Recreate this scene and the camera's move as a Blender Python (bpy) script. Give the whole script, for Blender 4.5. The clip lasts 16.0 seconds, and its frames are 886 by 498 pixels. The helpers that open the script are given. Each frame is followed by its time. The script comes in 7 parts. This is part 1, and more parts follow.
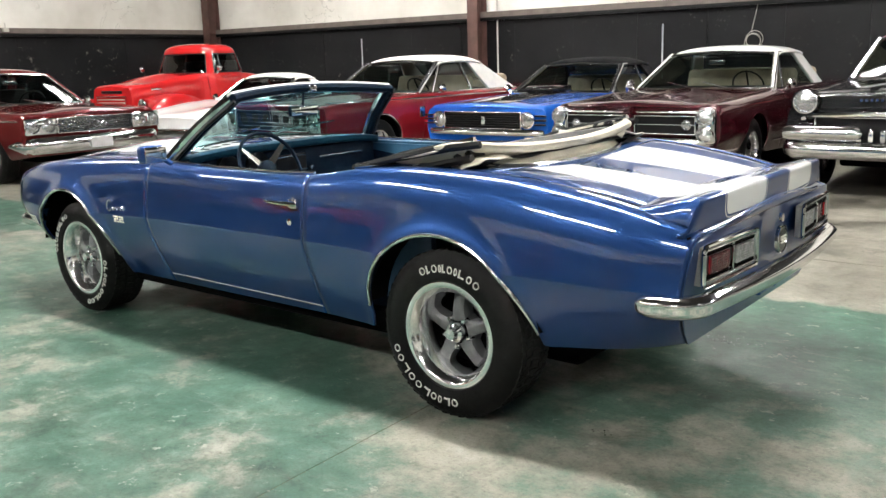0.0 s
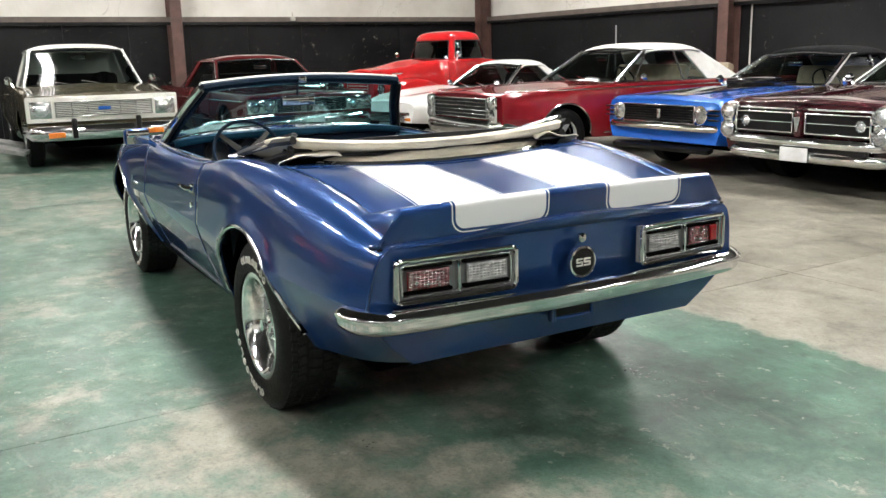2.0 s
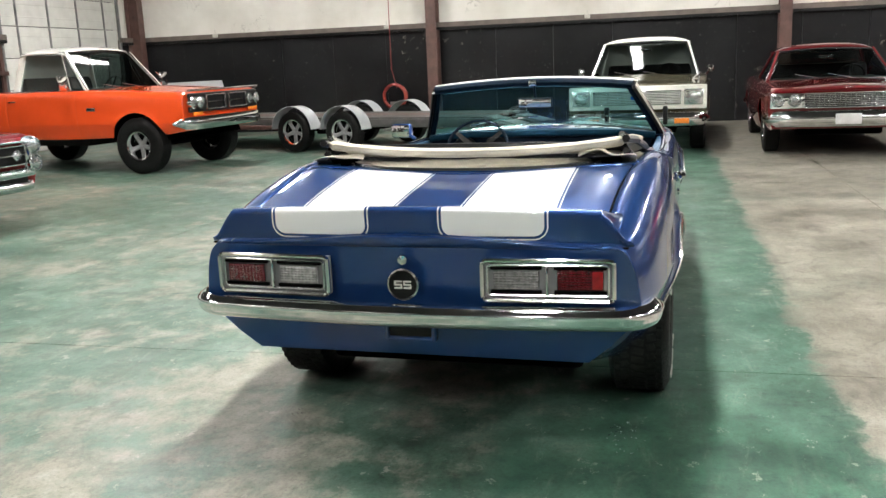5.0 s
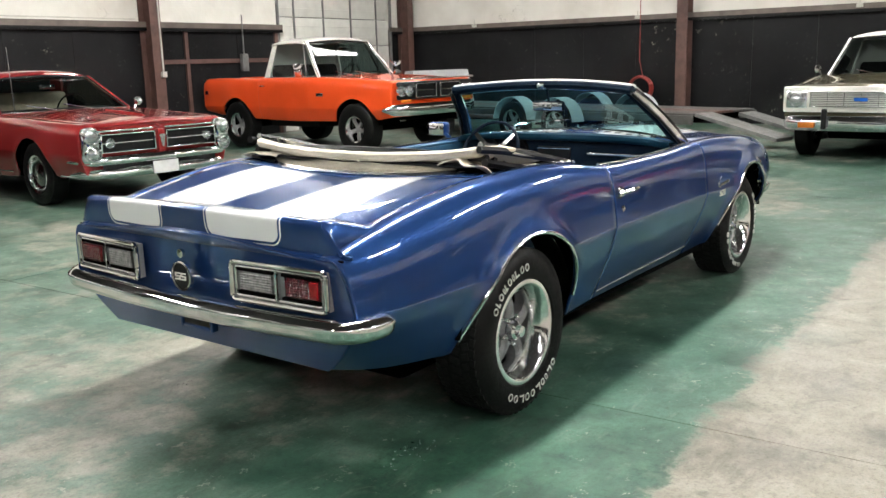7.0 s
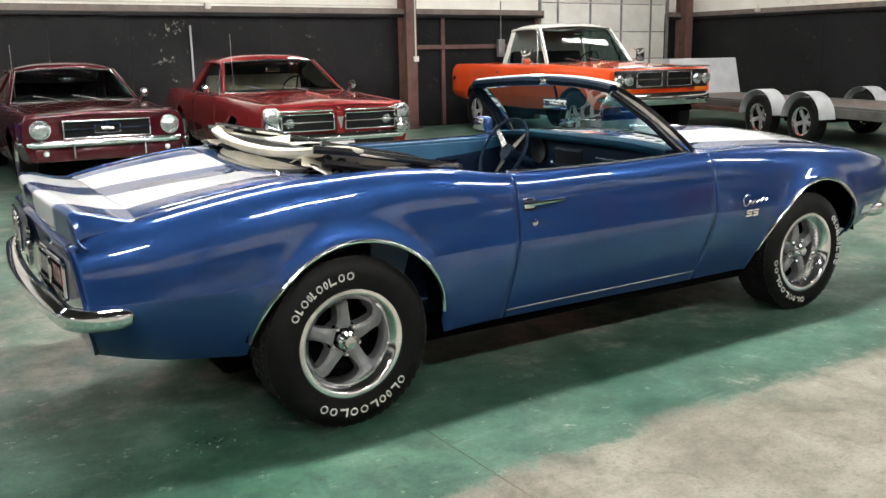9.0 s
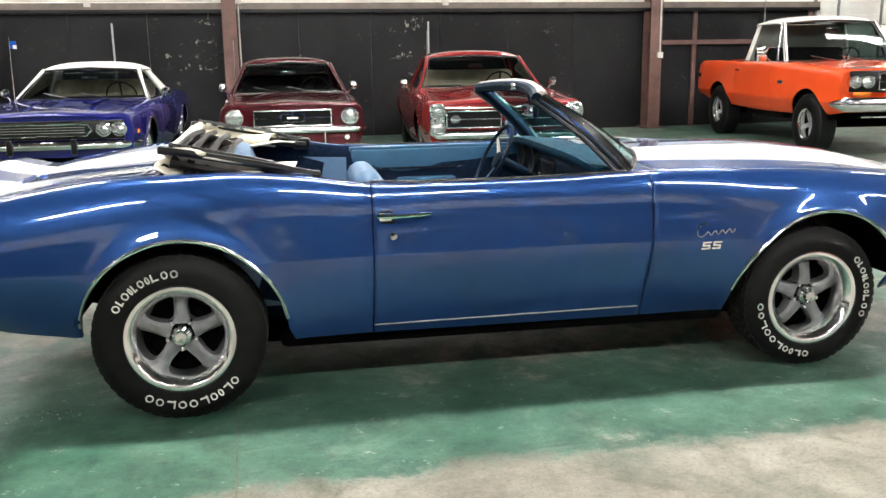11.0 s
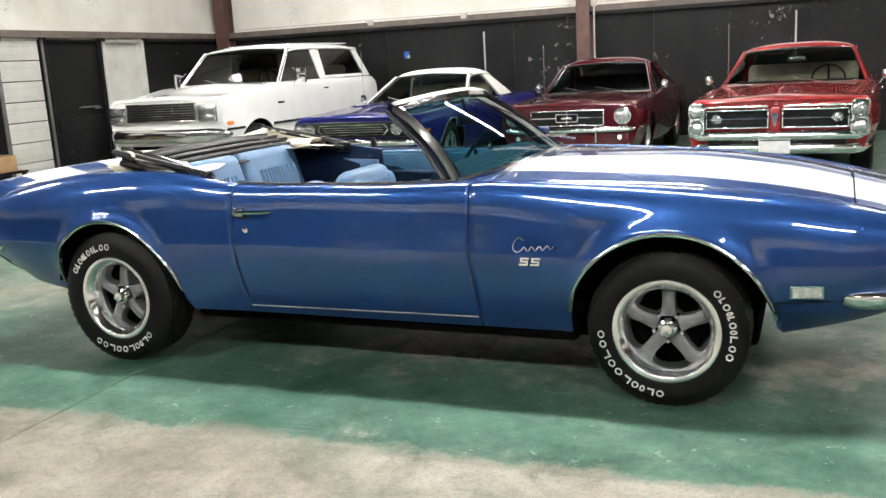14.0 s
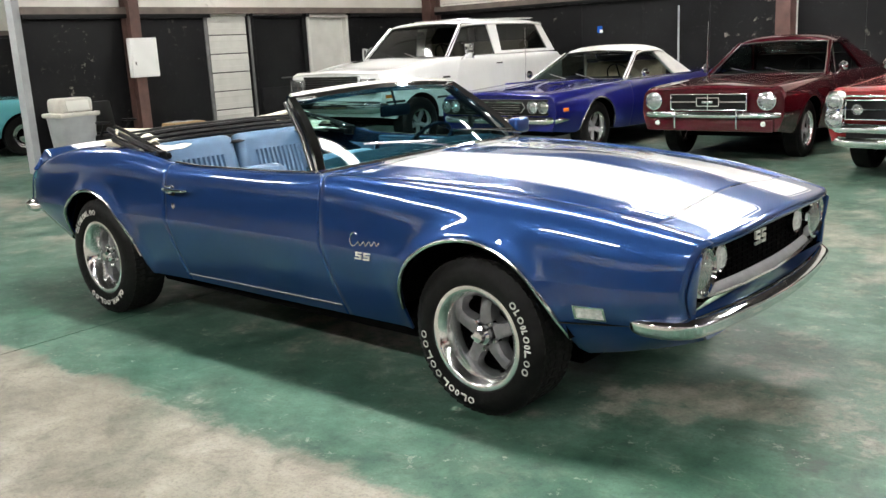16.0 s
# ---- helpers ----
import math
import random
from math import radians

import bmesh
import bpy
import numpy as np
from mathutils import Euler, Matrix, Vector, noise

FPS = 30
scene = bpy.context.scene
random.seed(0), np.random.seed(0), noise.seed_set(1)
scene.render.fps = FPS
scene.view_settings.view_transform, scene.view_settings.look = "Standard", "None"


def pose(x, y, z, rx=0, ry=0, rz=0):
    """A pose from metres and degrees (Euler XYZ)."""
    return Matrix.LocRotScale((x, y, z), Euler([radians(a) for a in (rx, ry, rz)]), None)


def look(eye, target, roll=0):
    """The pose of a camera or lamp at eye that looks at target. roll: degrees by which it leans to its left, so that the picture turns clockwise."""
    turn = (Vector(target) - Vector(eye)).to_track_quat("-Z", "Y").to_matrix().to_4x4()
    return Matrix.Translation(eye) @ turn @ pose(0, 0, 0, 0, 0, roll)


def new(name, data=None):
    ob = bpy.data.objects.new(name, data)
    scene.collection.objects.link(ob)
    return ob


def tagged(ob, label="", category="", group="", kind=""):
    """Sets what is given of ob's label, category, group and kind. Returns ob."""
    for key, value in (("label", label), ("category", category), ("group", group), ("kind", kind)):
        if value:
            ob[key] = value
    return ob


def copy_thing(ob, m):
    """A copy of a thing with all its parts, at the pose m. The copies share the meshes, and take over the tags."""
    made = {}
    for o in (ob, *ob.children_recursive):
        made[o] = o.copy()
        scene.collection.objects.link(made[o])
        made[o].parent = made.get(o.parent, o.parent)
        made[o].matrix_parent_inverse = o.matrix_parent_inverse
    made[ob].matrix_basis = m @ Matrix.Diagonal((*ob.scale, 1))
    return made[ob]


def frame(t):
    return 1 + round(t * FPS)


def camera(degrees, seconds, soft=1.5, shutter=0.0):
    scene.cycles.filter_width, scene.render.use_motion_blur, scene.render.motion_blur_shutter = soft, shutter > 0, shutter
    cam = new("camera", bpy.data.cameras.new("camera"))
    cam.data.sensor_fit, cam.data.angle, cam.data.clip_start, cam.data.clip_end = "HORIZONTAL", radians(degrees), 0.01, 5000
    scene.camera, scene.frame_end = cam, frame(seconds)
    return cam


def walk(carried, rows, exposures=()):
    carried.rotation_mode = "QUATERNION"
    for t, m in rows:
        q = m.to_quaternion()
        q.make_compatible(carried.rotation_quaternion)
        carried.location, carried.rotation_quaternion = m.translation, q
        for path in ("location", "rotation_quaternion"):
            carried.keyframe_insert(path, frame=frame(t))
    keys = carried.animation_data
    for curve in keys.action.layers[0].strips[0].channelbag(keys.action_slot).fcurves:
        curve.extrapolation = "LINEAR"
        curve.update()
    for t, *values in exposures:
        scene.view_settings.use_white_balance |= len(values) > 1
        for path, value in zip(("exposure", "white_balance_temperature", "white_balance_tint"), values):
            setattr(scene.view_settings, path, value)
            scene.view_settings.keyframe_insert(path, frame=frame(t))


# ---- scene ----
cam = camera(53.1, 16.0)
PATH = [
    (0, (-3.302, 3.528, 1.379), (-2.134, 1.959, 0.963), -1.7),
    (0.5, (-3.666, 3.179, 1.377), (-2.372, 1.714, 0.952), -1.7),
    (1, (-4.056, 2.842, 1.383), (-2.646, 1.491, 0.948), -1.3),
    (1.5, (-4.324, 2.425, 1.378), (-2.79, 1.216, 0.947), -1.4),
    (2, (-4.61, 2.014, 1.371), (-2.944, 0.994, 0.942), -1.4),
    (2.5, (-4.794, 1.576, 1.367), (-3.027, 0.75, 0.926), -0.8),
    (3, (-4.995, 1.131, 1.375), (-3.138, 0.524, 0.949), -0.5),
    (3.5, (-5.089, 0.676, 1.373), (-3.167, 0.311, 0.959), -0.3),
    (4, (-5.115, 0.256, 1.382), (-3.161, 0.145, 0.97), -0.6),
    (4.2, (-5.146, 0.041, 1.378), (-3.189, 0.069, 0.968), -1.2),
    (6.3, (-4.759, -1.906, 1.414), (-3.032, -0.992, 0.989), -1.8),
    (6.5, (-4.659, -2.091, 1.407), (-2.962, -1.12, 0.985), -1.7),
    (7, (-4.367, -2.466, 1.403), (-2.762, -1.347, 0.988), -1.6),
    (7.5, (-4.035, -2.81, 1.402), (-2.548, -1.536, 0.993), -1.7),
    (8, (-3.664, -3.14, 1.4), (-2.309, -1.731, 0.979), -1.7),
    (8.5, (-3.271, -3.371, 1.398), (-2.049, -1.847, 0.966), -1.4),
    (9, (-2.869, -3.655, 1.405), (-1.796, -2.023, 0.973), -1.0),
    (9.5, (-2.448, -3.802, 1.397), (-1.512, -2.09, 0.957), -0.3),
    (9.7, (-2.288, -3.897, 1.411), (-1.404, -2.157, 0.976), -0.4),
    (11.8, (-0.308, -4.303, 1.427), (-0.251, -2.352, 0.991), -2.0),
    (12, (-0.127, -4.321, 1.423), (-0.15, -2.367, 0.993), -2.5),
    (12.5, (0.366, -4.404, 1.439), (0.172, -2.459, 1.018), -2.7),
    (13, (0.82, -4.392, 1.426), (0.467, -2.467, 1.018), -2.5),
    (13.5, (1.311, -4.394, 1.42), (0.783, -2.507, 1.016), -2.6),
    (14, (1.75, -4.286, 1.411), (1.046, -2.459, 1.002), -3.3),
    (14.5, (2.177, -4.131, 1.414), (1.324, -2.368, 1.009), -3.7),
    (15, (2.59, -3.948, 1.427), (1.595, -2.262, 1.016), -3.7),
    (15.5, (2.949, -3.689, 1.423), (1.842, -2.081, 0.987), -3.2),
    (16, (3.35, -3.449, 1.435), (2.116, -1.939, 0.991), -2.9),
]
EXPOSURES = [(0, 0.05), (3, -0.05), (4, 0.02), (6.5, -0.03), (8.5, -0.13), (9.5, 0.02), (12, 0.20), (14, 0.17), (16, -0.08)]
walk(cam, [(t, look(eye, target, roll)) for t, eye, target, roll in PATH], EXPOSURES)

# ---- world and exposure ----
world = bpy.data.worlds.new("world")
world.use_nodes = True
scene.world = world
world.node_tree.nodes["Background"].inputs[0].default_value = (0.5, 0.55, 0.6, 1)
world.node_tree.nodes["Background"].inputs[1].default_value = 0.004

LAMP_Z = 5.1
TUBE_POWER = 300.0
SIDE_TUBE_POWER = 190.0


# ---- materials ----
def shader(name):
    m = bpy.data.materials.new(name)
    m.use_nodes = True
    t = m.node_tree
    return m, t, t.nodes["Principled BSDF"]


def link(t, a, b):
    t.links.new(a, b)


def node(t, kind, **values):
    n = t.nodes.new(kind)
    for k, v in values.items():
        n.inputs[k].default_value = v
    return n


def coords(t):
    return t.nodes.new("ShaderNodeTexCoord").outputs["Object"]


def noise_tex(t, scale, detail=4.0, rough=0.55):
    n = node(t, "ShaderNodeTexNoise", Scale=scale, Detail=detail, Roughness=rough)
    link(t, coords(t), n.inputs["Vector"])
    return n.outputs["Fac"]


def ramp(t, fac, stops):
    r = t.nodes.new("ShaderNodeValToRGB")
    while len(r.color_ramp.elements) < len(stops):
        r.color_ramp.elements.new(0.5)
    for e, (p, c) in zip(r.color_ramp.elements, stops):
        e.position, e.color = p, (*c, 1) if len(c) == 3 else c
    link(t, fac, r.inputs[0])
    return r.outputs[0]


def math_node(t, op, a, b=None, c=None):
    n = t.nodes.new("ShaderNodeMath")
    n.operation = op
    for k, v in enumerate((a, b, c)):
        if v is None:
            continue
        if isinstance(v, (int, float)):
            n.inputs[k].default_value = v
        else:
            link(t, v, n.inputs[k])
    return n.outputs[0]


def mix(t, fac, a, b):
    n = t.nodes.new("ShaderNodeMix")
    n.data_type = "RGBA"
    for k, v in ((0, fac), (6, a), (7, b)):
        if isinstance(v, (int, float)):
            n.inputs[k].default_value = v
        elif isinstance(v, tuple):
            n.inputs[k].default_value = (*v, 1)
        else:
            link(t, v, n.inputs[k])
    return n.outputs[2]


def bump(t, bsdf, height, strength, distance=0.01):
    b = node(t, "ShaderNodeBump", Strength=strength, Distance=distance)
    link(t, height, b.inputs["Height"])
    link(t, b.outputs[0], bsdf.inputs["Normal"])


def plain(name, color, rough=0.5, metal=0.0, vary=0.15, scale=8.0, relief=0.0, coat=0.0, spec=0.5):
    m, t, b = shader(name)
    n = noise_tex(t, scale)
    lo = tuple(c * (1 - vary) for c in color)
    hi = tuple(min(1, c * (1 + vary)) for c in color)
    link(t, ramp(t, n, ((0.3, lo), (0.7, hi))), b.inputs["Base Color"])
    r = noise_tex(t, scale * 3.1)
    link(t, ramp(t, r, ((0.3, (rough * 0.85,) * 3), (0.7, (min(1, rough * 1.15),) * 3))), b.inputs["Roughness"])
    b.inputs["Metallic"].default_value = metal
    b.inputs["Coat Weight"].default_value = coat
    b.inputs["Specular IOR Level"].default_value = spec
    b.inputs["Coat Roughness"].default_value = 0.04
    if relief:
        bump(t, b, noise_tex(t, scale * 12), relief, 0.004)
    return m


def paint(name, color, metal=0.0, rough=0.35, vary=0.06):
    m, t, b = shader(name)
    n = noise_tex(t, 2.0)
    lo = tuple(c * (1 - vary) for c in color)
    hi = tuple(min(1, c * (1 + vary)) for c in color)
    link(t, ramp(t, n, ((0.3, lo), (0.7, hi))), b.inputs["Base Color"])
    b.inputs["Metallic"].default_value = metal
    b.inputs["Roughness"].default_value = rough
    b.inputs["Coat Weight"].default_value = 1.0
    b.inputs["Coat IOR"].default_value = 1.58
    b.inputs["Coat Roughness"].default_value = 0.012
    b.inputs["Specular IOR Level"].default_value = 0.05
    return m


def striped(name, color, metal, rough, end=None, white=(0.82, 0.83, 0.84)):
    """Metallic paint with two broad white stripes and a thin pinstripe beside each edge.
    end = (axis, place, sign, bow): the stripes stop there with rounded corners, sign telling on which side they run."""
    m = paint(name, color, metal, rough)
    t = m.node_tree
    b = t.nodes["Principled BSDF"]
    base = b.inputs["Base Color"].links[0].from_socket
    s = t.nodes.new("ShaderNodeSeparateXYZ")
    link(t, coords(t), s.inputs[0])
    y = math_node(t, "ABSOLUTE", s.outputs[1])
    d = math_node(t, "SUBTRACT", math_node(t, "ABSOLUTE", math_node(t, "SUBTRACT", y, 0.302)), 0.168)
    if end:
        r = 0.035
        along = s.outputs["XYZ".index(end[0])]
        along = math_node(t, "ADD", along, math_node(t, "MULTIPLY", math_node(t, "MULTIPLY", y, y), end[3]))
        e = math_node(t, "MULTIPLY", math_node(t, "SUBTRACT", end[1], along), end[2])
        p = math_node(t, "MAXIMUM", math_node(t, "ADD", d, r), 0.0)
        q = math_node(t, "MAXIMUM", math_node(t, "ADD", e, r), 0.0)
        far = math_node(t, "SUBTRACT", math_node(t, "SQRT", math_node(t, "ADD", math_node(t, "MULTIPLY", p, p), math_node(t, "MULTIPLY", q, q))), r)
        d = math_node(t, "MAXIMUM", far, math_node(t, "MAXIMUM", d, e))
    inside = math_node(t, "LESS_THAN", d, 0.0)
    pin = math_node(t, "LESS_THAN", math_node(t, "ABSOLUTE", math_node(t, "SUBTRACT", d, 0.011)), 0.0022)
    fac = math_node(t, "MAXIMUM", inside, pin)
    link(t, mix(t, fac, base, white), b.inputs["Base Color"])
    link(t, math_node(t, "MULTIPLY", math_node(t, "SUBTRACT", 1.0, fac), metal), b.inputs["Metallic"])
    return m


def pane(name, tint=(0.75, 0.85, 0.85)):
    m = bpy.data.materials.new(name)
    m.use_nodes = True
    t = m.node_tree
    t.nodes.clear()
    out = t.nodes.new("ShaderNodeOutputMaterial")
    clear = node(t, "ShaderNodeBsdfTransparent", Color=(*tint, 1))
    gloss = node(t, "ShaderNodeBsdfGlossy", Roughness=0.02)
    face = node(t, "ShaderNodeLayerWeight", Blend=0.5).outputs["Facing"]
    fac = math_node(t, "ADD", math_node(t, "MULTIPLY", math_node(t, "POWER", face, 5.0), 0.7), 0.04)
    ms = t.nodes.new("ShaderNodeMixShader")
    link(t, fac, ms.inputs[0])
    link(t, clear.outputs[0], ms.inputs[1])
    link(t, gloss.outputs[0], ms.inputs[2])
    link(t, ms.outputs[0], out.inputs[0])
    return m


def glow(name, color, power):
    m, t, b = shader(name)
    b.inputs["Base Color"].default_value = (*color, 1)
    b.inputs["Emission Color"].default_value = (*color, 1)
    b.inputs["Emission Strength"].default_value = power
    return m


BLUE = (0.0125, 0.046, 0.164)
M = {
    "blue": paint("metallic_blue_paint", BLUE, 0.45, 0.30),
    "blue_stripe": striped("striped_blue_paint", BLUE, 0.45, 0.30),
    "blue_stripe_nose": striped("striped_blue_nose_paint", BLUE, 0.45, 0.30, ("X", 2.235, -1, 0.13)),
    "blue_stripe_lip": striped("striped_blue_lip_paint", BLUE, 0.45, 0.30, ("Z", 0.832, 1, 0.0)),
    "white_paint": paint("white_paint", (0.84, 0.84, 0.82)),
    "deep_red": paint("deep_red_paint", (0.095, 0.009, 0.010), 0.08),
    "olive": paint("olive_paint", (0.075, 0.064, 0.038), 0.15),
    "truck_red": paint("truck_red_paint", (0.42, 0.014, 0.016), 0),
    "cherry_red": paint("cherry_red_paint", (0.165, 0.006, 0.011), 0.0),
    "sky_blue": paint("sky_blue_paint", (0.008, 0.092, 0.43), 0.05),
    "maroon": paint("maroon_paint", (0.034, 0.003, 0.006), 0.1),
    "gloss_black": paint("gloss_black_paint", (0.01, 0.01, 0.011), 0),
    "orange": paint("orange_paint", (0.72, 0.075, 0.016), 0),
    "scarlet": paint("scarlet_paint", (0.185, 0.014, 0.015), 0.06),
    "dark_red": paint("dark_red_paint", (0.046, 0.002, 0.006), 0.1),
    "violet": paint("violet_paint", (0.009, 0.012, 0.125), 0.1),
    "turquoise": paint("turquoise_paint", (0.1, 0.33, 0.36), 0.1),
    "off_white": paint("off_white_paint", (0.7, 0.69, 0.64), 0),
    "rose": paint("rose_paint", (0.42, 0.1, 0.11), 0.1),
    "chrome": plain("chrome", (0.78, 0.79, 0.80), 0.07, 1.0, 0.03),
    "trim": plain("bright_trim", (0.70, 0.71, 0.72), 0.16, 1.0, 0.05),
    "alloy": plain("polished_aluminium", (0.88, 0.88, 0.88), 0.13, 1.0, 0.06),
    "spoke": plain("grey_cast_spoke", (0.19, 0.194, 0.20), 0.45, 0.6, 0.12, 30, 0.1),
    # tread is the tyre rubber made paler, overhead light put into its colour
    "tread": plain("lit_tread_rubber", (0.014, 0.0138, 0.0132), 0.75, 0, 0.35, 30, 0.2, 0, 0.15),
    "rubber": plain("tyre_rubber", (0.0045, 0.0045, 0.0045), 0.55, 0, 0.3, 25, 0.25, 0, 0.14),
    "letter": plain("raised_white_letter", (0.62, 0.61, 0.56), 0.6, 0, 0.15, 40),
    "black": plain("black_trim", (0.003, 0.003, 0.0035), 0.35, 0, 0.3, 8, 0, 0, 0.28),
    # near-black for underbody and hollows, their deep shade put into the colour
    "under": plain("shade_black", (0.0012, 0.0012, 0.0012), 0.9, 0, 0.4, 8, 0, 0, 0.03),
    "glass": pane("window_glass", (0.30, 0.36, 0.35)),
    "glass_dark": pane("tinted_glass", (0.10, 0.12, 0.12)),
    "glass_green": pane("green_tinted_windshield", (0.27, 0.50, 0.50)),
    "lamp": plain("headlamp_glass", (0.50, 0.52, 0.53), 0.12, 0.85, 0.25, 60, 0.35, 1.0),
    "red_lens": plain("red_lens", (0.075, 0.004, 0.007), 0.22, 0, 0.3, 60, 0.1, 0.5),
    "reflector": plain("red_reflector", (0.22, 0.005, 0.008), 0.2, 0, 0.2, 60, 0.1, 0.6),
    "white_lens": plain("clear_reverse_lens", (0.55, 0.56, 0.54), 0.15, 0, 0.3, 60, 0.2, 1.0),
    "reverse_lens": plain("grey_ribbed_lens", (0.22, 0.22, 0.215), 0.22, 0, 0.3, 60, 0.1, 0.5),
    "argent": plain("silver_grille_paint", (0.24, 0.24, 0.245), 0.5, 0.3, 0.10, 12),
    "amber": plain("amber_lens", (0.65, 0.18, 0.02), 0.2, 0, 0.2, 40, 0, 1.0),
    "vinyl": plain("pale_blue_vinyl", (0.052, 0.104, 0.180), 0.45, 0, 0.1, 12, 0.15),
    # dark blue vinyl, deepened to hold the shade under the dash pad
    "dash": plain("shaded_blue_dash_vinyl", (0.0015, 0.0070, 0.016), 0.6, 0, 0.15, 12, 0.15, 0, 0.08),
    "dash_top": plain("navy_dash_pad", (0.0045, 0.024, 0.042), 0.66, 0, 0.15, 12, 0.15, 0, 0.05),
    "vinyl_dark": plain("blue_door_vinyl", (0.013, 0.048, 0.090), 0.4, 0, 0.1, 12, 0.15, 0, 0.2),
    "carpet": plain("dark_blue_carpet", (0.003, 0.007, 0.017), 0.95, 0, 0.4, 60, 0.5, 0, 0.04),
    "cream": plain("cream_cloth_lining", (0.56, 0.52, 0.42), 0.85, 0, 0.14, 6, 0.35),
    "cloth_white": plain("white_top_cloth", (0.75, 0.74, 0.70), 0.75, 0, 0.08, 8, 0.2),
    "cloth_black": plain("black_top_cloth", (0.008, 0.008, 0.009), 0.8, 0, 0.25, 10, 0.2, 0, 0.08),
    "seat": plain("tan_seat_vinyl", (0.32, 0.26, 0.18), 0.6, 0, 0.2),
    "seat_dark": plain("dark_seat_vinyl", (0.006, 0.005, 0.005), 0.5, 0, 0.2, 8, 0, 0, 0.12),
    "plate": plain("plate_grey", (0.5, 0.5, 0.5), 0.5),
    "steel": plain("worn_galvanised_steel", (0.20, 0.20, 0.195), 0.5, 0.6, 0.25, 10, 0.2),
    "deck": plain("dull_dark_steel", (0.075, 0.073, 0.07), 0.55, 0.4, 0.35, 4, 0.2),
    "brown": plain("brown_painted_steel", (0.085, 0.042, 0.034), 0.55, 0, 0.3, 5, 0.15),
    "girt": plain("dull_brown_girt", (0.13, 0.105, 0.09), 0.6, 0, 0.25, 5, 0.15),
    "grey_box": plain("grey_painted_metal", (0.34, 0.35, 0.36), 0.45, 0, 0.12, 5),
    "hose_red": plain("red_rubber_hose", (0.22, 0.02, 0.012), 0.5, 0, 0.2),
    "plastic": plain("beige_plastic", (0.50, 0.48, 0.43), 0.5, 0, 0.1),
    "door_white": plain("white_painted_door", (0.62, 0.61, 0.57), 0.5, 0, 0.08, 4, 0.1),
    "joint": plain("tan_joint_filler", (0.15, 0.125, 0.085), 0.9, 0, 0.5, 3),
    # ceiling and upper walls are out of view; dark tone chosen to weaken fill light
    "ceiling": plain("unseen_dark_facing", (0.04, 0.039, 0.037), 0.8, 0, 0.15, 2),
    "tube": glow("fluorescent_tube", (1.0, 0.98, 0.94), TUBE_POWER),
    "side_tube": glow("side_fluorescent_tube", (1.0, 0.98, 0.94), SIDE_TUBE_POWER),
}


def wall_black():
    m, t, b = shader("black_painted_panel")
    big = noise_tex(t, 0.9, 5)
    fine = noise_tex(t, 14, 6, 0.7)
    base = ramp(t, big, ((0.3, (0.0045, 0.0045, 0.005)), (0.75, (0.012, 0.012, 0.013))))
    scuff = ramp(t, fine, ((0.60, (0, 0, 0)), (0.74, (1, 1, 1))))
    patch = ramp(t, noise_tex(t, 1.7, 4), ((0.48, (0, 0, 0)), (0.64, (1, 1, 1))))
    f = math_node(t, "MULTIPLY", scuff, patch)
    spot = ramp(t, noise_tex(t, 6.5, 8, 0.75), ((0.605, (0, 0, 0)), (0.635, (1, 1, 1))))
    area = ramp(t, noise_tex(t, 0.75, 2), ((0.57, (0, 0, 0)), (0.66, (0.8,) * 3)))
    worn = mix(t, f, base, (0.085, 0.08, 0.076))
    link(t, mix(t, math_node(t, "MULTIPLY", spot, area), worn, (0.26, 0.25, 0.21)), b.inputs["Base Color"])
    link(t, ramp(t, big, ((0.3, (0.30,) * 3), (0.7, (0.55,) * 3))), b.inputs["Roughness"])
    b.inputs["Specular IOR Level"].default_value = 0.13
    bump(t, b, math_node(t, "ADD", fine, math_node(t, "MULTIPLY", big, 2.0)), 0.4, 0.008)
    return m


def wall_white():
    m, t, b = shader("white_insulation_facing")
    big = noise_tex(t, 0.7, 4)
    w = node(t, "ShaderNodeTexNoise", Scale=1.6, Detail=3.0, Distortion=2.2)
    link(t, coords(t), w.inputs["Vector"])
    base = ramp(t, big, ((0.25, (0.56, 0.53, 0.47)), (0.7, (0.82, 0.80, 0.745))))
    crease = ramp(t, w.outputs["Fac"], ((0.485, (0, 0, 0)), (0.50, (1, 1, 1)), (0.515, (0, 0, 0))))
    patch = ramp(t, noise_tex(t, 0.8, 2), ((0.60, (0, 0, 0)), (0.66, (0.6, 0.6, 0.6))))
    link(t, mix(t, math_node(t, "MULTIPLY", crease, patch), base, (0.25, 0.23, 0.20)), b.inputs["Base Color"])
    b.inputs["Roughness"].default_value = 0.55
    bump(t, b, w.outputs["Fac"], 0.35, 0.03)
    return m


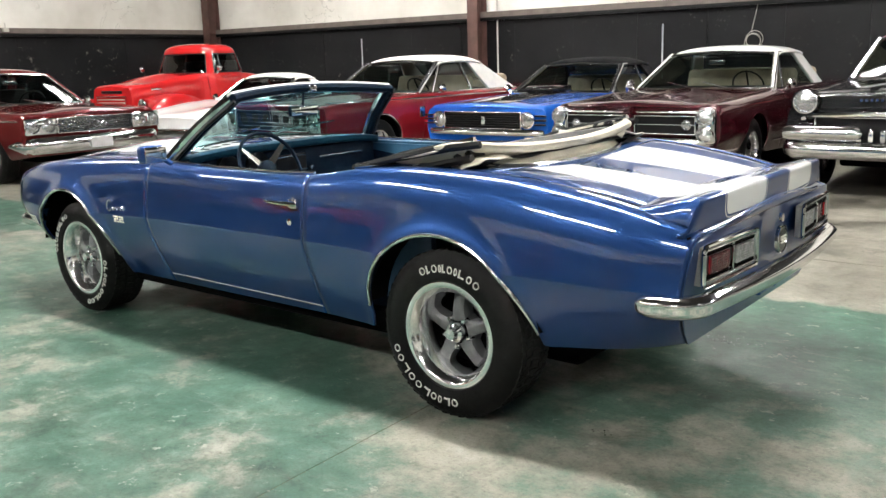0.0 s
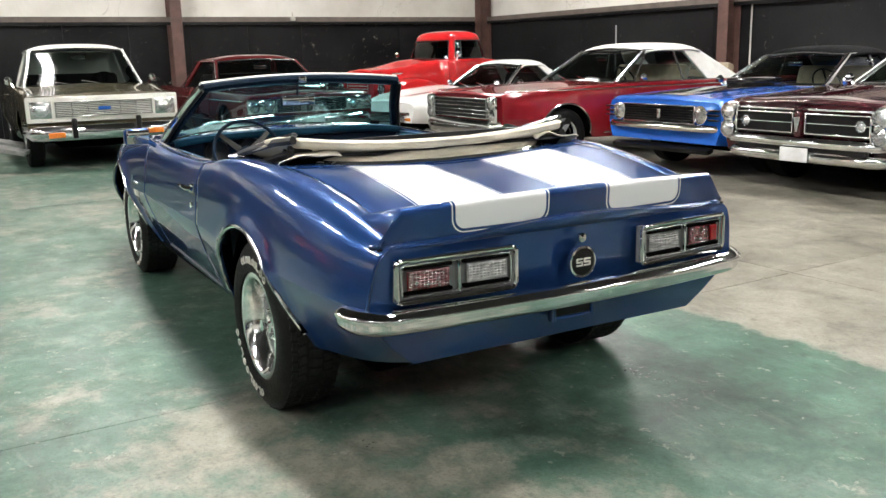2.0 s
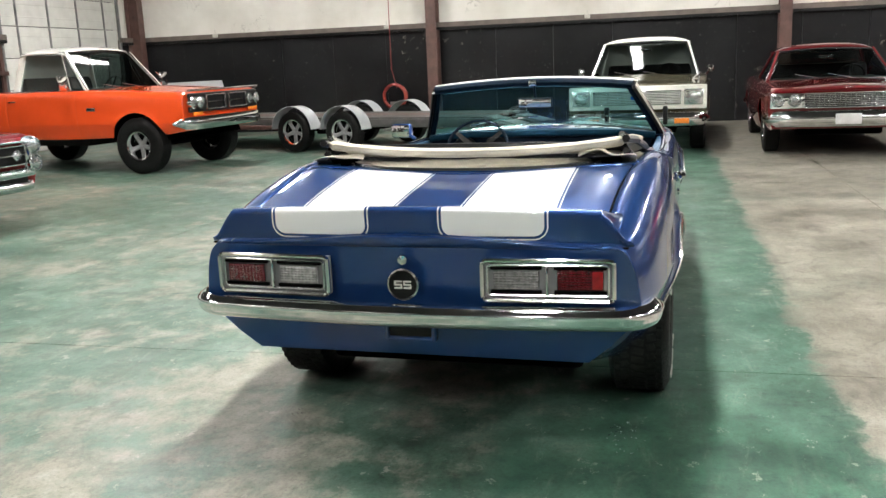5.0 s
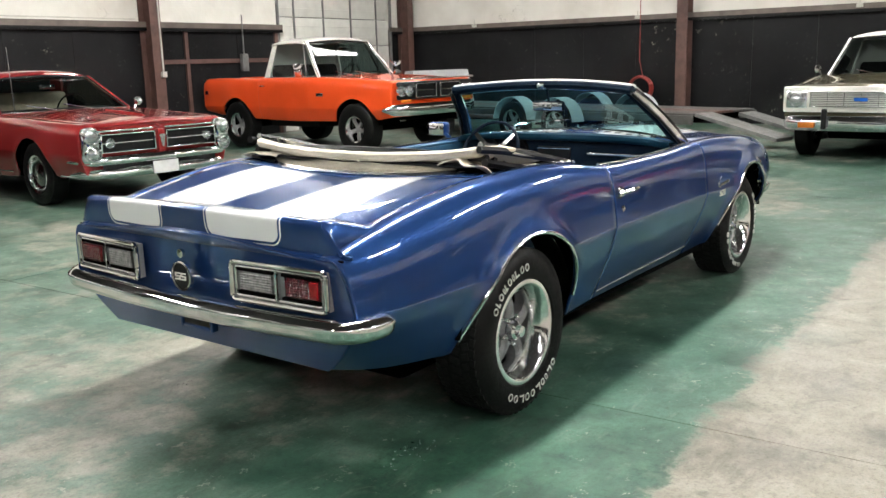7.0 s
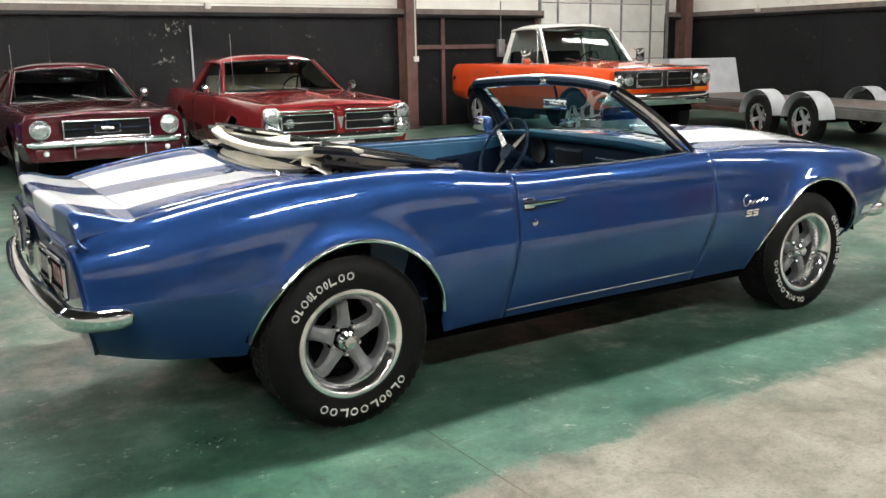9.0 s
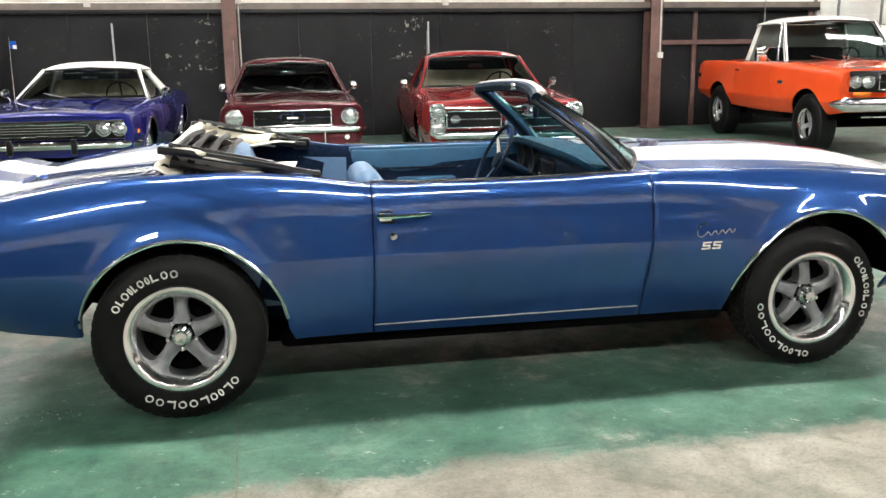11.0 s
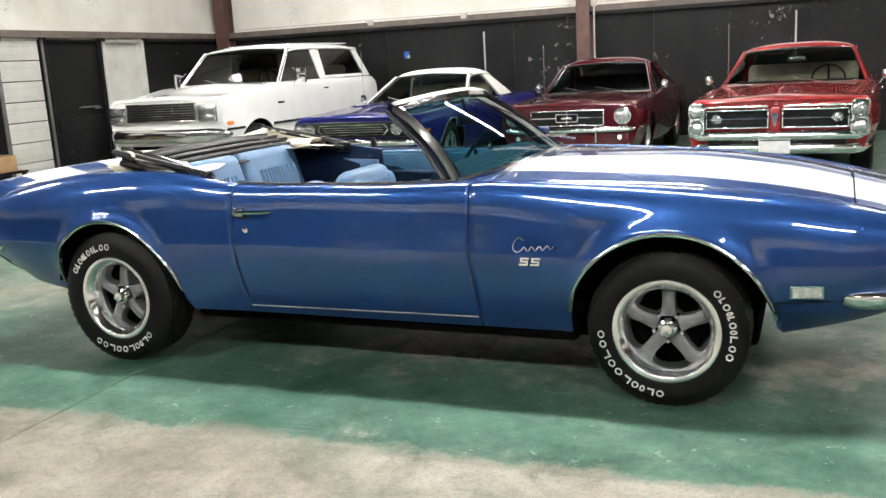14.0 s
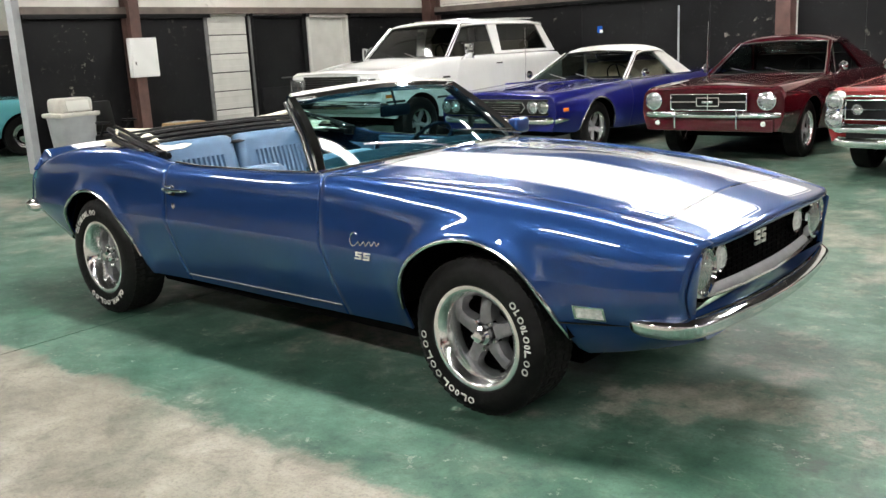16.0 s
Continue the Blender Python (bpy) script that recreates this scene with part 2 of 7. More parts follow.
def floor_material():
    """Grey concrete with a worn coat of green paint over most of it, stained and scuffed."""
    m, t, b = shader("worn_green_concrete")
    s = t.nodes.new("ShaderNodeSeparateXYZ")
    link(t, coords(t), s.inputs[0])
    x, y = s.outputs[0], s.outputs[1]
    big = noise_tex(t, 0.35, 5, 0.6)
    mid = noise_tex(t, 1.6, 7, 0.68)
    small = noise_tex(t, 5.5, 6, 0.7)
    fine = noise_tex(t, 26, 6, 0.75)
    # the painted side, with a ragged edge
    wob = math_node(t, "MULTIPLY", math_node(t, "SUBTRACT", math_node(t, "ADD", mid, math_node(t, "MULTIPLY", small, 1.0)), 1.0), 0.34)
    yy = math_node(t, "ADD", y, wob)

    def step(value, lo, hi):
        r = node(t, "ShaderNodeMapRange", **{"From Min": lo, "From Max": hi})
        r.interpolation_type = "SMOOTHSTEP"
        link(t, value, r.inputs["Value"])
        return r.outputs[0]
    side = step(yy, -1.50, -1.41)
    # a broad strip where the paint has kept its full colour
    strip = math_node(t, "MULTIPLY", side, step(yy, 0.0, -0.9))
    strip = math_node(t, "MULTIPLY", strip, math_node(t, "ADD", math_node(t, "MULTIPLY", step(x, -4.6, -2.4), 0.75), 0.25))
    blend = math_node(t, "ADD", math_node(t, "MULTIPLY", mid, 0.42), math_node(t, "MULTIPLY", big, 0.36))
    blend = math_node(t, "ADD", blend, math_node(t, "MULTIPLY", small, 0.22))
    blend = math_node(t, "SUBTRACT", blend, math_node(t, "MULTIPLY", strip, 0.085))
    worn = ramp(t, blend, ((0.47, (1, 1, 1)), (0.505, (0.85,) * 3), (0.525, (0.50,) * 3), (0.57, (0.14,) * 3)))
    green_amount = math_node(t, "MULTIPLY", side, worn)
    old = ramp(t, big, ((0.55, (0, 0, 0)), (0.70, (0.45,) * 3)))
    green_amount = math_node(t, "MAXIMUM", green_amount, math_node(t, "MULTIPLY", old, worn))
    conc = ramp(t, math_node(t, "ADD", math_node(t, "MULTIPLY", mid, 0.6), math_node(t, "MULTIPLY", small, 0.4)),
                ((0.33, (0.085, 0.080, 0.064)), (0.46, (0.195, 0.180, 0.146)), (0.58, (0.285, 0.265, 0.222)), (0.70, (0.37, 0.352, 0.31))))
    tone = math_node(t, "ADD", math_node(t, "MULTIPLY", noise_tex(t, 2.3, 7, 0.72), 0.65), math_node(t, "MULTIPLY", small, 0.35))
    pale = ramp(t, tone, ((0.36, (0.034, 0.092, 0.064)), (0.5, (0.080, 0.148, 0.112)), (0.64, (0.165, 0.228, 0.188))))
    full = ramp(t, tone, ((0.36, (0.009, 0.041, 0.026)), (0.5, (0.030, 0.086, 0.057)), (0.64, (0.060, 0.160, 0.105))))
    green = mix(t, math_node(t, "ADD", math_node(t, "MULTIPLY", strip, 0.65), ramp(t, big, ((0.40, (0.5,) * 3), (0.55, (0, 0, 0))))), pale, full)
    col = mix(t, green_amount, conc, green)
    dirt = ramp(t, fine, ((0.28, (0.60,) * 3), (0.48, (1, 1, 1)), (0.62, (1, 1, 1)), (0.72, (1.0,) * 3)))
    mul = t.nodes.new("ShaderNodeMix")
    mul.data_type, mul.blend_type = "RGBA", "MULTIPLY"
    mul.inputs[0].default_value = 1.0
    link(t, col, mul.inputs[6])
    link(t, dirt, mul.inputs[7])
    swirl = node(t, "ShaderNodeTexNoise", Scale=3.2, Detail=8.0, Roughness=0.72, Distortion=0.8)
    link(t, coords(t), swirl.inputs["Vector"])
    mottle = ramp(t, swirl.outputs["Fac"], ((0.34, (0.50, 0.50, 0.48)), (0.46, (0.85,) * 3), (0.56, (1.0,) * 3), (0.68, (1.0, 1.0, 1.0))))
    mul2 = t.nodes.new("ShaderNodeMix")
    mul2.data_type, mul2.blend_type = "RGBA", "MULTIPLY"
    mul2.inputs[0].default_value = 0.9
    link(t, mul.outputs[2], mul2.inputs[6])
    link(t, mottle, mul2.inputs[7])
    grit = ramp(t, noise_tex(t, 75, 3, 0.8), ((0.34, (0.62,) * 3), (0.50, (1.0,) * 3)))
    mul3 = t.nodes.new("ShaderNodeMix")
    mul3.data_type, mul3.blend_type = "RGBA", "MULTIPLY"
    mul3.inputs[0].default_value = 0.8
    link(t, mul2.outputs[2], mul3.inputs[6])
    link(t, grit, mul3.inputs[7])
    # oil drips, pale chips, faint tyre tracks
    v = node(t, "ShaderNodeTexNoise", Scale=1.1, Detail=7.0, Roughness=0.75)
    link(t, coords(t), v.inputs["Vector"])
    oil = ramp(t, v.outputs["Fac"], ((0.60, (0, 0, 0)), (0.68, (0.75,) * 3)))
    c1 = mix(t, oil, mul3.outputs[2], (0.035, 0.038, 0.034))
    chip = math_node(t, "MULTIPLY", ramp(t, noise_tex(t, 9, 7, 0.8), ((0.60, (0, 0, 0)), (0.635, (0.7,) * 3))), side)
    wipe = t.nodes.new("ShaderNodeMapping")
    wipe.inputs["Scale"].default_value = (1.0, 3.4, 1.0)
    wipe.inputs["Rotation"].default_value = (0, 0, 0.12)
    link(t, coords(t), wipe.inputs["Vector"])
    wn = node(t, "ShaderNodeTexNoise", Scale=2.6, Detail=9.0, Roughness=0.78, Distortion=0.5)
    link(t, wipe.outputs[0], wn.inputs["Vector"])
    chip = math_node(t, "MAXIMUM", chip, ramp(t, wn.outputs["Fac"], ((0.56, (0, 0, 0)), (0.67, (0.26,) * 3))))
    c2 = mix(t, chip, c1, (0.30, 0.29, 0.25))
    st = t.nodes.new("ShaderNodeMapping")
    st.inputs["Scale"].default_value = (0.25, 9.0, 1.0)
    link(t, coords(t), st.inputs["Vector"])
    sn = node(t, "ShaderNodeTexNoise", Scale=1.0, Detail=5.0, Roughness=0.65)
    link(t, st.outputs[0], sn.inputs["Vector"])
    track = ramp(t, sn.outputs["Fac"], ((0.58, (0, 0, 0)), (0.70, (0.32,) * 3)))
    link(t, mix(t, track, c2, (0.075, 0.080, 0.072)), b.inputs["Base Color"])
    link(t, ramp(t, mid, ((0.3, (0.30,) * 3), (0.7, (0.58,) * 3))), b.inputs["Roughness"])
    b.inputs["Specular IOR Level"].default_value = 0.36
    bump(t, b, fine, 0.10, 0.003)
    return m


M["wall_black"], M["wall_white"], M["floor"] = wall_black(), wall_white(), floor_material()


# ---- mesh helpers ----
def mesh_object(name, verts, faces, mat, parent=None, label="", smooth=40):
    me = bpy.data.meshes.new(name)
    me.from_pydata([tuple(v) for v in verts], [], faces)
    me.validate()
    if smooth:
        for p in me.polygons:
            p.use_smooth = True
        me.set_sharp_from_angle(angle=radians(smooth))
    me.materials.append(M[mat] if isinstance(mat, str) else mat)
    ob = new(name, me)
    if parent:
        ob.parent = parent
    return tagged(ob, label)


def part(name, bm, mat, parent, label="", smooth=40, thick=0.0):
    """Links a mesh (vertices, faces) as one object under a thing or a part."""
    ob = mesh_object(name, bm[0], bm[1], mat, parent, label, smooth)
    if thick:
        s = ob.modifiers.new("thickness", "SOLIDIFY")
        s.thickness, s.offset = thick, -1
        e = ob.modifiers.new("even_normals", "WEIGHTED_NORMAL")
        e.keep_sharp = True
    return ob


def empty(name, m, label, category, group=""):
    ob = new(name)
    ob.empty_display_size = 0.2
    ob.matrix_basis = m
    return tagged(ob, label, category, group)


def join(*meshes):
    v, f = [], []
    for mv, mf in meshes:
        k = len(v)
        v += [Vector(p) for p in mv]
        f += [tuple(i + k for i in q) for q in mf]
    return v, f


def moved(mesh, m):
    return [m @ Vector(p) for p in mesh[0]], mesh[1]


def box(cx, cy, cz, sx, sy, sz, r=0.0, seg=2, turn=None):
    bm = bmesh.new()
    bmesh.ops.create_cube(bm, size=1)
    for v in bm.verts:
        v.co = Vector((v.co.x * sx, v.co.y * sy, v.co.z * sz))
    if r:
        bmesh.ops.bevel(bm, geom=bm.edges[:], offset=min(r, sx * 0.49, sy * 0.49, sz * 0.49), segments=seg, profile=0.5, affect="EDGES")
    bm.verts.index_update()
    m = pose(cx, cy, cz, *(turn or (0, 0, 0)))
    out = [m @ v.co for v in bm.verts], [tuple(v.index for v in f.verts) for f in bm.faces]
    bm.free()
    return out


def tube(points, r, seg=8, closed=False, flat=1.0):
    """A round bar along a line of points; flat squeezes it up and down."""
    pts = [Vector(p) for p in points]
    n = len(pts)
    verts, faces = [], []
    for i, p in enumerate(pts):
        a = pts[(i - 1) % n] if closed or i > 0 else p
        b = pts[(i + 1) % n] if closed or i < n - 1 else p
        d = (b - a).normalized()
        ref = Vector((0, 0, 1)) if abs(d.z) < 0.9 else Vector((1, 0, 0))
        u = d.cross(ref).normalized()
        w = u.cross(d)
        rr = r[i] if isinstance(r, (list, tuple)) else r
        for k in range(seg):
            a2 = 2 * math.pi * k / seg
            verts.append(p + u * rr * math.cos(a2) + w * rr * math.sin(a2) * flat)
    for i in range(n if closed else n - 1):
        j = (i + 1) % n
        for k in range(seg):
            l = (k + 1) % seg
            faces.append((i * seg + k, i * seg + l, j * seg + l, j * seg + k))
    if not closed:
        faces.append(tuple(range(seg)))
        faces.append(tuple((n - 1) * seg + k for k in reversed(range(seg))))
    return verts, faces


def lathe(profile, seg=32, axis="y", a0=0.0, a1=2 * math.pi):
    """Turns a line of (along, radius) about an axis through the origin."""
    full = abs(a1 - a0 - 2 * math.pi) < 1e-6
    cols = seg if full else seg + 1
    verts, faces = [], []
    for i in range(cols):
        a = a0 + (a1 - a0) * i / seg
        for h, r in profile:
            c, s = r * math.cos(a), r * math.sin(a)
            verts.append(Vector((c, h, s)) if axis == "y" else Vector((h, c, s)) if axis == "x" else Vector((c, s, h)))
    n = len(profile)
    for i in range(seg):
        j = (i + 1) % cols
        for k in range(n - 1):
            faces.append((i * n + k, i * n + k + 1, j * n + k + 1, j * n + k))
    return verts, faces


def grid(fn, nu, nv):
    verts = [Vector(fn(i / nu, j / nv)) for i in range(nu + 1) for j in range(nv + 1)]
    w = nv + 1
    return verts, [(i * w + j, (i + 1) * w + j, (i + 1) * w + j + 1, i * w + j + 1) for i in range(nu) for j in range(nv)]


def slab(quad, thick, nu=1, nv=1, bulge=0.0):
    """A plate over four corners (a, b, c, d in order), thick along its normal, bulged outward in the middle."""
    a, b, c, d = (Vector(p) for p in quad)
    n = (b - a).cross(d - a).normalized()

    def at(u, v, o):
        p = (a * (1 - u) + b * u) * (1 - v) + (d * (1 - u) + c * u) * v
        return p + n * (o + bulge * 4 * u * (1 - u) * (0.4 + 0.6 * 4 * v * (1 - v)))
    f = grid(lambda u, v: at(u, v, 0), nu, nv)
    if not thick:
        return f
    k = grid(lambda u, v: at(u, v, -thick), nu, nv)
    verts, faces = join(f, (k[0], [tuple(reversed(q)) for q in k[1]]))
    w, o = nv + 1, len(f[0])
    rim = [i * w for i in range(nu + 1)] + [nu * w + j for j in range(1, nv + 1)] + [i * w + nv for i in range(nu - 1, -1, -1)] + [j for j in range(nv - 1, 0, -1)]
    for x, y in zip(rim, rim[1:] + rim[:1]):
        faces.append((y, x, x + o, y + o))
    return verts, faces


def mirrored(mesh):
    return [Vector((p[0], -p[1], p[2])) for p in mesh[0]], [tuple(reversed(q)) for q in mesh[1]]


def curve(points):
    """A smooth line through (x, value) points."""
    xs = [p[0] for p in points]
    vs = [p[1] for p in points]
    n = len(xs)
    d = [(vs[i + 1] - vs[i]) / (xs[i + 1] - xs[i]) for i in range(n - 1)]
    m = [d[0]] + [0 if d[i - 1] * d[i] <= 0 else 2 * d[i - 1] * d[i] / (d[i - 1] + d[i]) for i in range(1, n - 1)] + [d[-1]]

    def f(x):
        if x <= xs[0]:
            return vs[0]
        if x >= xs[-1]:
            return vs[-1]
        i = max(k for k in range(n - 1) if xs[k] <= x)
        h = xs[i + 1] - xs[i]
        s = (x - xs[i]) / h
        return (vs[i] * (2 * s**3 - 3 * s**2 + 1) + m[i] * h * (s**3 - 2 * s**2 + s)
                + vs[i + 1] * (-2 * s**3 + 3 * s**2) + m[i + 1] * h * (s**3 - s**2))
    return f


def fair(points, w=0.09):
    """The same line, faired so that reflections run along it without kinks."""
    (xa, va), (xb, vb) = points[0], points[1]
    (xc, vc), (xd, vd) = points[-2], points[-1]
    f = curve([(xa - 1, va - (vb - va) / (xb - xa)), *points, (xd + 1, vd + (vd - vc) / (xd - xc))])
    taps = [(k / 4, math.exp(-(k / 4) ** 2 * 1.5)) for k in range(-6, 7)]
    total = sum(q for _, q in taps)
    return lambda x: sum(f(x + k * w) * q for k, q in taps) / total


# ---- car bodies ----
LOW_STEPS = (0.0, 0.3, 0.58, 0.8, 0.93, 0.985)
HIGH_STEPS = (0.0, 0.016, 0.055) + tuple(math.sin(math.pi / 2 * k / 15) for k in range(1, 16))
ROWS_SIDE = len(LOW_STEPS) + len(HIGH_STEPS) - 1
TOP_STEPS = (0.0, 0.035, 0.05, 0.16, 0.32, 0.5, 0.68, 0.84, 1.0)


def side_y(c, x, z):
    """Half the body's width at a place along it and a height."""
    wm, zm, zs, ws = c["wm"](x), c["zm"](x), c["zs"](x), c["ws"](x)
    if z >= zm:
        h = min(1.0, (z - zm) / max(1e-4, zs - zm))
        return ws + (wm - ws) * max(0.0, 1 - h ** c["n"]) ** (1 / c["n"]) - c.get("tilt", 0.0) * h * (1 - h)
    zb = c["zb"](x)
    h = min(1.0, (zm - z) / max(1e-4, zm - zb))
    tuck = c["tuck"](x) if "tuck" in c else 1.35
    return wm - (wm - c["wl"](x)) * h ** tuck


def flare(c, x, z):
    out = 0.0
    for xw, ra, hz in c["arches"]:
        d = math.hypot(x - xw, z - hz) - ra
        if d > -0.05 and z > hz - 0.1:
            out += c["flare"] * math.exp(-(d / 0.045) ** 2)
    return out


def section(c, x, tub):
    zb = c["zb"](x)
    for xw, ra, hz in c["arches"]:
        dx = abs(x - xw)
        if dx < ra:
            zb = max(zb, hz + math.sqrt(ra * ra - dx * dx))
    zs, ws, zc = c["zs"](x), c["ws"](x), c["zc"](x)
    rows = []
    zk = max(c["zm"](x), zb + 0.10 * (zs - zb))
    for z in [zb + (zk - zb) * q for q in LOW_STEPS] + [zk + (zs - zk) * q for q in HIGH_STEPS]:
        rows.append((side_y(c, x, z) + flare(c, x, z), z))
    if tub is None:
        for s in TOP_STEPS[1:]:
            rows.append((ws * (1 - s), zs + (zc - zs) * s * s * (3 - 2 * s)))
    else:
        e, d = tub[3], tub[4]
        rows += [(ws - e, zs), (ws - e - 0.012, zs - 0.012), (ws - d, zs - 0.10), (ws - d - 0.02, tub[2] + 0.1),
                 (ws - d - 0.05, tub[2]), (ws * 0.5, tub[2]), (ws * 0.25, tub[2]), (0.0, tub[2])]
    return rows


def tub_at(c, x):
    for t in c["tubs"]:
        if t[0] < x < t[1]:
            return t
    return None


def body_panels(c):
    """The body's skin as {panel: mesh}, cut at its shut lines."""
    xr, xf = c["xr"], c["xf"]
    special = []
    for xw, ra, hz in c["arches"]:
        special += [xw + ra * 0.9999 * math.cos(math.pi * k / 18) for k in range(19)]
    gap = 0.0028
    for b in c["breaks"]:
        special += [b[0] - gap, b[0] + gap]
    for t in c["tubs"]:
        special += [t[0] - 0.002, t[0] + 0.002, t[1] - 0.002, t[1] + 0.002]
    for l in c["lids"]:
        special += [l[1] - gap, l[1] + gap, l[2] - gap, l[2] + gap]
    special += [xr, xr + 0.015, xr + 0.04, xf - 0.04, xf - 0.015, xf]
    rn = c.get("nose_round", 0.0)
    if rn:
        special += [xf - rn + rn * math.sin(radians(q)) for q in (0, 20, 40, 55, 70, 82)]
    special = sorted(x for x in special if xr <= x <= xf)
    xs = list(special)
    x = xr
    while x < xf:
        if min(abs(x - q) for q in special) > c.get("dx", 0.07) * 0.3:
            xs.append(x)
        x += c.get("dx", 0.07)
    xs = sorted(set(round(q, 5) for q in xs))
    secs = []
    for x in xs:
        wf = max(0.0, (x - (xf - 0.35)) / 0.35) ** 2
        wr = max(0.0, ((xr + 0.35) - x) / 0.35) ** 2
        row = []
        dn = x - (xf - rn)
        cut = rn - math.sqrt(max(0.0, rn * rn - dn * dn)) if rn and dn > 0 else 0.0
        for y, z in section(c, x, tub_at(c, x)):
            y -= cut * min(1.0, y / 0.4)
            z -= 0.8 * cut * min(1.0, max(0.0, (z - 0.66) / 0.06))
            row.append(Vector((x + wf * (c["lean_f"](z) - c["plan_f"] * y * y) - wr * (c["lean_r"](z) - c["plan_r"] * y * y), y, z)))
        secs.append(row)
    names = [b[1] for b in c["breaks"]]
    panels = {}

    def put(name, quad):
        vs, idx, fs = panels.setdefault(name, ([], {}, []))
        f = []
        for p in quad:
            key = (round(p.x, 5), round(p.y, 5), round(p.z, 5))
            if key not in idx:
                idx[key] = len(vs)
                vs.append(p)
            if not f or idx[key] != f[-1]:
                f.append(idx[key])
        f = list(dict.fromkeys(f))
        if len(f) > 2:
            fs.append(tuple(f))
    nrow = len(secs[0])
    for i in range(len(xs) - 1):
        mid = (xs[i] + xs[i + 1]) / 2
        side_gap = any(abs(mid - b[0]) < gap * 0.9 for b in c["breaks"])
        k0 = sum(1 for b in c["breaks"] if mid > b[0])
        base = c["first"] if k0 == 0 else names[k0 - 1]
        lid = next((l for l in c["lids"] if l[1] < mid < l[2]), None)
        lid_gap = any(min(abs(mid - l[1]), abs(mid - l[2])) < gap * 0.9 for l in c["lids"])
        tub = tub_at(c, mid)
        edge = any(min(abs(mid - t[0]), abs(mid - t[1])) < 0.0021 for t in c["tubs"])
        for k in range(nrow - 1):
            j = k - ROWS_SIDE
            if j < 0 or (j < 1 and not edge):
                if side_gap:
                    continue
                left = right = base
            elif edge or tub:
                left = right = None if (tub and j < 1) else "cockpit"
                if left is None:
                    left = right = base
            elif lid:
                if j == 1:
                    continue
                left = right = base if j < 1 else None
                if left is None:
                    put(lid[0], (secs[i][k + 1], secs[i + 1][k + 1], secs[i + 1][k], secs[i][k]))
                    m = [Vector((p.x, -p.y, p.z)) for p in (secs[i][k], secs[i + 1][k], secs[i + 1][k + 1], secs[i][k + 1])]
                    put(lid[0], m)
                    continue
            elif lid_gap:
                if j >= 1:
                    continue
                left = right = base
            else:
                left = right = ("tail_strip" if mid < c["xr"] + 0.5 and (c["lids"] or [("",)])[0][0] == "trunk_lid" else "deck_panel" if mid > c["xr"] + 0.5 or len(c["tubs"]) == 1 else "tailgate_strip") if mid < 0 else ("cowl_panel" if mid < c["lids"][-1][1] else "header_panel")
            sfx = ("_left", "_right") if left in c["sided"] else ("", "")
            q = (secs[i][k], secs[i + 1][k], secs[i + 1][k + 1], secs[i][k + 1])
            put(left + sfx[0], tuple(reversed(q)))
            put(right + sfx[1], [Vector((p.x, -p.y, p.z)) for p in q])
    for row, name, flip, hole in ((secs[0], "tail_panel", False, c["rear_open"]), (secs[-1], "nose_panel", True, c["front_open"])):
        for k in range(nrow - 1):
            a, b = row[k], row[k + 1]
            zmid = (a.z + b.z) / 2
            if hole and hole[0] < zmid < hole[1] and k < ROWS_SIDE:
                if len(hole) > 2:
                    w = hole[2]
                    c2 = [Vector((p.x + c["plan_f"] * (p.y * p.y - w * w), w, p.z)) for p in (b, a)]
                    q = [a, b, *c2]
                    put(name, list(reversed(q)))
                    put(name, [Vector((p.x, -p.y, p.z)) for p in q])
                continue
            q = [a, b, Vector((b.x, -b.y, b.z)), Vector((a.x, -a.y, a.z))]
            if flip:
                q.reverse()
            put(name, q)
    return {n: (v, f) for n, (v, _, f) in panels.items()}


def skin_point(c, x, y, sink=0.0):
    """A point of the upper skin at a place along the body and across it."""
    s = 1 - abs(y) / c["ws"](x)
    z = c["zs"](x) + (c["zc"](x) - c["zs"](x)) * s * s * (3 - 2 * s)
    wf = max(0.0, (x - (c["xf"] - 0.35)) / 0.35) ** 2
    wr = max(0.0, ((c["xr"] + 0.35) - x) / 0.35) ** 2
    return Vector((x + wf * (c["lean_f"](z) - c["plan_f"] * y * y) - wr * (c["lean_r"](z) - c["plan_r"] * y * y), y, z - sink))


def lid_seams(car, c, r=0.007):
    """Dark seals under the shut lines round the lids."""
    for name, x0, x1 in c["lids"]:
        e0, e1 = c["ws"](x0) * 0.9575, c["ws"](x1) * 0.9575
        run = [skin_point(c, x0, y, r + 0.003) for y in np.linspace(e0, -e0, 15)]
        run += [skin_point(c, x, -c["ws"](x) * 0.9575, r + 0.003) for x in np.linspace(x0, x1, 15)[1:]]
        run += [skin_point(c, x1, y, r + 0.003) for y in np.linspace(-e1, e1, 15)[1:]]
        run += [skin_point(c, x, c["ws"](x) * 0.9575, r + 0.003) for x in np.linspace(x1, x0, 15)[1:-1]]
        part("lid_seal", tube(run, r, 5, True), "under", car)


def arch_line(c, xw, ra, hz, out=0.004, z_min=0.3):
    pts = []
    for k in range(33):
        a = math.pi * (-0.06 + 1.12 * k / 32)
        x, z = xw + ra * math.cos(a), hz + ra * math.sin(a)
        if z < max(z_min, c["zb"](x)):
            continue
        pts.append((x, side_y(c, x, z) + flare(c, x, z) + out, z))
    return pts


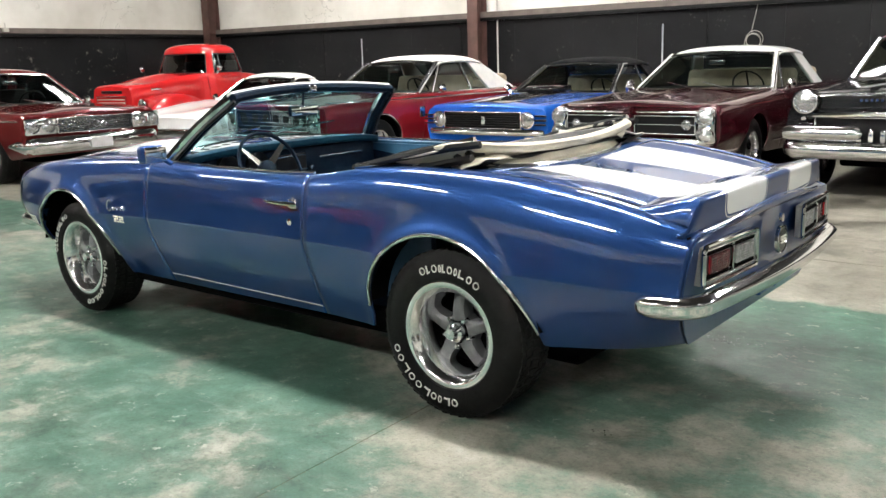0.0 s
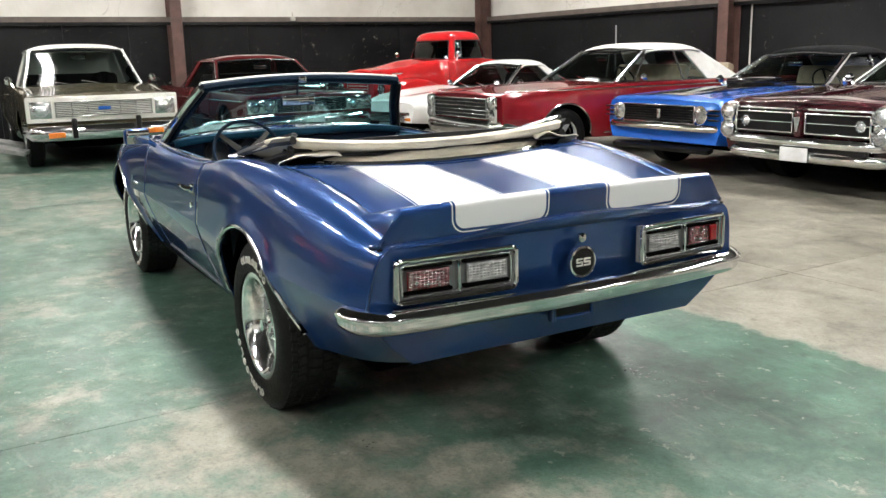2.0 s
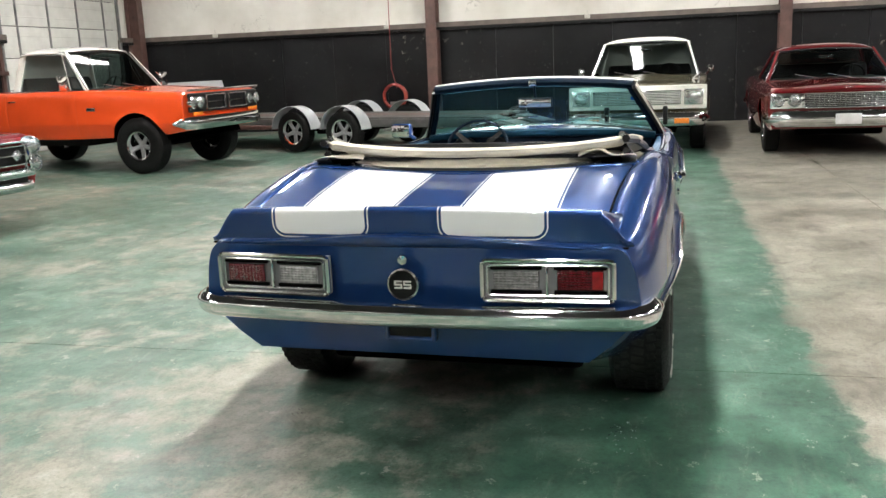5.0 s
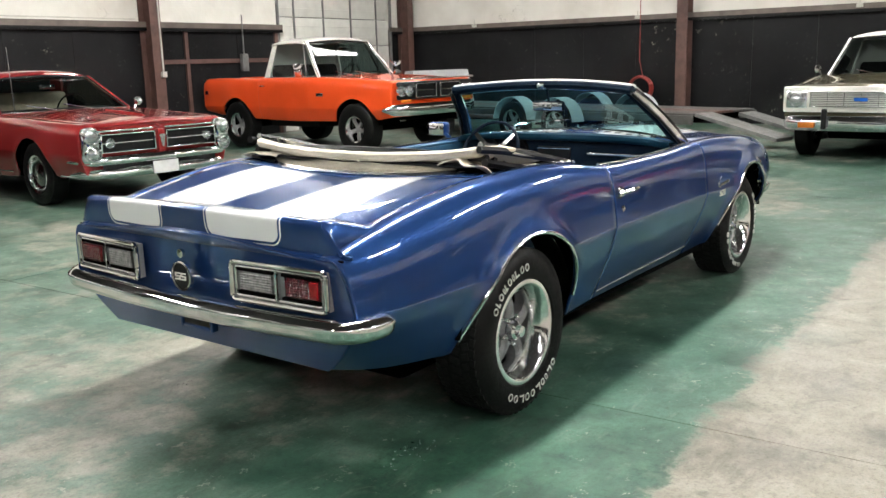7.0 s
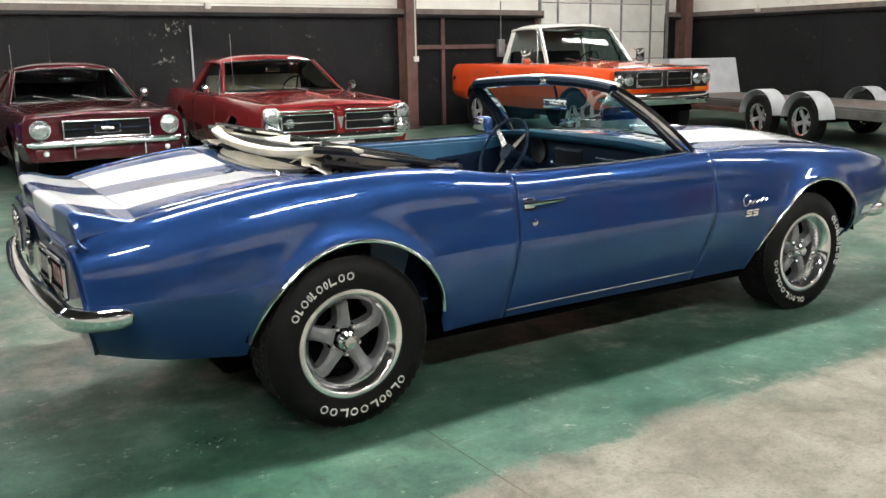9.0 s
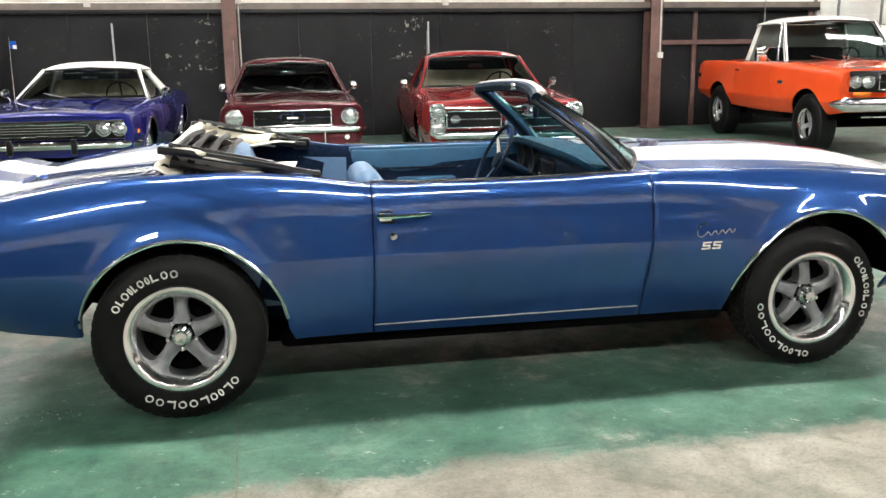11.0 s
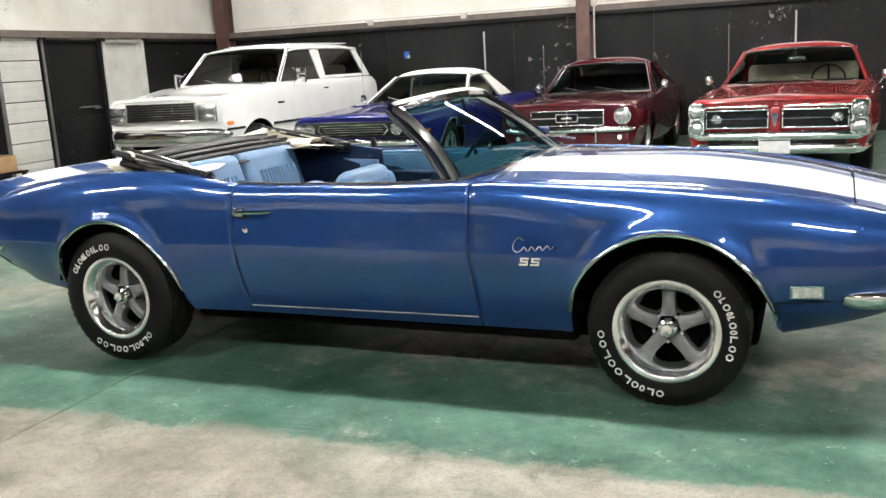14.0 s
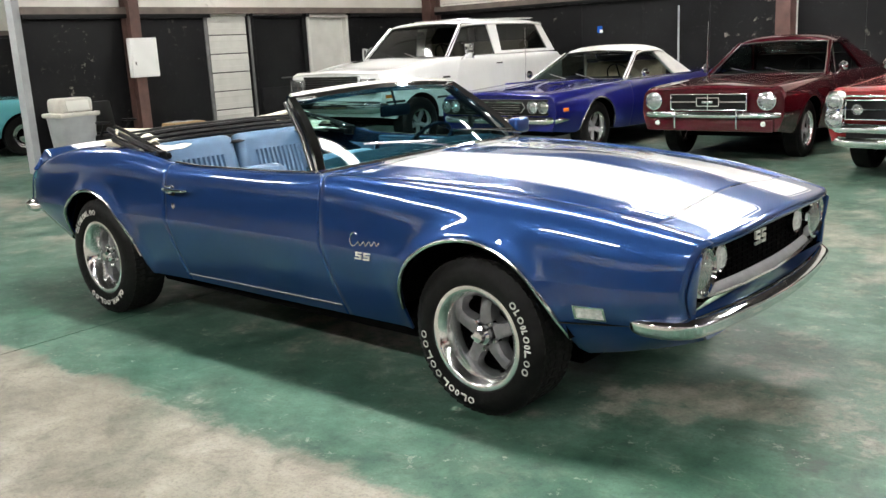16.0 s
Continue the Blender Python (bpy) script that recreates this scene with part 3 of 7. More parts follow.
def build_shell(car, c, paints, thick=0.012):
    """Hangs the panels, wheel wells and underbody under a car."""
    made = {}
    for name, mesh in body_panels(c).items():
        plain_name = name.replace("_left", "").replace("_right", "")
        made[name] = part(plain_name, mesh, paints.get(plain_name, paints["body"]), car, smooth=28, thick=thick)
        if plain_name in c["sided"]:
            # panel backs blackened instead of body paint, so the hollow shell stays in shade
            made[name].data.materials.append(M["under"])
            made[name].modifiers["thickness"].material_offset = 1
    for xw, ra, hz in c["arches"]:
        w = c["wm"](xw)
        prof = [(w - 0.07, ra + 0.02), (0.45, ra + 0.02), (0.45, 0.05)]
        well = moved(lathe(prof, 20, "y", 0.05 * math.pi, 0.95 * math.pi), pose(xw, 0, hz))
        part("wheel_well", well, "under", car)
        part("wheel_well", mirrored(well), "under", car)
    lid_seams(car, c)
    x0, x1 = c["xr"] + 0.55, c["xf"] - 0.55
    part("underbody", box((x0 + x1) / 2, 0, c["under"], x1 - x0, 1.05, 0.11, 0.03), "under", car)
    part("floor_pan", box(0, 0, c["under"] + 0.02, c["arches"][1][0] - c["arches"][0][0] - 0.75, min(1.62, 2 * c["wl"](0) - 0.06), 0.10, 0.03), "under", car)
    return made


def tyre_mesh(R, w, rim):
    s = (R - rim)
    prof = [(-w * 0.36, rim), (-w * 0.47, rim + 0.02), (-w * 0.5, rim + s * 0.45), (-w * 0.47, R - 0.035), (-w * 0.40, R - 0.008),
            (-w * 0.37, R), (w * 0.37, R), (w * 0.40, R - 0.008), (w * 0.47, R - 0.035), (w * 0.5, rim + s * 0.45), (w * 0.47, rim + 0.02), (w * 0.36, rim)]
    return lathe(prof, 48)


def tread_mesh(R, w):
    """Tread blocks standing out of the tyre."""
    meshes = []
    n = 52
    for k in range(n):
        for j, (y, ww, off) in enumerate(((-0.335, 0.085, 0), (-0.21, 0.13, 0.5), (0.0, 0.20, 0), (0.21, 0.13, 0.5), (0.335, 0.085, 0))):
            a = 360.0 * (k + off) / n
            L = 2 * math.pi * R / n * 0.70
            b = box(0, y * w, R - 0.004, L, ww * w, 0.012, turn=(0, 0, 14 if j % 2 else -10))
            meshes.append(moved(b, pose(0, 0, 0, 0, a, 0)))
    return join(*meshes)


def letters_mesh(R0, h, w, widths, start_deg, step=1.2):
    """Raised blocks set round the tyre wall as an unreadable word of that many characters."""
    meshes = []
    a = start_deg
    for q in widths:
        ang = math.degrees(q / R0)
        mid = radians(a - ang / 2)
        if q > 0.012:
            m = Matrix.Rotation(-mid, 4, "Y") @ pose(R0, w, 0)
            wide, bar = q * 0.36, 0.0030
            if len(meshes) % 3 == 2:
                meshes.append(moved(join(box(0, 0, -wide, h * 0.9, 0.003, 2 * bar), box(-h * 0.3, 0, 0, 2 * bar, 0.003, wide * 2)), m))
            else:
                ring_pts = [(h * 0.36 * math.cos(k), 0, wide * math.sin(k)) for k in np.linspace(0, 2 * math.pi, 14, False)]
                meshes.append(moved(tube(ring_pts, bar, 4, True), m))
        a -= ang + step
    return join(*meshes)


def show_wheel(car, x, y, R, w, rim, long_at=300, short_at=118):
    """Five-spoke grey and polished wheel with a raised-letter tyre; y tells its side."""
    side = 1 if y > 0 else -1
    wheel = new("wheel")
    wheel.parent = car
    wheel.matrix_basis = pose(x, y, R, 0, 0, 0 if side > 0 else 180)
    tagged(wheel, "five-spoke polished wheel with raised-letter tyre")
    tyre = part("tyre", tyre_mesh(R, w, rim), "rubber", wheel, "black tyre with white raised lettering")
    tagged(part("tread", tread_mesh(R, w), "tread", tyre), kind="stuff")
    f = w * 0.5 + 0.001
    h = (R - rim) * 0.27
    r0 = rim + (R - rim) * 0.50
    long_word = [0.026, 0.024, 0.028, 0.026, 0.026, 0.026, 0.022, 0.014, 0.024, 0.024]
    short_word = [0.026, 0.022, 0.026, 0.0125, 0.022, 0.0125, 0.010, 0.024, 0.014, 0.026]
    tagged(part("raised_lettering", letters_mesh(r0, h, f, [q * 1.45 for q in long_word], long_at + 14), "letter", tyre), kind="stuff")
    tagged(part("raised_lettering", letters_mesh(r0, h, f, [q * 1.3 for q in short_word], short_at + 8), "letter", tyre), kind="stuff")
    lip = [(w * 0.40, rim + 0.012), (w * 0.45, rim + 0.014), (w * 0.46, rim), (w * 0.44, rim - 0.010), (w * 0.41, rim - 0.014), (w * 0.37, rim - 0.028), (w * 0.32, rim - 0.032), (w * 0.20, rim - 0.050),
           (w * 0.02, rim - 0.056), (-w * 0.2, rim - 0.056), (-w * 0.4, rim)]
    part("rim", lathe(lip, 56), "alloy", wheel, "polished aluminium rim")
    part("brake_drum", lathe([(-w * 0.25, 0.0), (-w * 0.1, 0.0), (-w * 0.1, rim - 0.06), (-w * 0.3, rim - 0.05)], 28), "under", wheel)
    for k in range(5):
        a = radians(90 + 72 * k)
        prof = []
        for r, hw, d in ((0.045, 0.034, 0.018), (0.075, 0.027, 0.026), (0.11, 0.024, 0.022), (0.145, 0.027, 0.010), (rim - 0.022, 0.038, -0.012)):
            prof.append((r, hw, d))
        vs, fs = [], []
        for r, hw, d in prof:
            yo = w * 0.10
            vs += [Vector((r, yo - 0.045, -hw)), Vector((r, yo + d - 0.012, -hw)), Vector((r, yo + d, -hw * 0.5)), Vector((r, yo + d, hw * 0.5)),
                   Vector((r, yo + d - 0.012, hw)), Vector((r, yo - 0.045, hw))]
        for i in range(len(prof) - 1):
            for j in range(6):
                fs.append((i * 6 + j, i * 6 + (j + 1) % 6, i * 6 + 6 + (j + 1) % 6, i * 6 + 6 + j))
        part("spoke", moved((vs, fs), Matrix.Rotation(-a, 4, "Y")), "spoke", wheel, "grey cast spoke")
    yo = w * 0.10
    part("hub", lathe([(yo - 0.05, 0.07), (yo + 0.012, 0.066), (yo + 0.018, 0.05)], 24), "spoke", wheel)
    part("centre_cap", lathe([(yo + 0.015, 0.040), (yo + 0.045, 0.038), (yo + 0.052, 0.026), (yo + 0.072, 0.022), (yo + 0.074, 0.0)], 20), "chrome", wheel, "chrome centre cap")
    for k in range(5):
        a = radians(54 + 72 * k)
        part("lug_nut", moved(lathe([(yo, 0.012), (yo + 0.03, 0.011), (yo + 0.036, 0.006), (yo + 0.036, 0.0)], 8), pose(0.058 * math.cos(a), 0, 0.058 * math.sin(a))), "chrome", wheel)
    return wheel


PLAIN_WHEEL = {}


def plain_wheel(car, x, y, R, w, rim, style="cap"):
    """A wheel of a parked car: tyre, bright rim and cap."""
    wheel = new("wheel")
    wheel.parent = car
    wheel.matrix_basis = pose(x, y, R, 0, 0, 0 if y > 0 else 180)
    key = (R, w, rim, style)
    if key not in PLAIN_WHEEL:
        tyre = part("tyre", tyre_mesh(R, w, rim), "rubber", wheel)
        a = part("rim", lathe([(w * 0.40, rim + 0.01), (w * 0.46, rim + 0.004), (w * 0.42, rim - 0.015), (w * 0.2, rim - 0.03), (-w * 0.3, rim - 0.02)], 32), "alloy", wheel)
        made = [tyre, a]
        if style == "spoke":
            for k in range(5):
                made.append(part("spoke", moved(box(rim * 0.5, w * 0.12, 0, rim * 0.95, 0.03, 0.06, 0.008), pose(0, 0, 0, 0, 72 * k + 90, 0)), "argent", wheel))
            made.append(part("brake_drum", lathe([(0, 0), (0, rim - 0.03)], 24), "under", wheel))
        else:
            made.append(part("hub_cap", lathe([(w * 0.18, rim - 0.02), (w * 0.30, rim * 0.75), (w * 0.26, rim * 0.6), (w * 0.34, rim * 0.35), (w * 0.36, 0)], 28), "chrome", wheel))
        PLAIN_WHEEL[key] = [(o.name.split(".")[0], o.data) for o in made]
    else:
        for n, d in PLAIN_WHEEL[key]:
            o = new(n, d)
            o.parent = wheel
    return wheel


def lamp_round(car, x, y, z, r, parent_name="headlight", tilt=0):
    m = pose(x, y, z, 0, tilt, 0)
    h = part(parent_name, moved(lathe([(0.0, r * 0.98), (0.012, r * 0.8), (0.022, r * 0.4), (0.025, 0)], 24, "x"), m), "lamp", car, "round glass headlight")
    part("bezel", moved(lathe([(-0.05, r * 1.18), (0.012, r * 1.16), (0.016, r * 1.05), (0.0, r * 0.98)], 24, "x"), m), "chrome", h, "chrome bezel")
    return h


def greenhouse(car, g, body, roof_mat, glass="glass", seat="seat"):
    """Pillars, roof, panes and seats over the belt line."""
    xa, xb, xc, xd, zb, zr, wb, wr = g["xa"], g["xb"], g["xc"], g["xd"], g["zb"], g["zr"], g["wb"], g["wr"]
    zt = zr - 0.045

    def roof_at(u, v):
        s, y = u * 2 - 1, v * 2 - 1
        x = xb + (xc - xb) * (1 - u)
        x = xc + (xb - xc) * u
        x += 0.04 * (1 - abs(y) ** 2.5) * (1 if u > 0.5 else -1) * abs(s) ** 4
        edge = abs(y) ** 5
        return (x, y * (wr + 0.015), zr + 0.035 * (1 - y * y) * (1 - 0.4 * s * s) - 0.055 * edge - 0.035 * abs(s) ** 5)
    part("roof", grid(roof_at, 12, 12), roof_mat, car, g.get("roof_label", ""), thick=-0.03, smooth=50)
    a0, a1 = Vector((xa, wb, zb)), Vector((xb, wr - 0.01, zt))
    d0, d1 = Vector((xd, wb, zb)), Vector((xc, wr - 0.01, zt))
    cw = g.get("cw", 0.35)
    c0, c1 = Vector((xd + cw, wb, zb)), Vector((xc + cw * g.get("ct", 0.6), wr - 0.01, zt))
    for flip in (1, -1):
        f = (lambda m: m) if flip > 0 else mirrored
        part("windshield_pillar", f(tube([a0, a1], g.get("pillar_r", 0.028), 8)), g.get("pillar", body), car)
        part("rear_pillar", f(slab((c0, d0, d1, c1), 0.04, 2, 3, 0.015)), roof_mat if g.get("cover") else body, car)
        panes = [(a0, c0, c1, a1)]
        vx = g.get("vent")
        marks = []
        if vx:
            s = (a0.x - vx) / (a0.x - c0.x)
            v0, v1 = a0.lerp(c0, s), a1.lerp(c1, max(0.03, s - 0.12))
            panes = [(a0, v0, v1, a1), (v0, c0, c1, v1)]
            marks.append((v0, v1))
        bx = g.get("bpost")
        if bx:
            s = (a0.x - bx) / (a0.x - c0.x)
            marks.append((a0.lerp(c0, s), a1.lerp(c1, s)))
        for q in panes:
            o = part("side_window", f(slab(tuple(p + Vector((0, -0.015, 0)) for p in q), 0, 1, 1)), glass, car)
            o.visible_shadow = False
        for p, q in marks:
            part("window_post", f(tube([p, q], 0.014, 6)), g.get("post_mat", "trim"), car)
        part("drip_rail", f(tube([a0 + Vector((0.02, 0.012, 0.01)), a1 + Vector((0, 0.02, 0.01)), c1 + Vector((0, 0.02, 0.01)), d1 + Vector((0, 0.02, 0.0))], g.get("rail_r", 0.010), 6)), g.get("rail", "trim"), car)
        part("belt_trim", f(tube([a0 + Vector((0, 0.03, 0.0)), c0 + Vector((0, 0.03, 0.0)), d0 + Vector((0, 0.02, 0.0))], g.get("rail_r", 0.009), 6)), g.get("rail", "trim"), car)
    ws = slab(((xa, -wb + 0.03, zb), (xa, wb - 0.03, zb), (xb, wr - 0.04, zt), (xb, -wr + 0.04, zt)), 0, 8, 4, 0.05)
    o = part("windshield", ws, glass, car)
    o.visible_shadow = False
    rim = [(xa + 0.02, -wb + 0.02, zb), (xb + 0.02, -wr + 0.03, zt), (xb + 0.05, 0, zt + 0.03), (xb + 0.02, wr - 0.03, zt), (xa + 0.02, wb - 0.02, zb), (xa + 0.07, 0, zb)]
    part("windshield_trim", tube(rim, 0.016, 6, True), "trim", car)
    if g.get("rear_panel"):
        part("cab_back", slab(((xd, wb, zb), (xd, -wb, zb), (xc, -wr, zt), (xc, wr, zt)), 0.04, 2, 2), body, car)
        o = part("rear_window", slab(((xd - 0.006, wb * 0.8, zb + 0.1), (xd - 0.006, -wb * 0.8, zb + 0.1), (xc - 0.01, -wr * 0.75, zt - 0.06), (xc - 0.01, wr * 0.75, zt - 0.06)), 0.004), "glass_dark", car)
    else:
        o = part("rear_window", slab(((xd, wb - 0.08, zb), (xd, -wb + 0.08, zb), (xc, -wr + 0.06, zt), (xc, wr - 0.06, zt)), 0, 4, 2, 0.03), glass, car)
        o.visible_shadow = False
    if g.get("trim_back"):
        part("rear_window_trim", tube([(xd, wb - 0.06, zb), (xc, wr - 0.05, zt), (xc, -wr + 0.05, zt), (xd, -wb + 0.06, zb)], 0.014, 6), "trim", car)
    # what shows through the panes
    part("dashboard", box(xa - 0.28, 0, zb - 0.06, 0.34, wb * 1.8, 0.16, 0.05), "seat_dark", car)
    wheel_ring = [(0.19 * math.cos(2 * math.pi * k / 20), 0.19 * math.sin(2 * math.pi * k / 20), 0) for k in range(20)]
    part("steering_wheel", moved(join(tube(wheel_ring, 0.011, 6, True), tube([(-0.19, 0, 0), (0.19, 0, 0)], 0.012, 6)), pose(xa - 0.55, 0.36, zb + 0.02, 0, -62, 0)), "seat_dark", car)
    rows = [xa - 1.0] + ([xa - 1.85] if xa - 2.0 > xd else [])
    for x in rows:
        part("seat", join(box(x, 0, zb - 0.42, 0.55, wb * 1.7, 0.2, 0.06), box(x - 0.28, 0, zb - 0.10, 0.16, wb * 1.7, 0.62, 0.06, 2, (0, -14, 0))), seat, car)
    part("inside_mirror", box((xa + xb) / 2 - 0.12, 0, zt - 0.10, 0.03, 0.2, 0.055, 0.012), "chrome", car)
    for s in g.get("wipers", (0.32, -0.12)):
        part("wiper", tube([(xa + 0.06, s, zb + 0.01), (xa - 0.02, s - 0.34, zb + 0.08)], 0.007, 5), "trim", car)


def side_mirror(car, x, y, z, big=False):
    s = 1 if y > 0 else -1
    if big:
        part("side_mirror", join(tube([(x, y, z - 0.12), (x + 0.02, y + s * 0.14, z), (x - 0.02, y, z + 0.12)], 0.008, 6), box(x, y + s * 0.16, z, 0.05, 0.16, 0.22, 0.02)), "chrome", car, "chrome door mirror")
    else:
        part("side_mirror", join(tube([(x, y, z - 0.08), (x, y + s * 0.05, z)], 0.012, 6), moved(lathe([(-0.05, 0.0), (-0.04, 0.035), (0.0, 0.055), (0.012, 0.055), (0.012, 0)], 16, "x"), pose(x, y + s * 0.07, z + 0.02, 0, 0, 180))), "chrome", car, "chrome door mirror")


def bar_bumper(car, name, x, z, half, h, depth, wrap=0.25, sign=1, drop=0.0, mat="chrome", c=None):
    """A wrap-round bumper bar with a rounded face."""
    pts = []
    n = 24
    path = []
    for k in range(n + 1):
        s = -1 + 2 * k / n
        y = half * max(-1, min(1, s * 1.0))
        e = max(0.0, (abs(s) - 0.80) / 0.20)
        path.append((x - sign * (wrap * e ** 2.2 + 0.06 * s * s), y * (1 - 0.0 * e), z - drop * s * s))
    prof = [(0.0, -h * 0.5), (depth * 0.7, -h * 0.36), (depth, -h * 0.06), (depth * 0.92, h * 0.18), (depth * 0.55, h * 0.44), (0.0, h * 0.5), (-0.012, h * 0.44), (-0.012, -h * 0.44)]
    vs, fs = [], []
    for i, p in enumerate(path):
        a = path[max(0, i - 1)]
        b = path[min(n, i + 1)]
        d = Vector((b[0] - a[0], b[1] - a[1], 0)).normalized()
        out = Vector((d.y, -d.x, 0)) * sign
        e = max(0.0, (abs(-1 + 2 * i / n) - 0.86) / 0.14)
        for o, u in prof:
            vs.append(Vector(p) + out * o * (1 - 0.75 * e * e) + Vector((0, 0, u * (1 - 0.82 * e ** 3))))
    m = len(prof)
    for i in range(n):
        for j in range(m):
            q = (i * m + j, i * m + (j + 1) % m, (i + 1) * m + (j + 1) % m, (i + 1) * m + j)
            fs.append(q if sign > 0 else tuple(reversed(q)))
    fs.append(tuple(range(m)))
    fs.append(tuple(n * m + j for j in reversed(range(m))))
    return part(name, (vs, fs), mat, car, "chrome bumper" if mat == "chrome" else "", smooth=50)


def wrap_bumper(car, name, x, z, half, h, depth, back, sign=1, crown=0.05, r=0.10, rise=0.0):
    """A blade bumper that turns round the corners and ends on the flanks; back tells how far it reaches along the side."""
    right = []
    for k in range(13):
        y = (half - r) * k / 12
        right.append((x - sign * crown * (y / half) ** 2, y))
    x0, y0 = right[-1]
    slope = math.atan2(2 * crown * (half - r) / half ** 2, 1.0)
    turn = radians(84) - slope
    ax, ay = x0, y0
    for k in range(1, 10):
        a = slope + turn * (k - 0.5) / 9
        ax, ay = ax - sign * math.sin(a) * r * turn / 9, ay + math.cos(a) * r * turn / 9
        right.append((ax, ay))
    a = slope + turn
    rest = max(0.05, (abs(x) - back) - abs(x - ax))
    for k in range(1, 9):
        q = rest * math.sin(math.pi / 2 * k / 8)
        right.append((ax - sign * math.sin(a) * q, ay + math.cos(a) * q * 0.6))
    path = [(px, -py) for px, py in reversed(right[1:])] + right
    n = len(path)
    prof = [(depth * math.cos(q) ** 0.8, h * 0.5 * math.copysign(abs(math.sin(q)) ** 0.9, math.sin(q))) for q in np.linspace(-math.pi / 2, math.pi / 2, 13)]
    prof = [(max(0.0, o) + (0.006 if 0.10 < u / h < 0.32 else 0.0), u) for o, u in prof] + [(-0.012, h * 0.42), (-0.012, -h * 0.42)]
    run = [0.0]
    for p, q in zip(path, path[1:]):
        run.append(run[-1] + math.hypot(q[0] - p[0], q[1] - p[1]))
    vs, fs = [], []
    for i, (px, py) in enumerate(path):
        p, q = path[max(0, i - 1)], path[min(n - 1, i + 1)]
        d = Vector((q[0] - p[0], q[1] - p[1], 0)).normalized()
        out = Vector((d.y, -d.x, 0)) * sign
        e = min(run[i], run[-1] - run[i]) / 0.07
        k = 1.0 if e >= 1 else max(0.08, math.sqrt(max(0.0, 1 - (1 - e) ** 2)))
        lift = rise * (abs(py) / half) ** 3
        for o, u in prof:
            vs.append(Vector((px, py, z + lift)) + out * o * k + Vector((0, 0, u * (0.25 + 0.75 * k) if k < 1 else u)))
    m = len(prof)
    for i in range(n - 1):
        for j in range(m):
            q = (i * m + j, i * m + (j + 1) % m, (i + 1) * m + (j + 1) % m, (i + 1) * m + j)
            fs.append(q if sign > 0 else tuple(reversed(q)))
    fs.append(tuple(range(m)))
    fs.append(tuple((n - 1) * m + j for j in reversed(range(m))))
    return part(name, (vs, fs), "chrome", car, "chrome wrap-round bumper", smooth=55)


def bar_grille(car, x, z0, z1, y0, y1, bars, frame_mat="chrome", back="black", vertical=0, depth=0.05, bar_mat="trim"):
    """A grille: dark backing, bright surround and bars."""
    w, h = y1 - y0, z1 - z0
    cy, cz = (y0 + y1) / 2, (z0 + z1) / 2
    gr = part("grille", box(x - depth * 0.5, cy, cz, 0.02, w, h), back, car)
    t = 0.014
    rimm = join(box(x, cy, z0, depth, w + t, t, 0.004), box(x, cy, z1, depth, w + t, t, 0.004), box(x, y0, cz, depth, t, h + t, 0.004), box(x, y1, cz, depth, t, h + t, 0.004))
    part("grille_surround", rimm, frame_mat, gr)
    for k in range(bars):
        z = z0 + h * (k + 1) / (bars + 1)
        part("grille_bar", box(x - 0.008, cy, z, 0.022, w, min(0.012, h / (bars + 1) * 0.45), 0.003, 1), bar_mat, gr)
    for k in range(vertical):
        y = y0 + w * (k + 1) / (vertical + 1)
        part("grille_bar", box(x - 0.012, y, cz, 0.02, 0.007, h, 0.002, 1), bar_mat, gr)
    return gr


# ---- the place ----
NORTH, EAST, SOUTH, WEST = 11.2, 13.9, -10.7, -8.7
DADO, BAND, ROOF = 2.13, 3.6, 5.6


def structure(name, mesh, mat, label="", parent=None, smooth=0):
    ob = mesh_object(name, mesh[0], mesh[1], mat, parent, label, smooth)
    return tagged(ob, label, name.rstrip("0123456789_").split("_")[0], "", "structure") if parent is None else ob


def flat_box(x0, x1, y0, y1, z0, z1, r=0.0):
    return box((x0 + x1) / 2, (y0 + y1) / 2, (z0 + z1) / 2, abs(x1 - x0), abs(y1 - y0), abs(z1 - z0), r)


FLOOR_X0, FLOOR_X1, FLOOR_Y0, FLOOR_Y1 = -16.5, 14.3, -11.1, 11.6
floor = structure("floor", flat_box(FLOOR_X0, FLOOR_X1, FLOOR_Y0, FLOOR_Y1, -0.30, -0.05), "under", "worn green-painted concrete slab floor")
cuts_x = [FLOOR_X0, -13.2, -7.2, -1.2, 4.8, 10.8, FLOOR_X1]
cuts_y = [FLOOR_Y0, -8.6, -2.6, 3.4, 9.4, FLOOR_Y1]
for i in range(len(cuts_x) - 1):
    for j in range(len(cuts_y) - 1):
        mesh_object("slab", *flat_box(cuts_x[i] + 0.0025, cuts_x[i + 1] - 0.0025, cuts_y[j] + 0.0025, cuts_y[j + 1] - 0.0025, -0.05, 0.0), "floor", floor, "", 0)
joints = [flat_box(x - 0.004, x + 0.004, FLOOR_Y0, FLOOR_Y1, -0.012, -0.002) for x in cuts_x[1:-1]] + [flat_box(FLOOR_X0, FLOOR_X1, y - 0.004, y + 0.004, -0.012, -0.0025) for y in cuts_y[1:-1]]
mesh_object("joint_filler", *join(*joints), "joint", floor, "dirty tan joint filler", 0)
structure("ceiling", flat_box(FLOOR_X0, FLOOR_X1, FLOOR_Y0, FLOOR_Y1, ROOF, ROOF + 0.15), "ceiling", "dark faced ceiling over the hall")


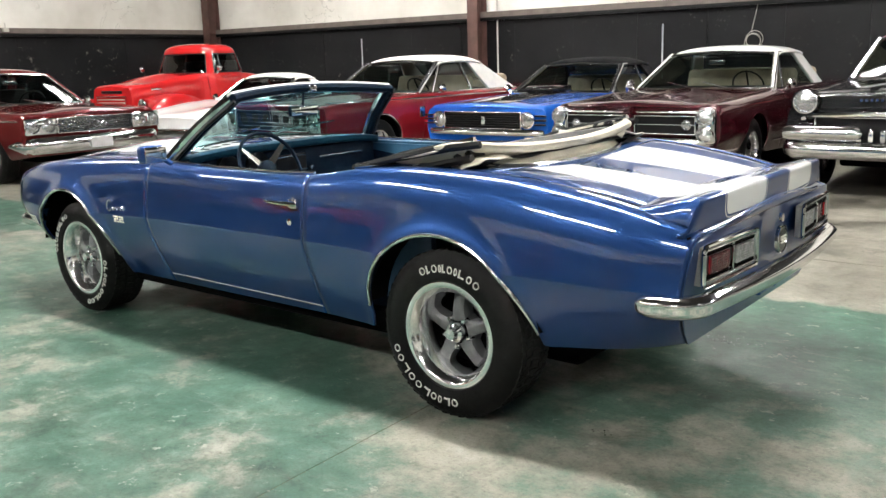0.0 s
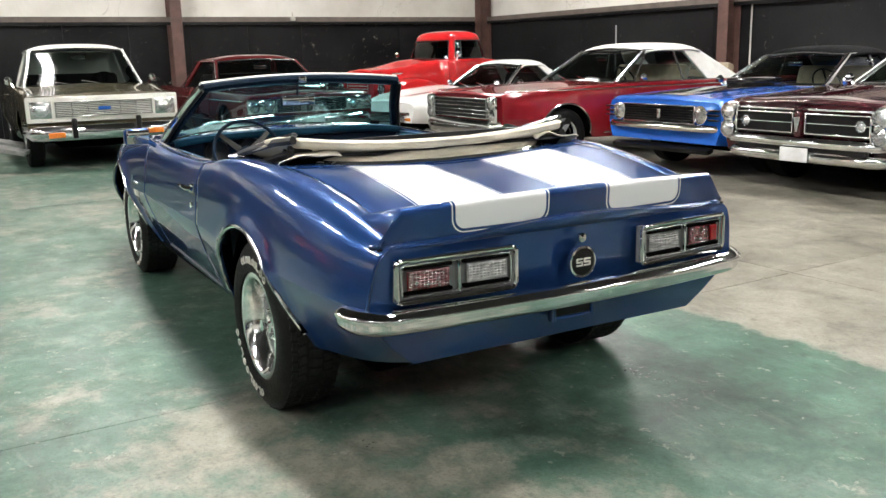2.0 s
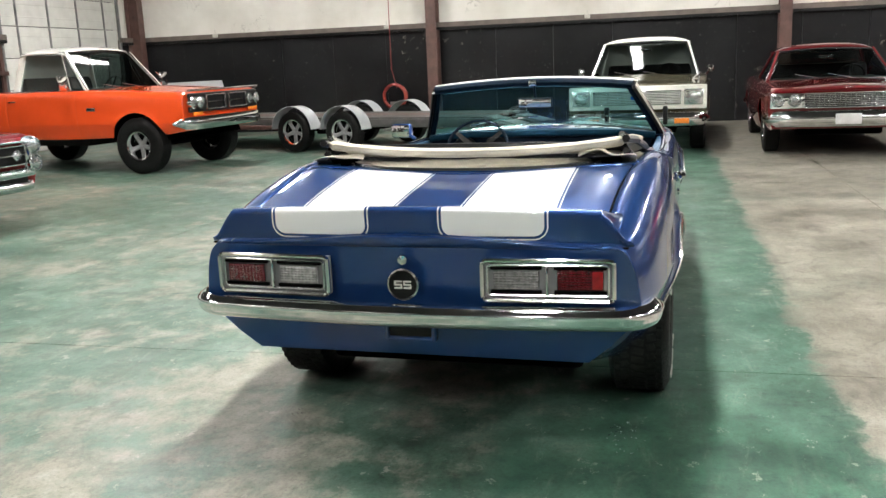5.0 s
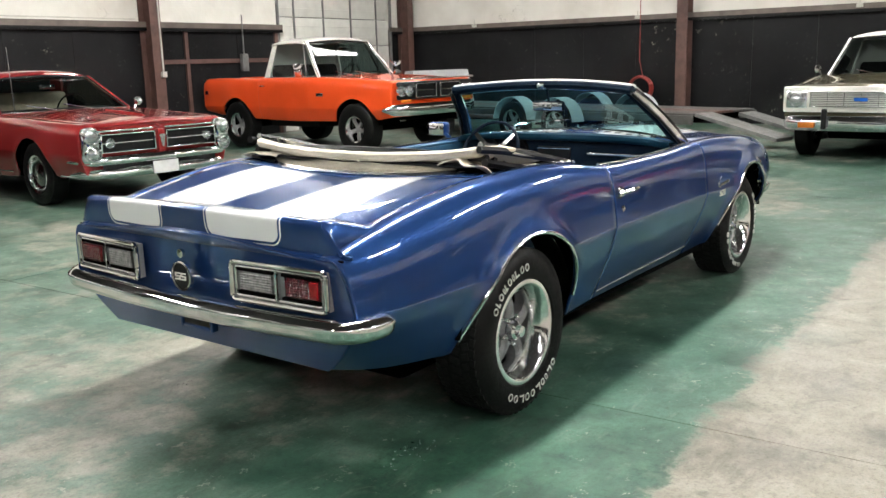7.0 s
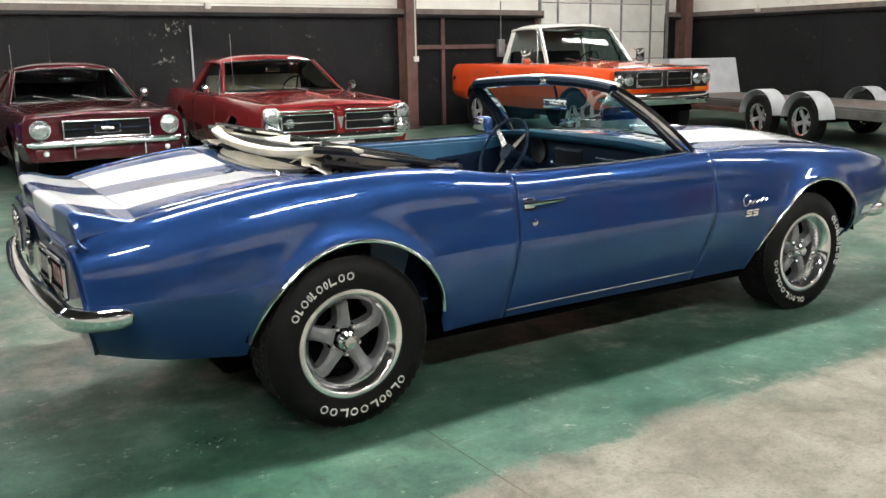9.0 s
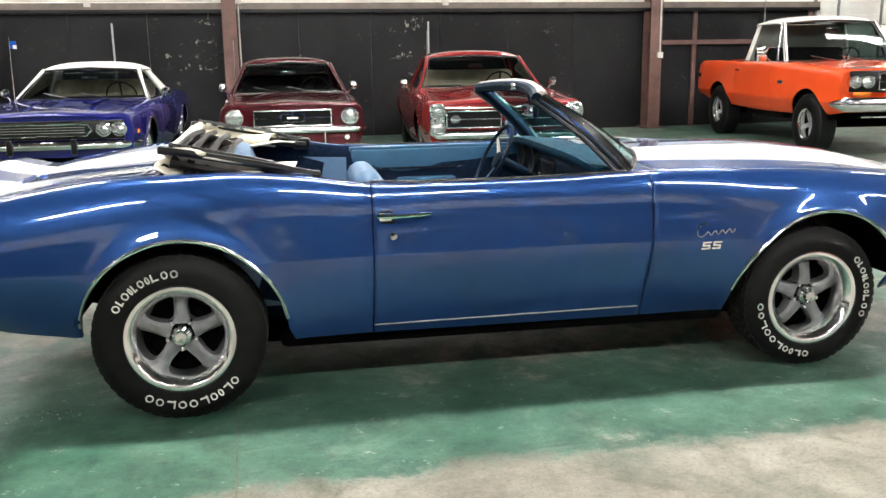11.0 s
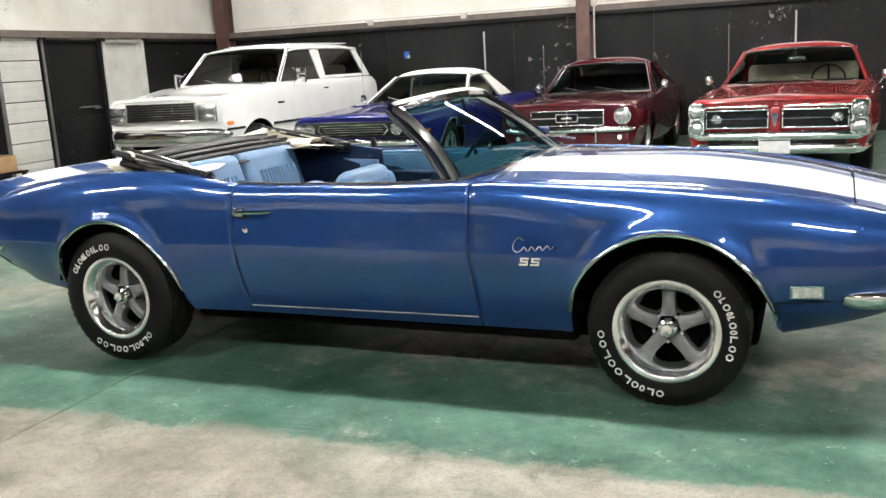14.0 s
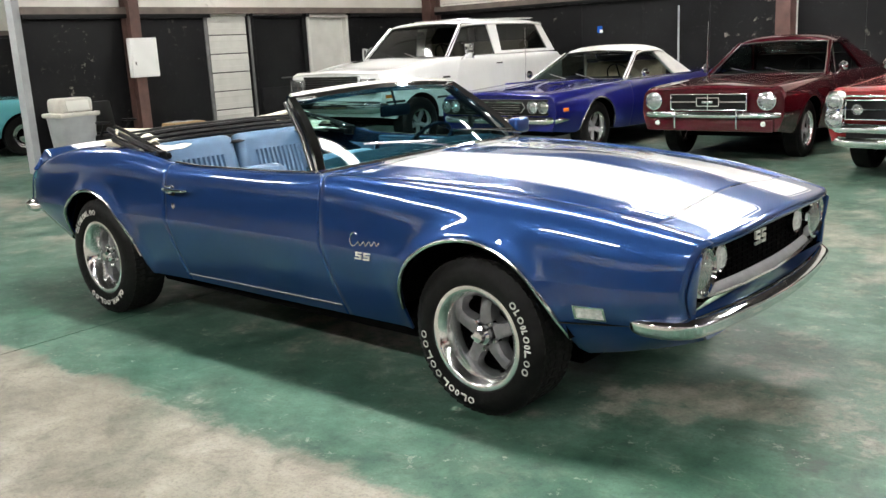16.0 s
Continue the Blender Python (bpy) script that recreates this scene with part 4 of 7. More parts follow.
def wall_run(name, a, b, inward, gaps=(), top=ROOF):
    """A wall from a to b in plan; gaps are (start, end, head) along it. Black panels below, pale facing above, brown
    girt between; over BAND an unseen dark facing that cuts bounced light.
    """
    a, b, n = Vector((*a, 0)), Vector((*b, 0)), Vector((*inward, 0))
    d = (b - a).normalized()
    length = (b - a).length
    ang = math.degrees(math.atan2(d.y, d.x))
    flip = 1 if d.cross(n).z > 0 else -1

    def put(nm, s0, s1, z0, z1, o0, o1, mat, parent=None, r=0.0):
        m = pose(a.x, a.y, 0, 0, 0, ang)
        mesh = moved(flat_box(s0, s1, o0 * flip, o1 * flip, z0, z1, r), m)
        return structure(nm, mesh, mat, "black panelled wall with pale insulation above a brown girt" if parent is None else "", parent)
    wall = put(name, 0, length, top - 0.02, top, -0.12, 0.0, "wall_white")
    runs, s = [], 0.0
    for g0, g1, head in sorted(gaps):
        runs.append((s, g0, None))
        runs.append((g0, g1, head))
        s = g1
    runs.append((s, length, None))
    for s0, s1, head in runs:
        if s1 - s0 < 0.02:
            continue
        if head is None:
            put("facing", s0, s1, DADO + 0.05, BAND, -0.12, 0.0, "wall_white", wall)
            # added dark facing above the view, keeps bounce out of the shadows
            put("upper_facing", s0, s1, BAND, top - 0.02, -0.12, 0.0, "ceiling", wall)
            k = max(1, round((s1 - s0) / 1.22))
            w = (s1 - s0) / k
            for q in range(k):
                put("panel", s0 + q * w + 0.002, s0 + (q + 1) * w - 0.002, 0, DADO, -0.02, 0.012 + 0.004 * ((q * 7) % 3), "wall_black", wall)
            put("backing", s0, s1, 0, DADO + 0.05, -0.12, -0.02, "under", wall)
            put("girt", s0, s1, DADO, DADO + 0.10, -0.02, 0.11, "girt", wall)
            put("girt_lip", s0, s1, DADO - 0.06, DADO, 0.085, 0.11, "black", wall)
        elif head < top - 0.05:
            put("facing", s0, s1, head, top - 0.02, -0.12, 0.0, "wall_white" if head > DADO else "wall_white", wall)
            if head < DADO:
                put("girt", s0, s1, DADO, DADO + 0.10, 0.0, 0.11, "girt", wall)
    return wall


def column(x, y, along_x=True, size=0.30, h=ROOF):
    """A brown steel I column with a base plate."""
    w, f = size, 0.016
    if along_x:
        parts = join(box(x, y - w / 2, h / 2, w * 0.75, f, h), box(x, y + w / 2, h / 2, w * 0.75, f, h), box(x, y, h / 2, f, w, h))
    else:
        parts = join(box(x - w / 2, y, h / 2, f, w * 0.75, h), box(x + w / 2, y, h / 2, f, w * 0.75, h), box(x, y, h / 2, w, f, h))
    ob = structure("column", parts, "brown", "brown painted steel I column beside the wall")
    part("base_plate", box(x, y, 0.012, w * 1.25, w * 1.25, 0.024), "brown", ob)
    return ob


structure_north = wall_run("wall_north", (WEST, NORTH), (EAST, NORTH), (0, -1), ((18.15, 21.9, 4.2),))
wall_run("wall_east", (EAST, NORTH), (EAST, SOUTH), (-1, 0))
wall_run("wall_south", (EAST, SOUTH), (FLOOR_X0 + 0.4, SOUTH), (0, 1))
wall_run("wall_west", (WEST, NORTH), (WEST, 2.6), (1, 0), ((2.41, 3.44, 2.10), (3.51, 4.71, 2.10), (4.77, 5.57, 2.10)))
wall_run("wall_back", (FLOOR_X0 + 0.4, SOUTH), (FLOOR_X0 + 0.4, NORTH), (1, 0))
wall_run("wall_annex", (FLOOR_X0 + 0.4, NORTH), (WEST - 0.12, NORTH), (0, -1))
for x in (-8.45, -1.35, 6.05, 13.6):
    column(x, NORTH - 0.20)
for y in (4.0, -3.05):
    column(EAST - 0.20, y, False)
column(EAST - 0.22, SOUTH + 0.22)
for x in (6.2, -1.6, -9.0):
    column(x, SOUTH + 0.20)
column(WEST + 0.18, 4.15, False, 0.22)


def ceiling_light(tube_mat, drop=0.035):
    lamp = empty("ceiling_light", pose(0, 0, 0), "white strip light with four fluorescent tubes", "light", "ceiling lights")
    part("housing", box(0, 0, 0.06, 2.44, 0.34, 0.07, 0.01), "white_paint", lamp)
    part("reflector", join(slab(((-1.22, 0.17, 0.03), (1.22, 0.17, 0.03), (1.22, 0.23, -drop), (-1.22, 0.23, -drop)), 0.004), slab(((-1.22, -0.17, 0.03), (-1.22, -0.23, -drop), (1.22, -0.23, -drop), (1.22, -0.17, 0.03)), 0.004)), "white_paint", lamp)
    for x in (-0.9, 0.9):
        part("hanger", tube([(x, 0, 0.09), (x, 0, ROOF - LAMP_Z)], 0.006, 5), "steel", lamp)
    for y in (-0.135, -0.045, 0.045, 0.135):
        part("tube", tube([(-1.19, y, 0), (1.19, y, 0)], 0.016, 8), tube_mat, lamp)
    return lamp


central = ceiling_light("tube")
central.matrix_basis = pose(-1.26, 0.05, LAMP_Z)
for x in (1.26, -9.5, 9.3):
    copy_thing(central, pose(x, 0.05, LAMP_Z))
side_lamp = ceiling_light("side_tube", 0.045)
side_lamp.matrix_basis = pose(-9.6, -6.7, LAMP_Z)
for row_y in (-6.7, 6.7):
    for k in range(5):
        if k or row_y > 0:
            copy_thing(side_lamp, pose(-9.6 + 4.9 * k, row_y, LAMP_Z))


# ---- the blue convertible ----
def ring(fn, n):
    return [fn(2 * math.pi * k / n) for k in range(n)]


def blue_convertible():
    car = empty("convertible_car", pose(0, 0, 0, 0, 0, -2.0), "metallic blue two-door convertible with white stripes, top folded", "car")
    c = {
        "xr": -2.33, "xf": 2.26, "n": 2.3, "flare": 0.016, "under": 0.245, "dx": 0.026, "tuck": curve([(-2.33, 1.6), (-1.8, 1.3), (-1.3, 1.3), (1.2, 1.3), (1.75, 2.2), (2.26, 2.2)]), "tilt": 0.03,
        "zs": fair([(-2.33, 0.80), (-2.2, 0.845), (-1.9, 0.915), (-1.5, 0.965), (-1.15, 0.972), (-0.86, 0.950), (-0.66, 0.918), (-0.45, 0.905), (0.1, 0.905), (0.6, 0.918),
                     (1.2, 0.900), (1.76, 0.855), (2.08, 0.800), (2.26, 0.760)]),
        "zc": fair([(-2.33, 0.84), (-2.1, 0.875), (-1.7, 0.915), (-1.4, 0.935), (0.3, 0.935), (0.6, 0.950), (1.3, 0.955), (1.8, 0.905), (2.08, 0.84), (2.26, 0.79)]),
        "wm": fair([(-2.33, 0.770), (-2.1, 0.828), (-1.7, 0.862), (-1.37, 0.872), (-0.9, 0.866), (-0.5, 0.858), (0.2, 0.852), (0.8, 0.844), (1.37, 0.837), (1.8, 0.796), (2.08, 0.746), (2.26, 0.694)]),
        "ws": fair([(-2.33, 0.675), (-1.9, 0.695), (-1.4, 0.735), (-0.8, 0.770), (-0.3, 0.785), (0.5, 0.765), (1.2, 0.705), (1.8, 0.640), (2.05, 0.605), (2.26, 0.590)]),
        "wl": fair([(-2.33, 0.60), (-2.0, 0.69), (-1.77, 0.725), (-0.96, 0.765), (-0.6, 0.735), (0.57, 0.700), (0.98, 0.690), (1.8, 0.625), (2.26, 0.565)]),
        "zb": curve([(-2.33, 0.395), (-2.0, 0.355), (-1.7, 0.330), (-0.9, 0.285), (0.9, 0.268), (1.75, 0.295), (2.08, 0.355), (2.26, 0.40)]),
        "zm": fair([(-2.33, 0.612), (-1.3, 0.628), (-0.6, 0.636), (0.2, 0.636), (1.3, 0.612), (2.26, 0.60)]),
        "arches": [(-1.352, 0.402, 0.335), (1.382, 0.402, 0.322)],
        "tubs": [(-1.42, 0.42, 0.34, 0.035, 0.085)],
        "breaks": [(-0.605, "door"), (0.575, "front_fender")],
        "first": "rear_quarter",
        "lids": [("trunk_lid", -2.20, -1.50), ("hood", 0.64, 2.05)],
        "sided": ("rear_quarter", "door", "front_fender"),
        "lean_f": lambda z: 0.03 * (z - 0.60) / 0.2 if z > 0.6 else 0.04 * (z - 0.60),
        "lean_r": lambda z: 0.10 * (z - 0.70) if z > 0.55 else -0.015 + 0.35 * (z - 0.55),
        "nose_round": 0.02, "plan_f": 0.13, "plan_r": 0.06, "front_open": (0.53, 0.742, 0.628), "rear_open": None,
    }
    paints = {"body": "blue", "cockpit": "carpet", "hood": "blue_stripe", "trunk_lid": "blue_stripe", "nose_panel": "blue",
              "cowl_panel": "blue_stripe", "header_panel": "blue_stripe_nose", "tail_strip": "blue", "deck_panel": "blue", "front_fender": "blue"}
    shell = build_shell(car, c, paints)
    Y = lambda x, z: side_y(c, x, z) + flare(c, x, z)

    # bright lines along the arches, sills and belt
    for xw, ra, hz in c["arches"]:
        line = arch_line(c, xw, ra, hz, 0.003, 0.36)
        part("arch_trim", tube(line, 0.008, 6), "trim", car, "bright wheel arch trim")
        part("arch_trim", mirrored(tube(line, 0.008, 6)), "trim", car, "bright wheel arch trim")
    sill = [(x, Y(x, 0.320) + 0.002, 0.318) for x in (-0.60, -0.3, 0, 0.3, 0.56)]
    part("sill_trim", tube(sill, 0.003, 6), "argent", car)
    part("sill_trim", mirrored(tube(sill, 0.003, 6)), "argent", car)
    belt = [(x, c["ws"](x) - 0.02, c["zs"](x) + 0.004) for x in (-0.60, -0.4, -0.2, 0, 0.2, 0.4, 0.5)]
    part("belt_trim", tube(belt, 0.008, 6), "trim", car)
    part("belt_trim", mirrored(tube(belt, 0.008, 6)), "trim", car)
    well_rim = []
    for k in range(41):
        s = -1 + 2 * k / 40
        x = -1.468 + 0.64 * abs(s) ** 6
        y = -s * 0.735
        zz = c["zs"](x) + (c["zc"](x) - c["zs"](x)) * (1 - abs(s) ** 2) + 0.008
        well_rim.append((x, y, zz))
    part("well_trim", tube(well_rim, 0.013, 6), "trim", car, "bright trim round the top well")

    # doors: handle, lock; badges on the fenders
    for s, f in ((1, lambda m: m), (-1, mirrored)):
        door = shell["door_left" if s > 0 else "door_right"]
        fender = shell["front_fender_left" if s > 0 else "front_fender_right"]
        y = Y(-0.48, 0.79)
        handle = join(tube([(-0.585, y + 0.018, 0.793), (-0.56, y + 0.032, 0.795), (-0.42, y + 0.034, 0.796), (-0.375, y + 0.020, 0.796)], [0.012, 0.017, 0.012, 0.007], 8, False, 0.75),
                      box(-0.555, y + 0.008, 0.792, 0.055, 0.03, 0.045, 0.01))
        part("door_handle", f(handle), "chrome", door, "chrome door handle")
        part("handle_recess", f(moved(lathe([(0, 0.034), (0.004, 0.033), (0.004, 0.0)], 18), pose(-0.545, y + 0.001, 0.783))), "black", door)
        part("door_lock", f(moved(lathe([(0, 0.016), (0.008, 0.015), (0.010, 0.0)], 14), pose(-0.525, Y(-0.525, 0.71) - 0.002, 0.71))), "chrome", door)
        yb = Y(0.85, 0.66) + 0.004
        def script(k):
            if k < 12:
                a = radians(40 + 23 * k)
                return (0.030 * math.cos(a) * 0.75, 0.030 * math.sin(a) + 0.006)
            q = k - 12
            return (0.020 + 0.0068 * q, 0.010 * math.sin(q * 1.35) - 0.012 + 0.0006 * q)
        swirl = []
        for k in range(32):
            u, v = script(k)
            u += 0.2 * v
            swirl.append((0.792 + u if s < 0 else 0.918 - u, yb, 0.664 + v))
        part("script_badge", f(tube(swirl, 0.0030, 5)), "chrome", fender, "chrome script badge")
        bars = []
        for q in (0, 1):
            x0 = 0.815 + 0.048 * q
            bars += [box(x0 + 0.004, yb, 0.614, 0.036, 0.006, 0.006), box(x0, yb, 0.601, 0.034, 0.006, 0.006), box(x0 - 0.004, yb, 0.588, 0.036, 0.006, 0.006),
                     box(x0 - 0.012, yb, 0.608, 0.007, 0.006, 0.016), box(x0 + 0.012, yb, 0.594, 0.007, 0.006, 0.016)]
        part("fender_badge", f(join(*bars)), "letter", fender, "pale block badge")
        # side marker
        def strip(x0, x1, z0, z1, out):
            return slab(tuple((x, Y(x, z) + out, z) for x, z in ((x0, z0), (x0, z1), (x1, z1), (x1, z0))), 0.012)
        marker = part("side_marker", f(strip(1.838, 1.938, 0.482, 0.522, 0.009)), "white_lens", fender, "clear side marker lamp")
        part("bezel", f(join(strip(1.830, 1.946, 0.522, 0.529, 0.011), strip(1.830, 1.946, 0.475, 0.482, 0.011),
                             strip(1.830, 1.838, 0.482, 0.522, 0.011), strip(1.938, 1.946, 0.482, 0.522, 0.011))), "chrome", marker)
        part("valance_seam", f(tube([(1.76, Y(1.76, 0.455) + 0.0005, 0.452), (1.92, Y(1.92, 0.458) + 0.0005, 0.457), (2.05, Y(2.05, 0.462) - 0.012, 0.462)], 0.0035, 4)), "black", fender)

    # nose: black grille, lamps, bumper
    grille = part("grille", join(box(2.150, 0, 0.64, 0.03, 1.28, 0.25), box(2.175, 0, 0.745, 0.06, 1.10, 0.012), box(2.175, 0, 0.54, 0.06, 1.10, 0.012)), "under", car, "black grille")
    for k in range(9):
        part("grille_bar", box(2.165, 0, 0.558 + 0.0215 * k, 0.012, 1.05, 0.004), "under", grille)
    for k in range(22):
        part("grille_bar", box(2.163, -0.52 + 1.04 * k / 21, 0.645, 0.012, 0.004, 0.19), "under", grille)
    rim = [(2.270 - 0.035 * s * s, 0.52 * s, 0.752 - 0.01 * s * s) for s in (-1, -0.8, -0.5, 0, 0.5, 0.8, 1)]
    low = [(2.240 - 0.035 * s * s, 0.52 * s, 0.548 - 0.012 * (1 - s * s)) for s in (-1, -0.8, -0.5, 0, 0.5, 0.8, 1)]
    part("grille_surround", tube(rim, 0.008, 6), "trim", grille)
    part("grille_surround", tube(low, 0.007, 6), "trim", grille)
    part("lower_surround", grid(lambda u, v: (2.236 - 0.035 * (2 * u - 1) ** 2 - 0.022 * v, 0.515 * (2 * u - 1), 0.540 + 0.034 * v), 20, 2), "argent", grille, "silver painted lower surround", thick=0.006)
    for q in (0, 1):
        z0, y0 = 0.66, -0.028 + 0.056 * q
        part("grille_badge", join(box(2.185, y0, z0 + 0.022, 0.008, 0.042, 0.010), box(2.185, y0, z0, 0.008, 0.042, 0.010), box(2.185, y0, z0 - 0.022, 0.008, 0.042, 0.010),
                                  box(2.185, y0 - 0.016, z0 + 0.011, 0.008, 0.010, 0.022), box(2.185, y0 + 0.016, z0 - 0.011, 0.008, 0.010, 0.022)), "letter", grille, "pale block badge")
    for y in (0.552, -0.552):
        lamp_round(car, 2.200, y, 0.648, 0.084)
        part("headlight_surround", moved(lathe([(-0.06, 0.104), (0.0, 0.104)], 28, "x"), pose(2.185, y, 0.648)), "black", car)
        t = moved(lathe([(0.0, 0.045), (0.014, 0.036), (0.018, 0.0)], 18, "x"), pose(2.185, y * 0.69, 0.655))
        turn = part("turn_signal", t, "white_lens", car, "round clear turn signal")
        part("bezel", moved(lathe([(-0.02, 0.053), (0.008, 0.052), (0.0, 0.044)], 18, "x"), pose(2.185, y * 0.69, 0.655)), "chrome", turn)
    wrap_bumper(car, "front_bumper", 2.262, 0.458, 0.705, 0.080, 0.044, 2.00, 1, 0.075, 0.11, 0.010)

    # tail: lamps, badge, bumper, plate pocket, spoiler
    xt = -2.345

    def bend(mesh):
        return [Vector((p[0] + 0.06 * p[1] * p[1], p[1], p[2])) for p in mesh[0]], mesh[1]
    def loop(y0, y1, z0, z1, x, r, thick):
        pts = []
        for cy, cz, a0 in ((y1 - r, z1 - r, 0), (y0 + r, z1 - r, 90), (y0 + r, z0 + r, 180), (y1 - r, z0 + r, 270)):
            for k in range(5):
                a = radians(a0 + 22.5 * k)
                pts.append((x, cy + r * math.cos(a), cz + r * math.sin(a)))
        return tube(pts, thick, 8, True)
    for s in (1, -1):
        f = (lambda m: m) if s > 0 else mirrored
        lampb = part("taillight", bend(box(xt + 0.006, s * 0.480, 0.693, 0.02, 0.42, 0.13)), "argent", car, "rectangular taillight with red and clear lenses")
        part("bezel", f(bend(loop(0.270, 0.692, 0.626, 0.760, xt - 0.016, 0.018, 0.0085))), "chrome", lampb, "chrome bezel")
        part("bezel", f(bend(loop(0.287, 0.675, 0.643, 0.743, xt - 0.012, 0.012, 0.0050))), "trim", lampb, "inner bright bead")
        part("bezel_post", bend(box(xt - 0.012, s * 0.481, 0.693, 0.022, 0.010, 0.104, 0.004)), "chrome", lampb)
        for y, mt, nm in ((0.585, "red_lens", "brake_lens"), (0.380, "reverse_lens", "reverse_lens")):
            def ribs(u, v, y=y, s=s):
                return (xt - 0.012 - 0.0016 * math.cos(v * 14 * math.pi) - 0.0010 * math.cos(u * 22 * math.pi), s * (y - 0.072 + 0.144 * u), 0.664 + 0.062 * v)
            part("lens_hood", bend(join(box(xt - 0.006, s * y, 0.734, 0.022, 0.165, 0.010), box(xt - 0.006, s * y, 0.655, 0.022, 0.165, 0.010))), "under", lampb)
            part(nm, bend(grid(ribs, 44, 42)), mt, lampb, "ribbed red lens" if mt == "red_lens" else "ribbed clear lens", thick=0.01)
        part("reflector", bend(box(xt - 0.016, s * 0.640, 0.695, 0.006, 0.034, 0.058, 0.002)), "reflector", lampb, "bright red reflector")
    badge = part("round_badge", moved(lathe([(0.0, 0.048), (-0.012, 0.046), (-0.014, 0.0)], 28, "x"), pose(xt - 0.005, 0, 0.672)), "black", car, "round black badge")
    part("badge_ring", moved(lathe([(0.0, 0.056), (-0.014, 0.055), (-0.016, 0.049), (-0.008, 0.046)], 28, "x"), pose(xt - 0.005, 0, 0.672)), "trim", badge)
    for q in (0, 1):
        y0, z0, xb = -0.016 + 0.032 * q, 0.672, xt - 0.021
        part("badge_mark", join(box(xb, y0, z0 + 0.011, 0.004, 0.026, 0.005), box(xb, y0, z0, 0.004, 0.026, 0.005), box(xb, y0, z0 - 0.011, 0.004, 0.026, 0.005),
                                box(xb, y0 + 0.011, z0 + 0.006, 0.004, 0.005, 0.01), box(xb, y0 - 0.011, z0 - 0.006, 0.004, 0.005, 0.01)), "letter", badge)
    part("trunk_lock", moved(lathe([(0.0, 0.017), (-0.012, 0.016), (-0.014, 0.0)], 16, "x"), pose(xt - 0.004, 0, 0.755)), "chrome", car)
    wrap_bumper(car, "rear_bumper", -2.378, 0.572, 0.808, 0.080, 0.042, 2.14, -1, 0.06, 0.11)
    pocket = part("plate_pocket", join(box(-2.308, 0, 0.548, 0.03, 0.18, 0.016, 0.006), box(-2.300, 0, 0.468, 0.03, 0.18, 0.016, 0.006),
                                       box(-2.304, 0.085, 0.508, 0.03, 0.018, 0.096, 0.006), box(-2.304, -0.085, 0.508, 0.03, 0.018, 0.096, 0.006)), "blue", car)
    part("pocket_back", box(-2.302, 0, 0.508, 0.015, 0.16, 0.07), "black", pocket)

    lip = curve([(0, 0.0), (0.35, 0.010), (0.7, 0.030), (0.9, 0.042), (1.0, 0.044)])

    def spoiler_at(u, v):
        s = 2 * u - 1
        e = max(0.0, (abs(s) - 0.94) / 0.06)
        if v < 0.5:
            q = v / 0.5
            x, z = -2.085 - 0.235 * q, 0.884 + lip(q)
        elif v < 0.62:
            a = math.pi * (v - 0.5) / 0.12
            x, z = -2.320 - 0.013 * math.sin(a * 0.5) - 0.006 * (1 - math.cos(a * 0.5)), 0.928 - 0.012 * (1 - math.cos(a * 0.5))
        else:
            q = (v - 0.62) / 0.38
            x, z = -2.339 + 0.012 * q * q, 0.916 - 0.106 * q
        y = s * (0.690 + 0.058 * min(1.0, max(0.0, (0.928 - z) / 0.10)))
        base = 0.80 + 0.085 * (x + 2.34) / 0.25
        z -= 0.018 * s * s
        return (x + 0.045 * s * s + 0.015 * e, y, z - e * e * max(0.0, z - base) * 0.8)
    part("rear_spoiler", grid(spoiler_at, 64, 34), "blue_stripe_lip", car, "striped blue trunk spoiler", thick=0.012, smooth=40)
    part("spoiler_seam", tube([(-2.333 + 0.045 * q * q, 0.755 * q, 0.807 - 0.016 * q * q) for q in np.linspace(-0.97, 0.97, 21)], 0.004, 5), "under", car)

    # windshield: frame, glass, wipers, mirrors
    def ws_base(s):
        return Vector((0.50 + 0.20 * (1 - abs(s) ** 2.4), 0.735 * s, 0.918 + 0.045 * (1 - s * s)))

    def ws_top(s):
        return Vector((0.165 + 0.075 * (1 - s * s), 0.585 * s, 1.220 + 0.030 * (1 - s * s)))
    S = [-1 + 2 * k / 16 for k in range(17)]
    o = part("windshield", grid(lambda u, v: ws_base(2 * u - 1).lerp(ws_top(2 * u - 1), v) + Vector((0.03 * math.sin(math.pi * v), 0, 0)), 16, 6), "glass_green", car, "green-tinted curved windshield")
    o.visible_shadow = False
    wf = part("windshield_frame", tube([ws_base(-1), *[ws_base(-1).lerp(ws_top(-1), k / 5) + Vector((0.03 * math.sin(math.pi * k / 5), 0, 0)) for k in range(1, 5)], *[ws_top(s) for s in S],
                                        *[ws_base(1).lerp(ws_top(1), k / 5) + Vector((0.03 * math.sin(math.pi * k / 5), 0, 0)) for k in range(4, 0, -1)], ws_base(1)], 0.025, 8), "chrome", car, "bright windshield frame")
    part("lower_trim", tube([ws_base(s) for s in S], 0.012, 6), "trim", wf)
    part("header_trim", tube([ws_top(s) + Vector((-0.030, 0, 0.004)) for s in S], 0.024, 8), "dash", wf, "dark blue header trim")
    part("header_cap", tube([ws_top(s) + Vector((-0.012, 0, 0.014)) for s in S], 0.022, 8), "off_white", wf, "pale header weatherstrip")
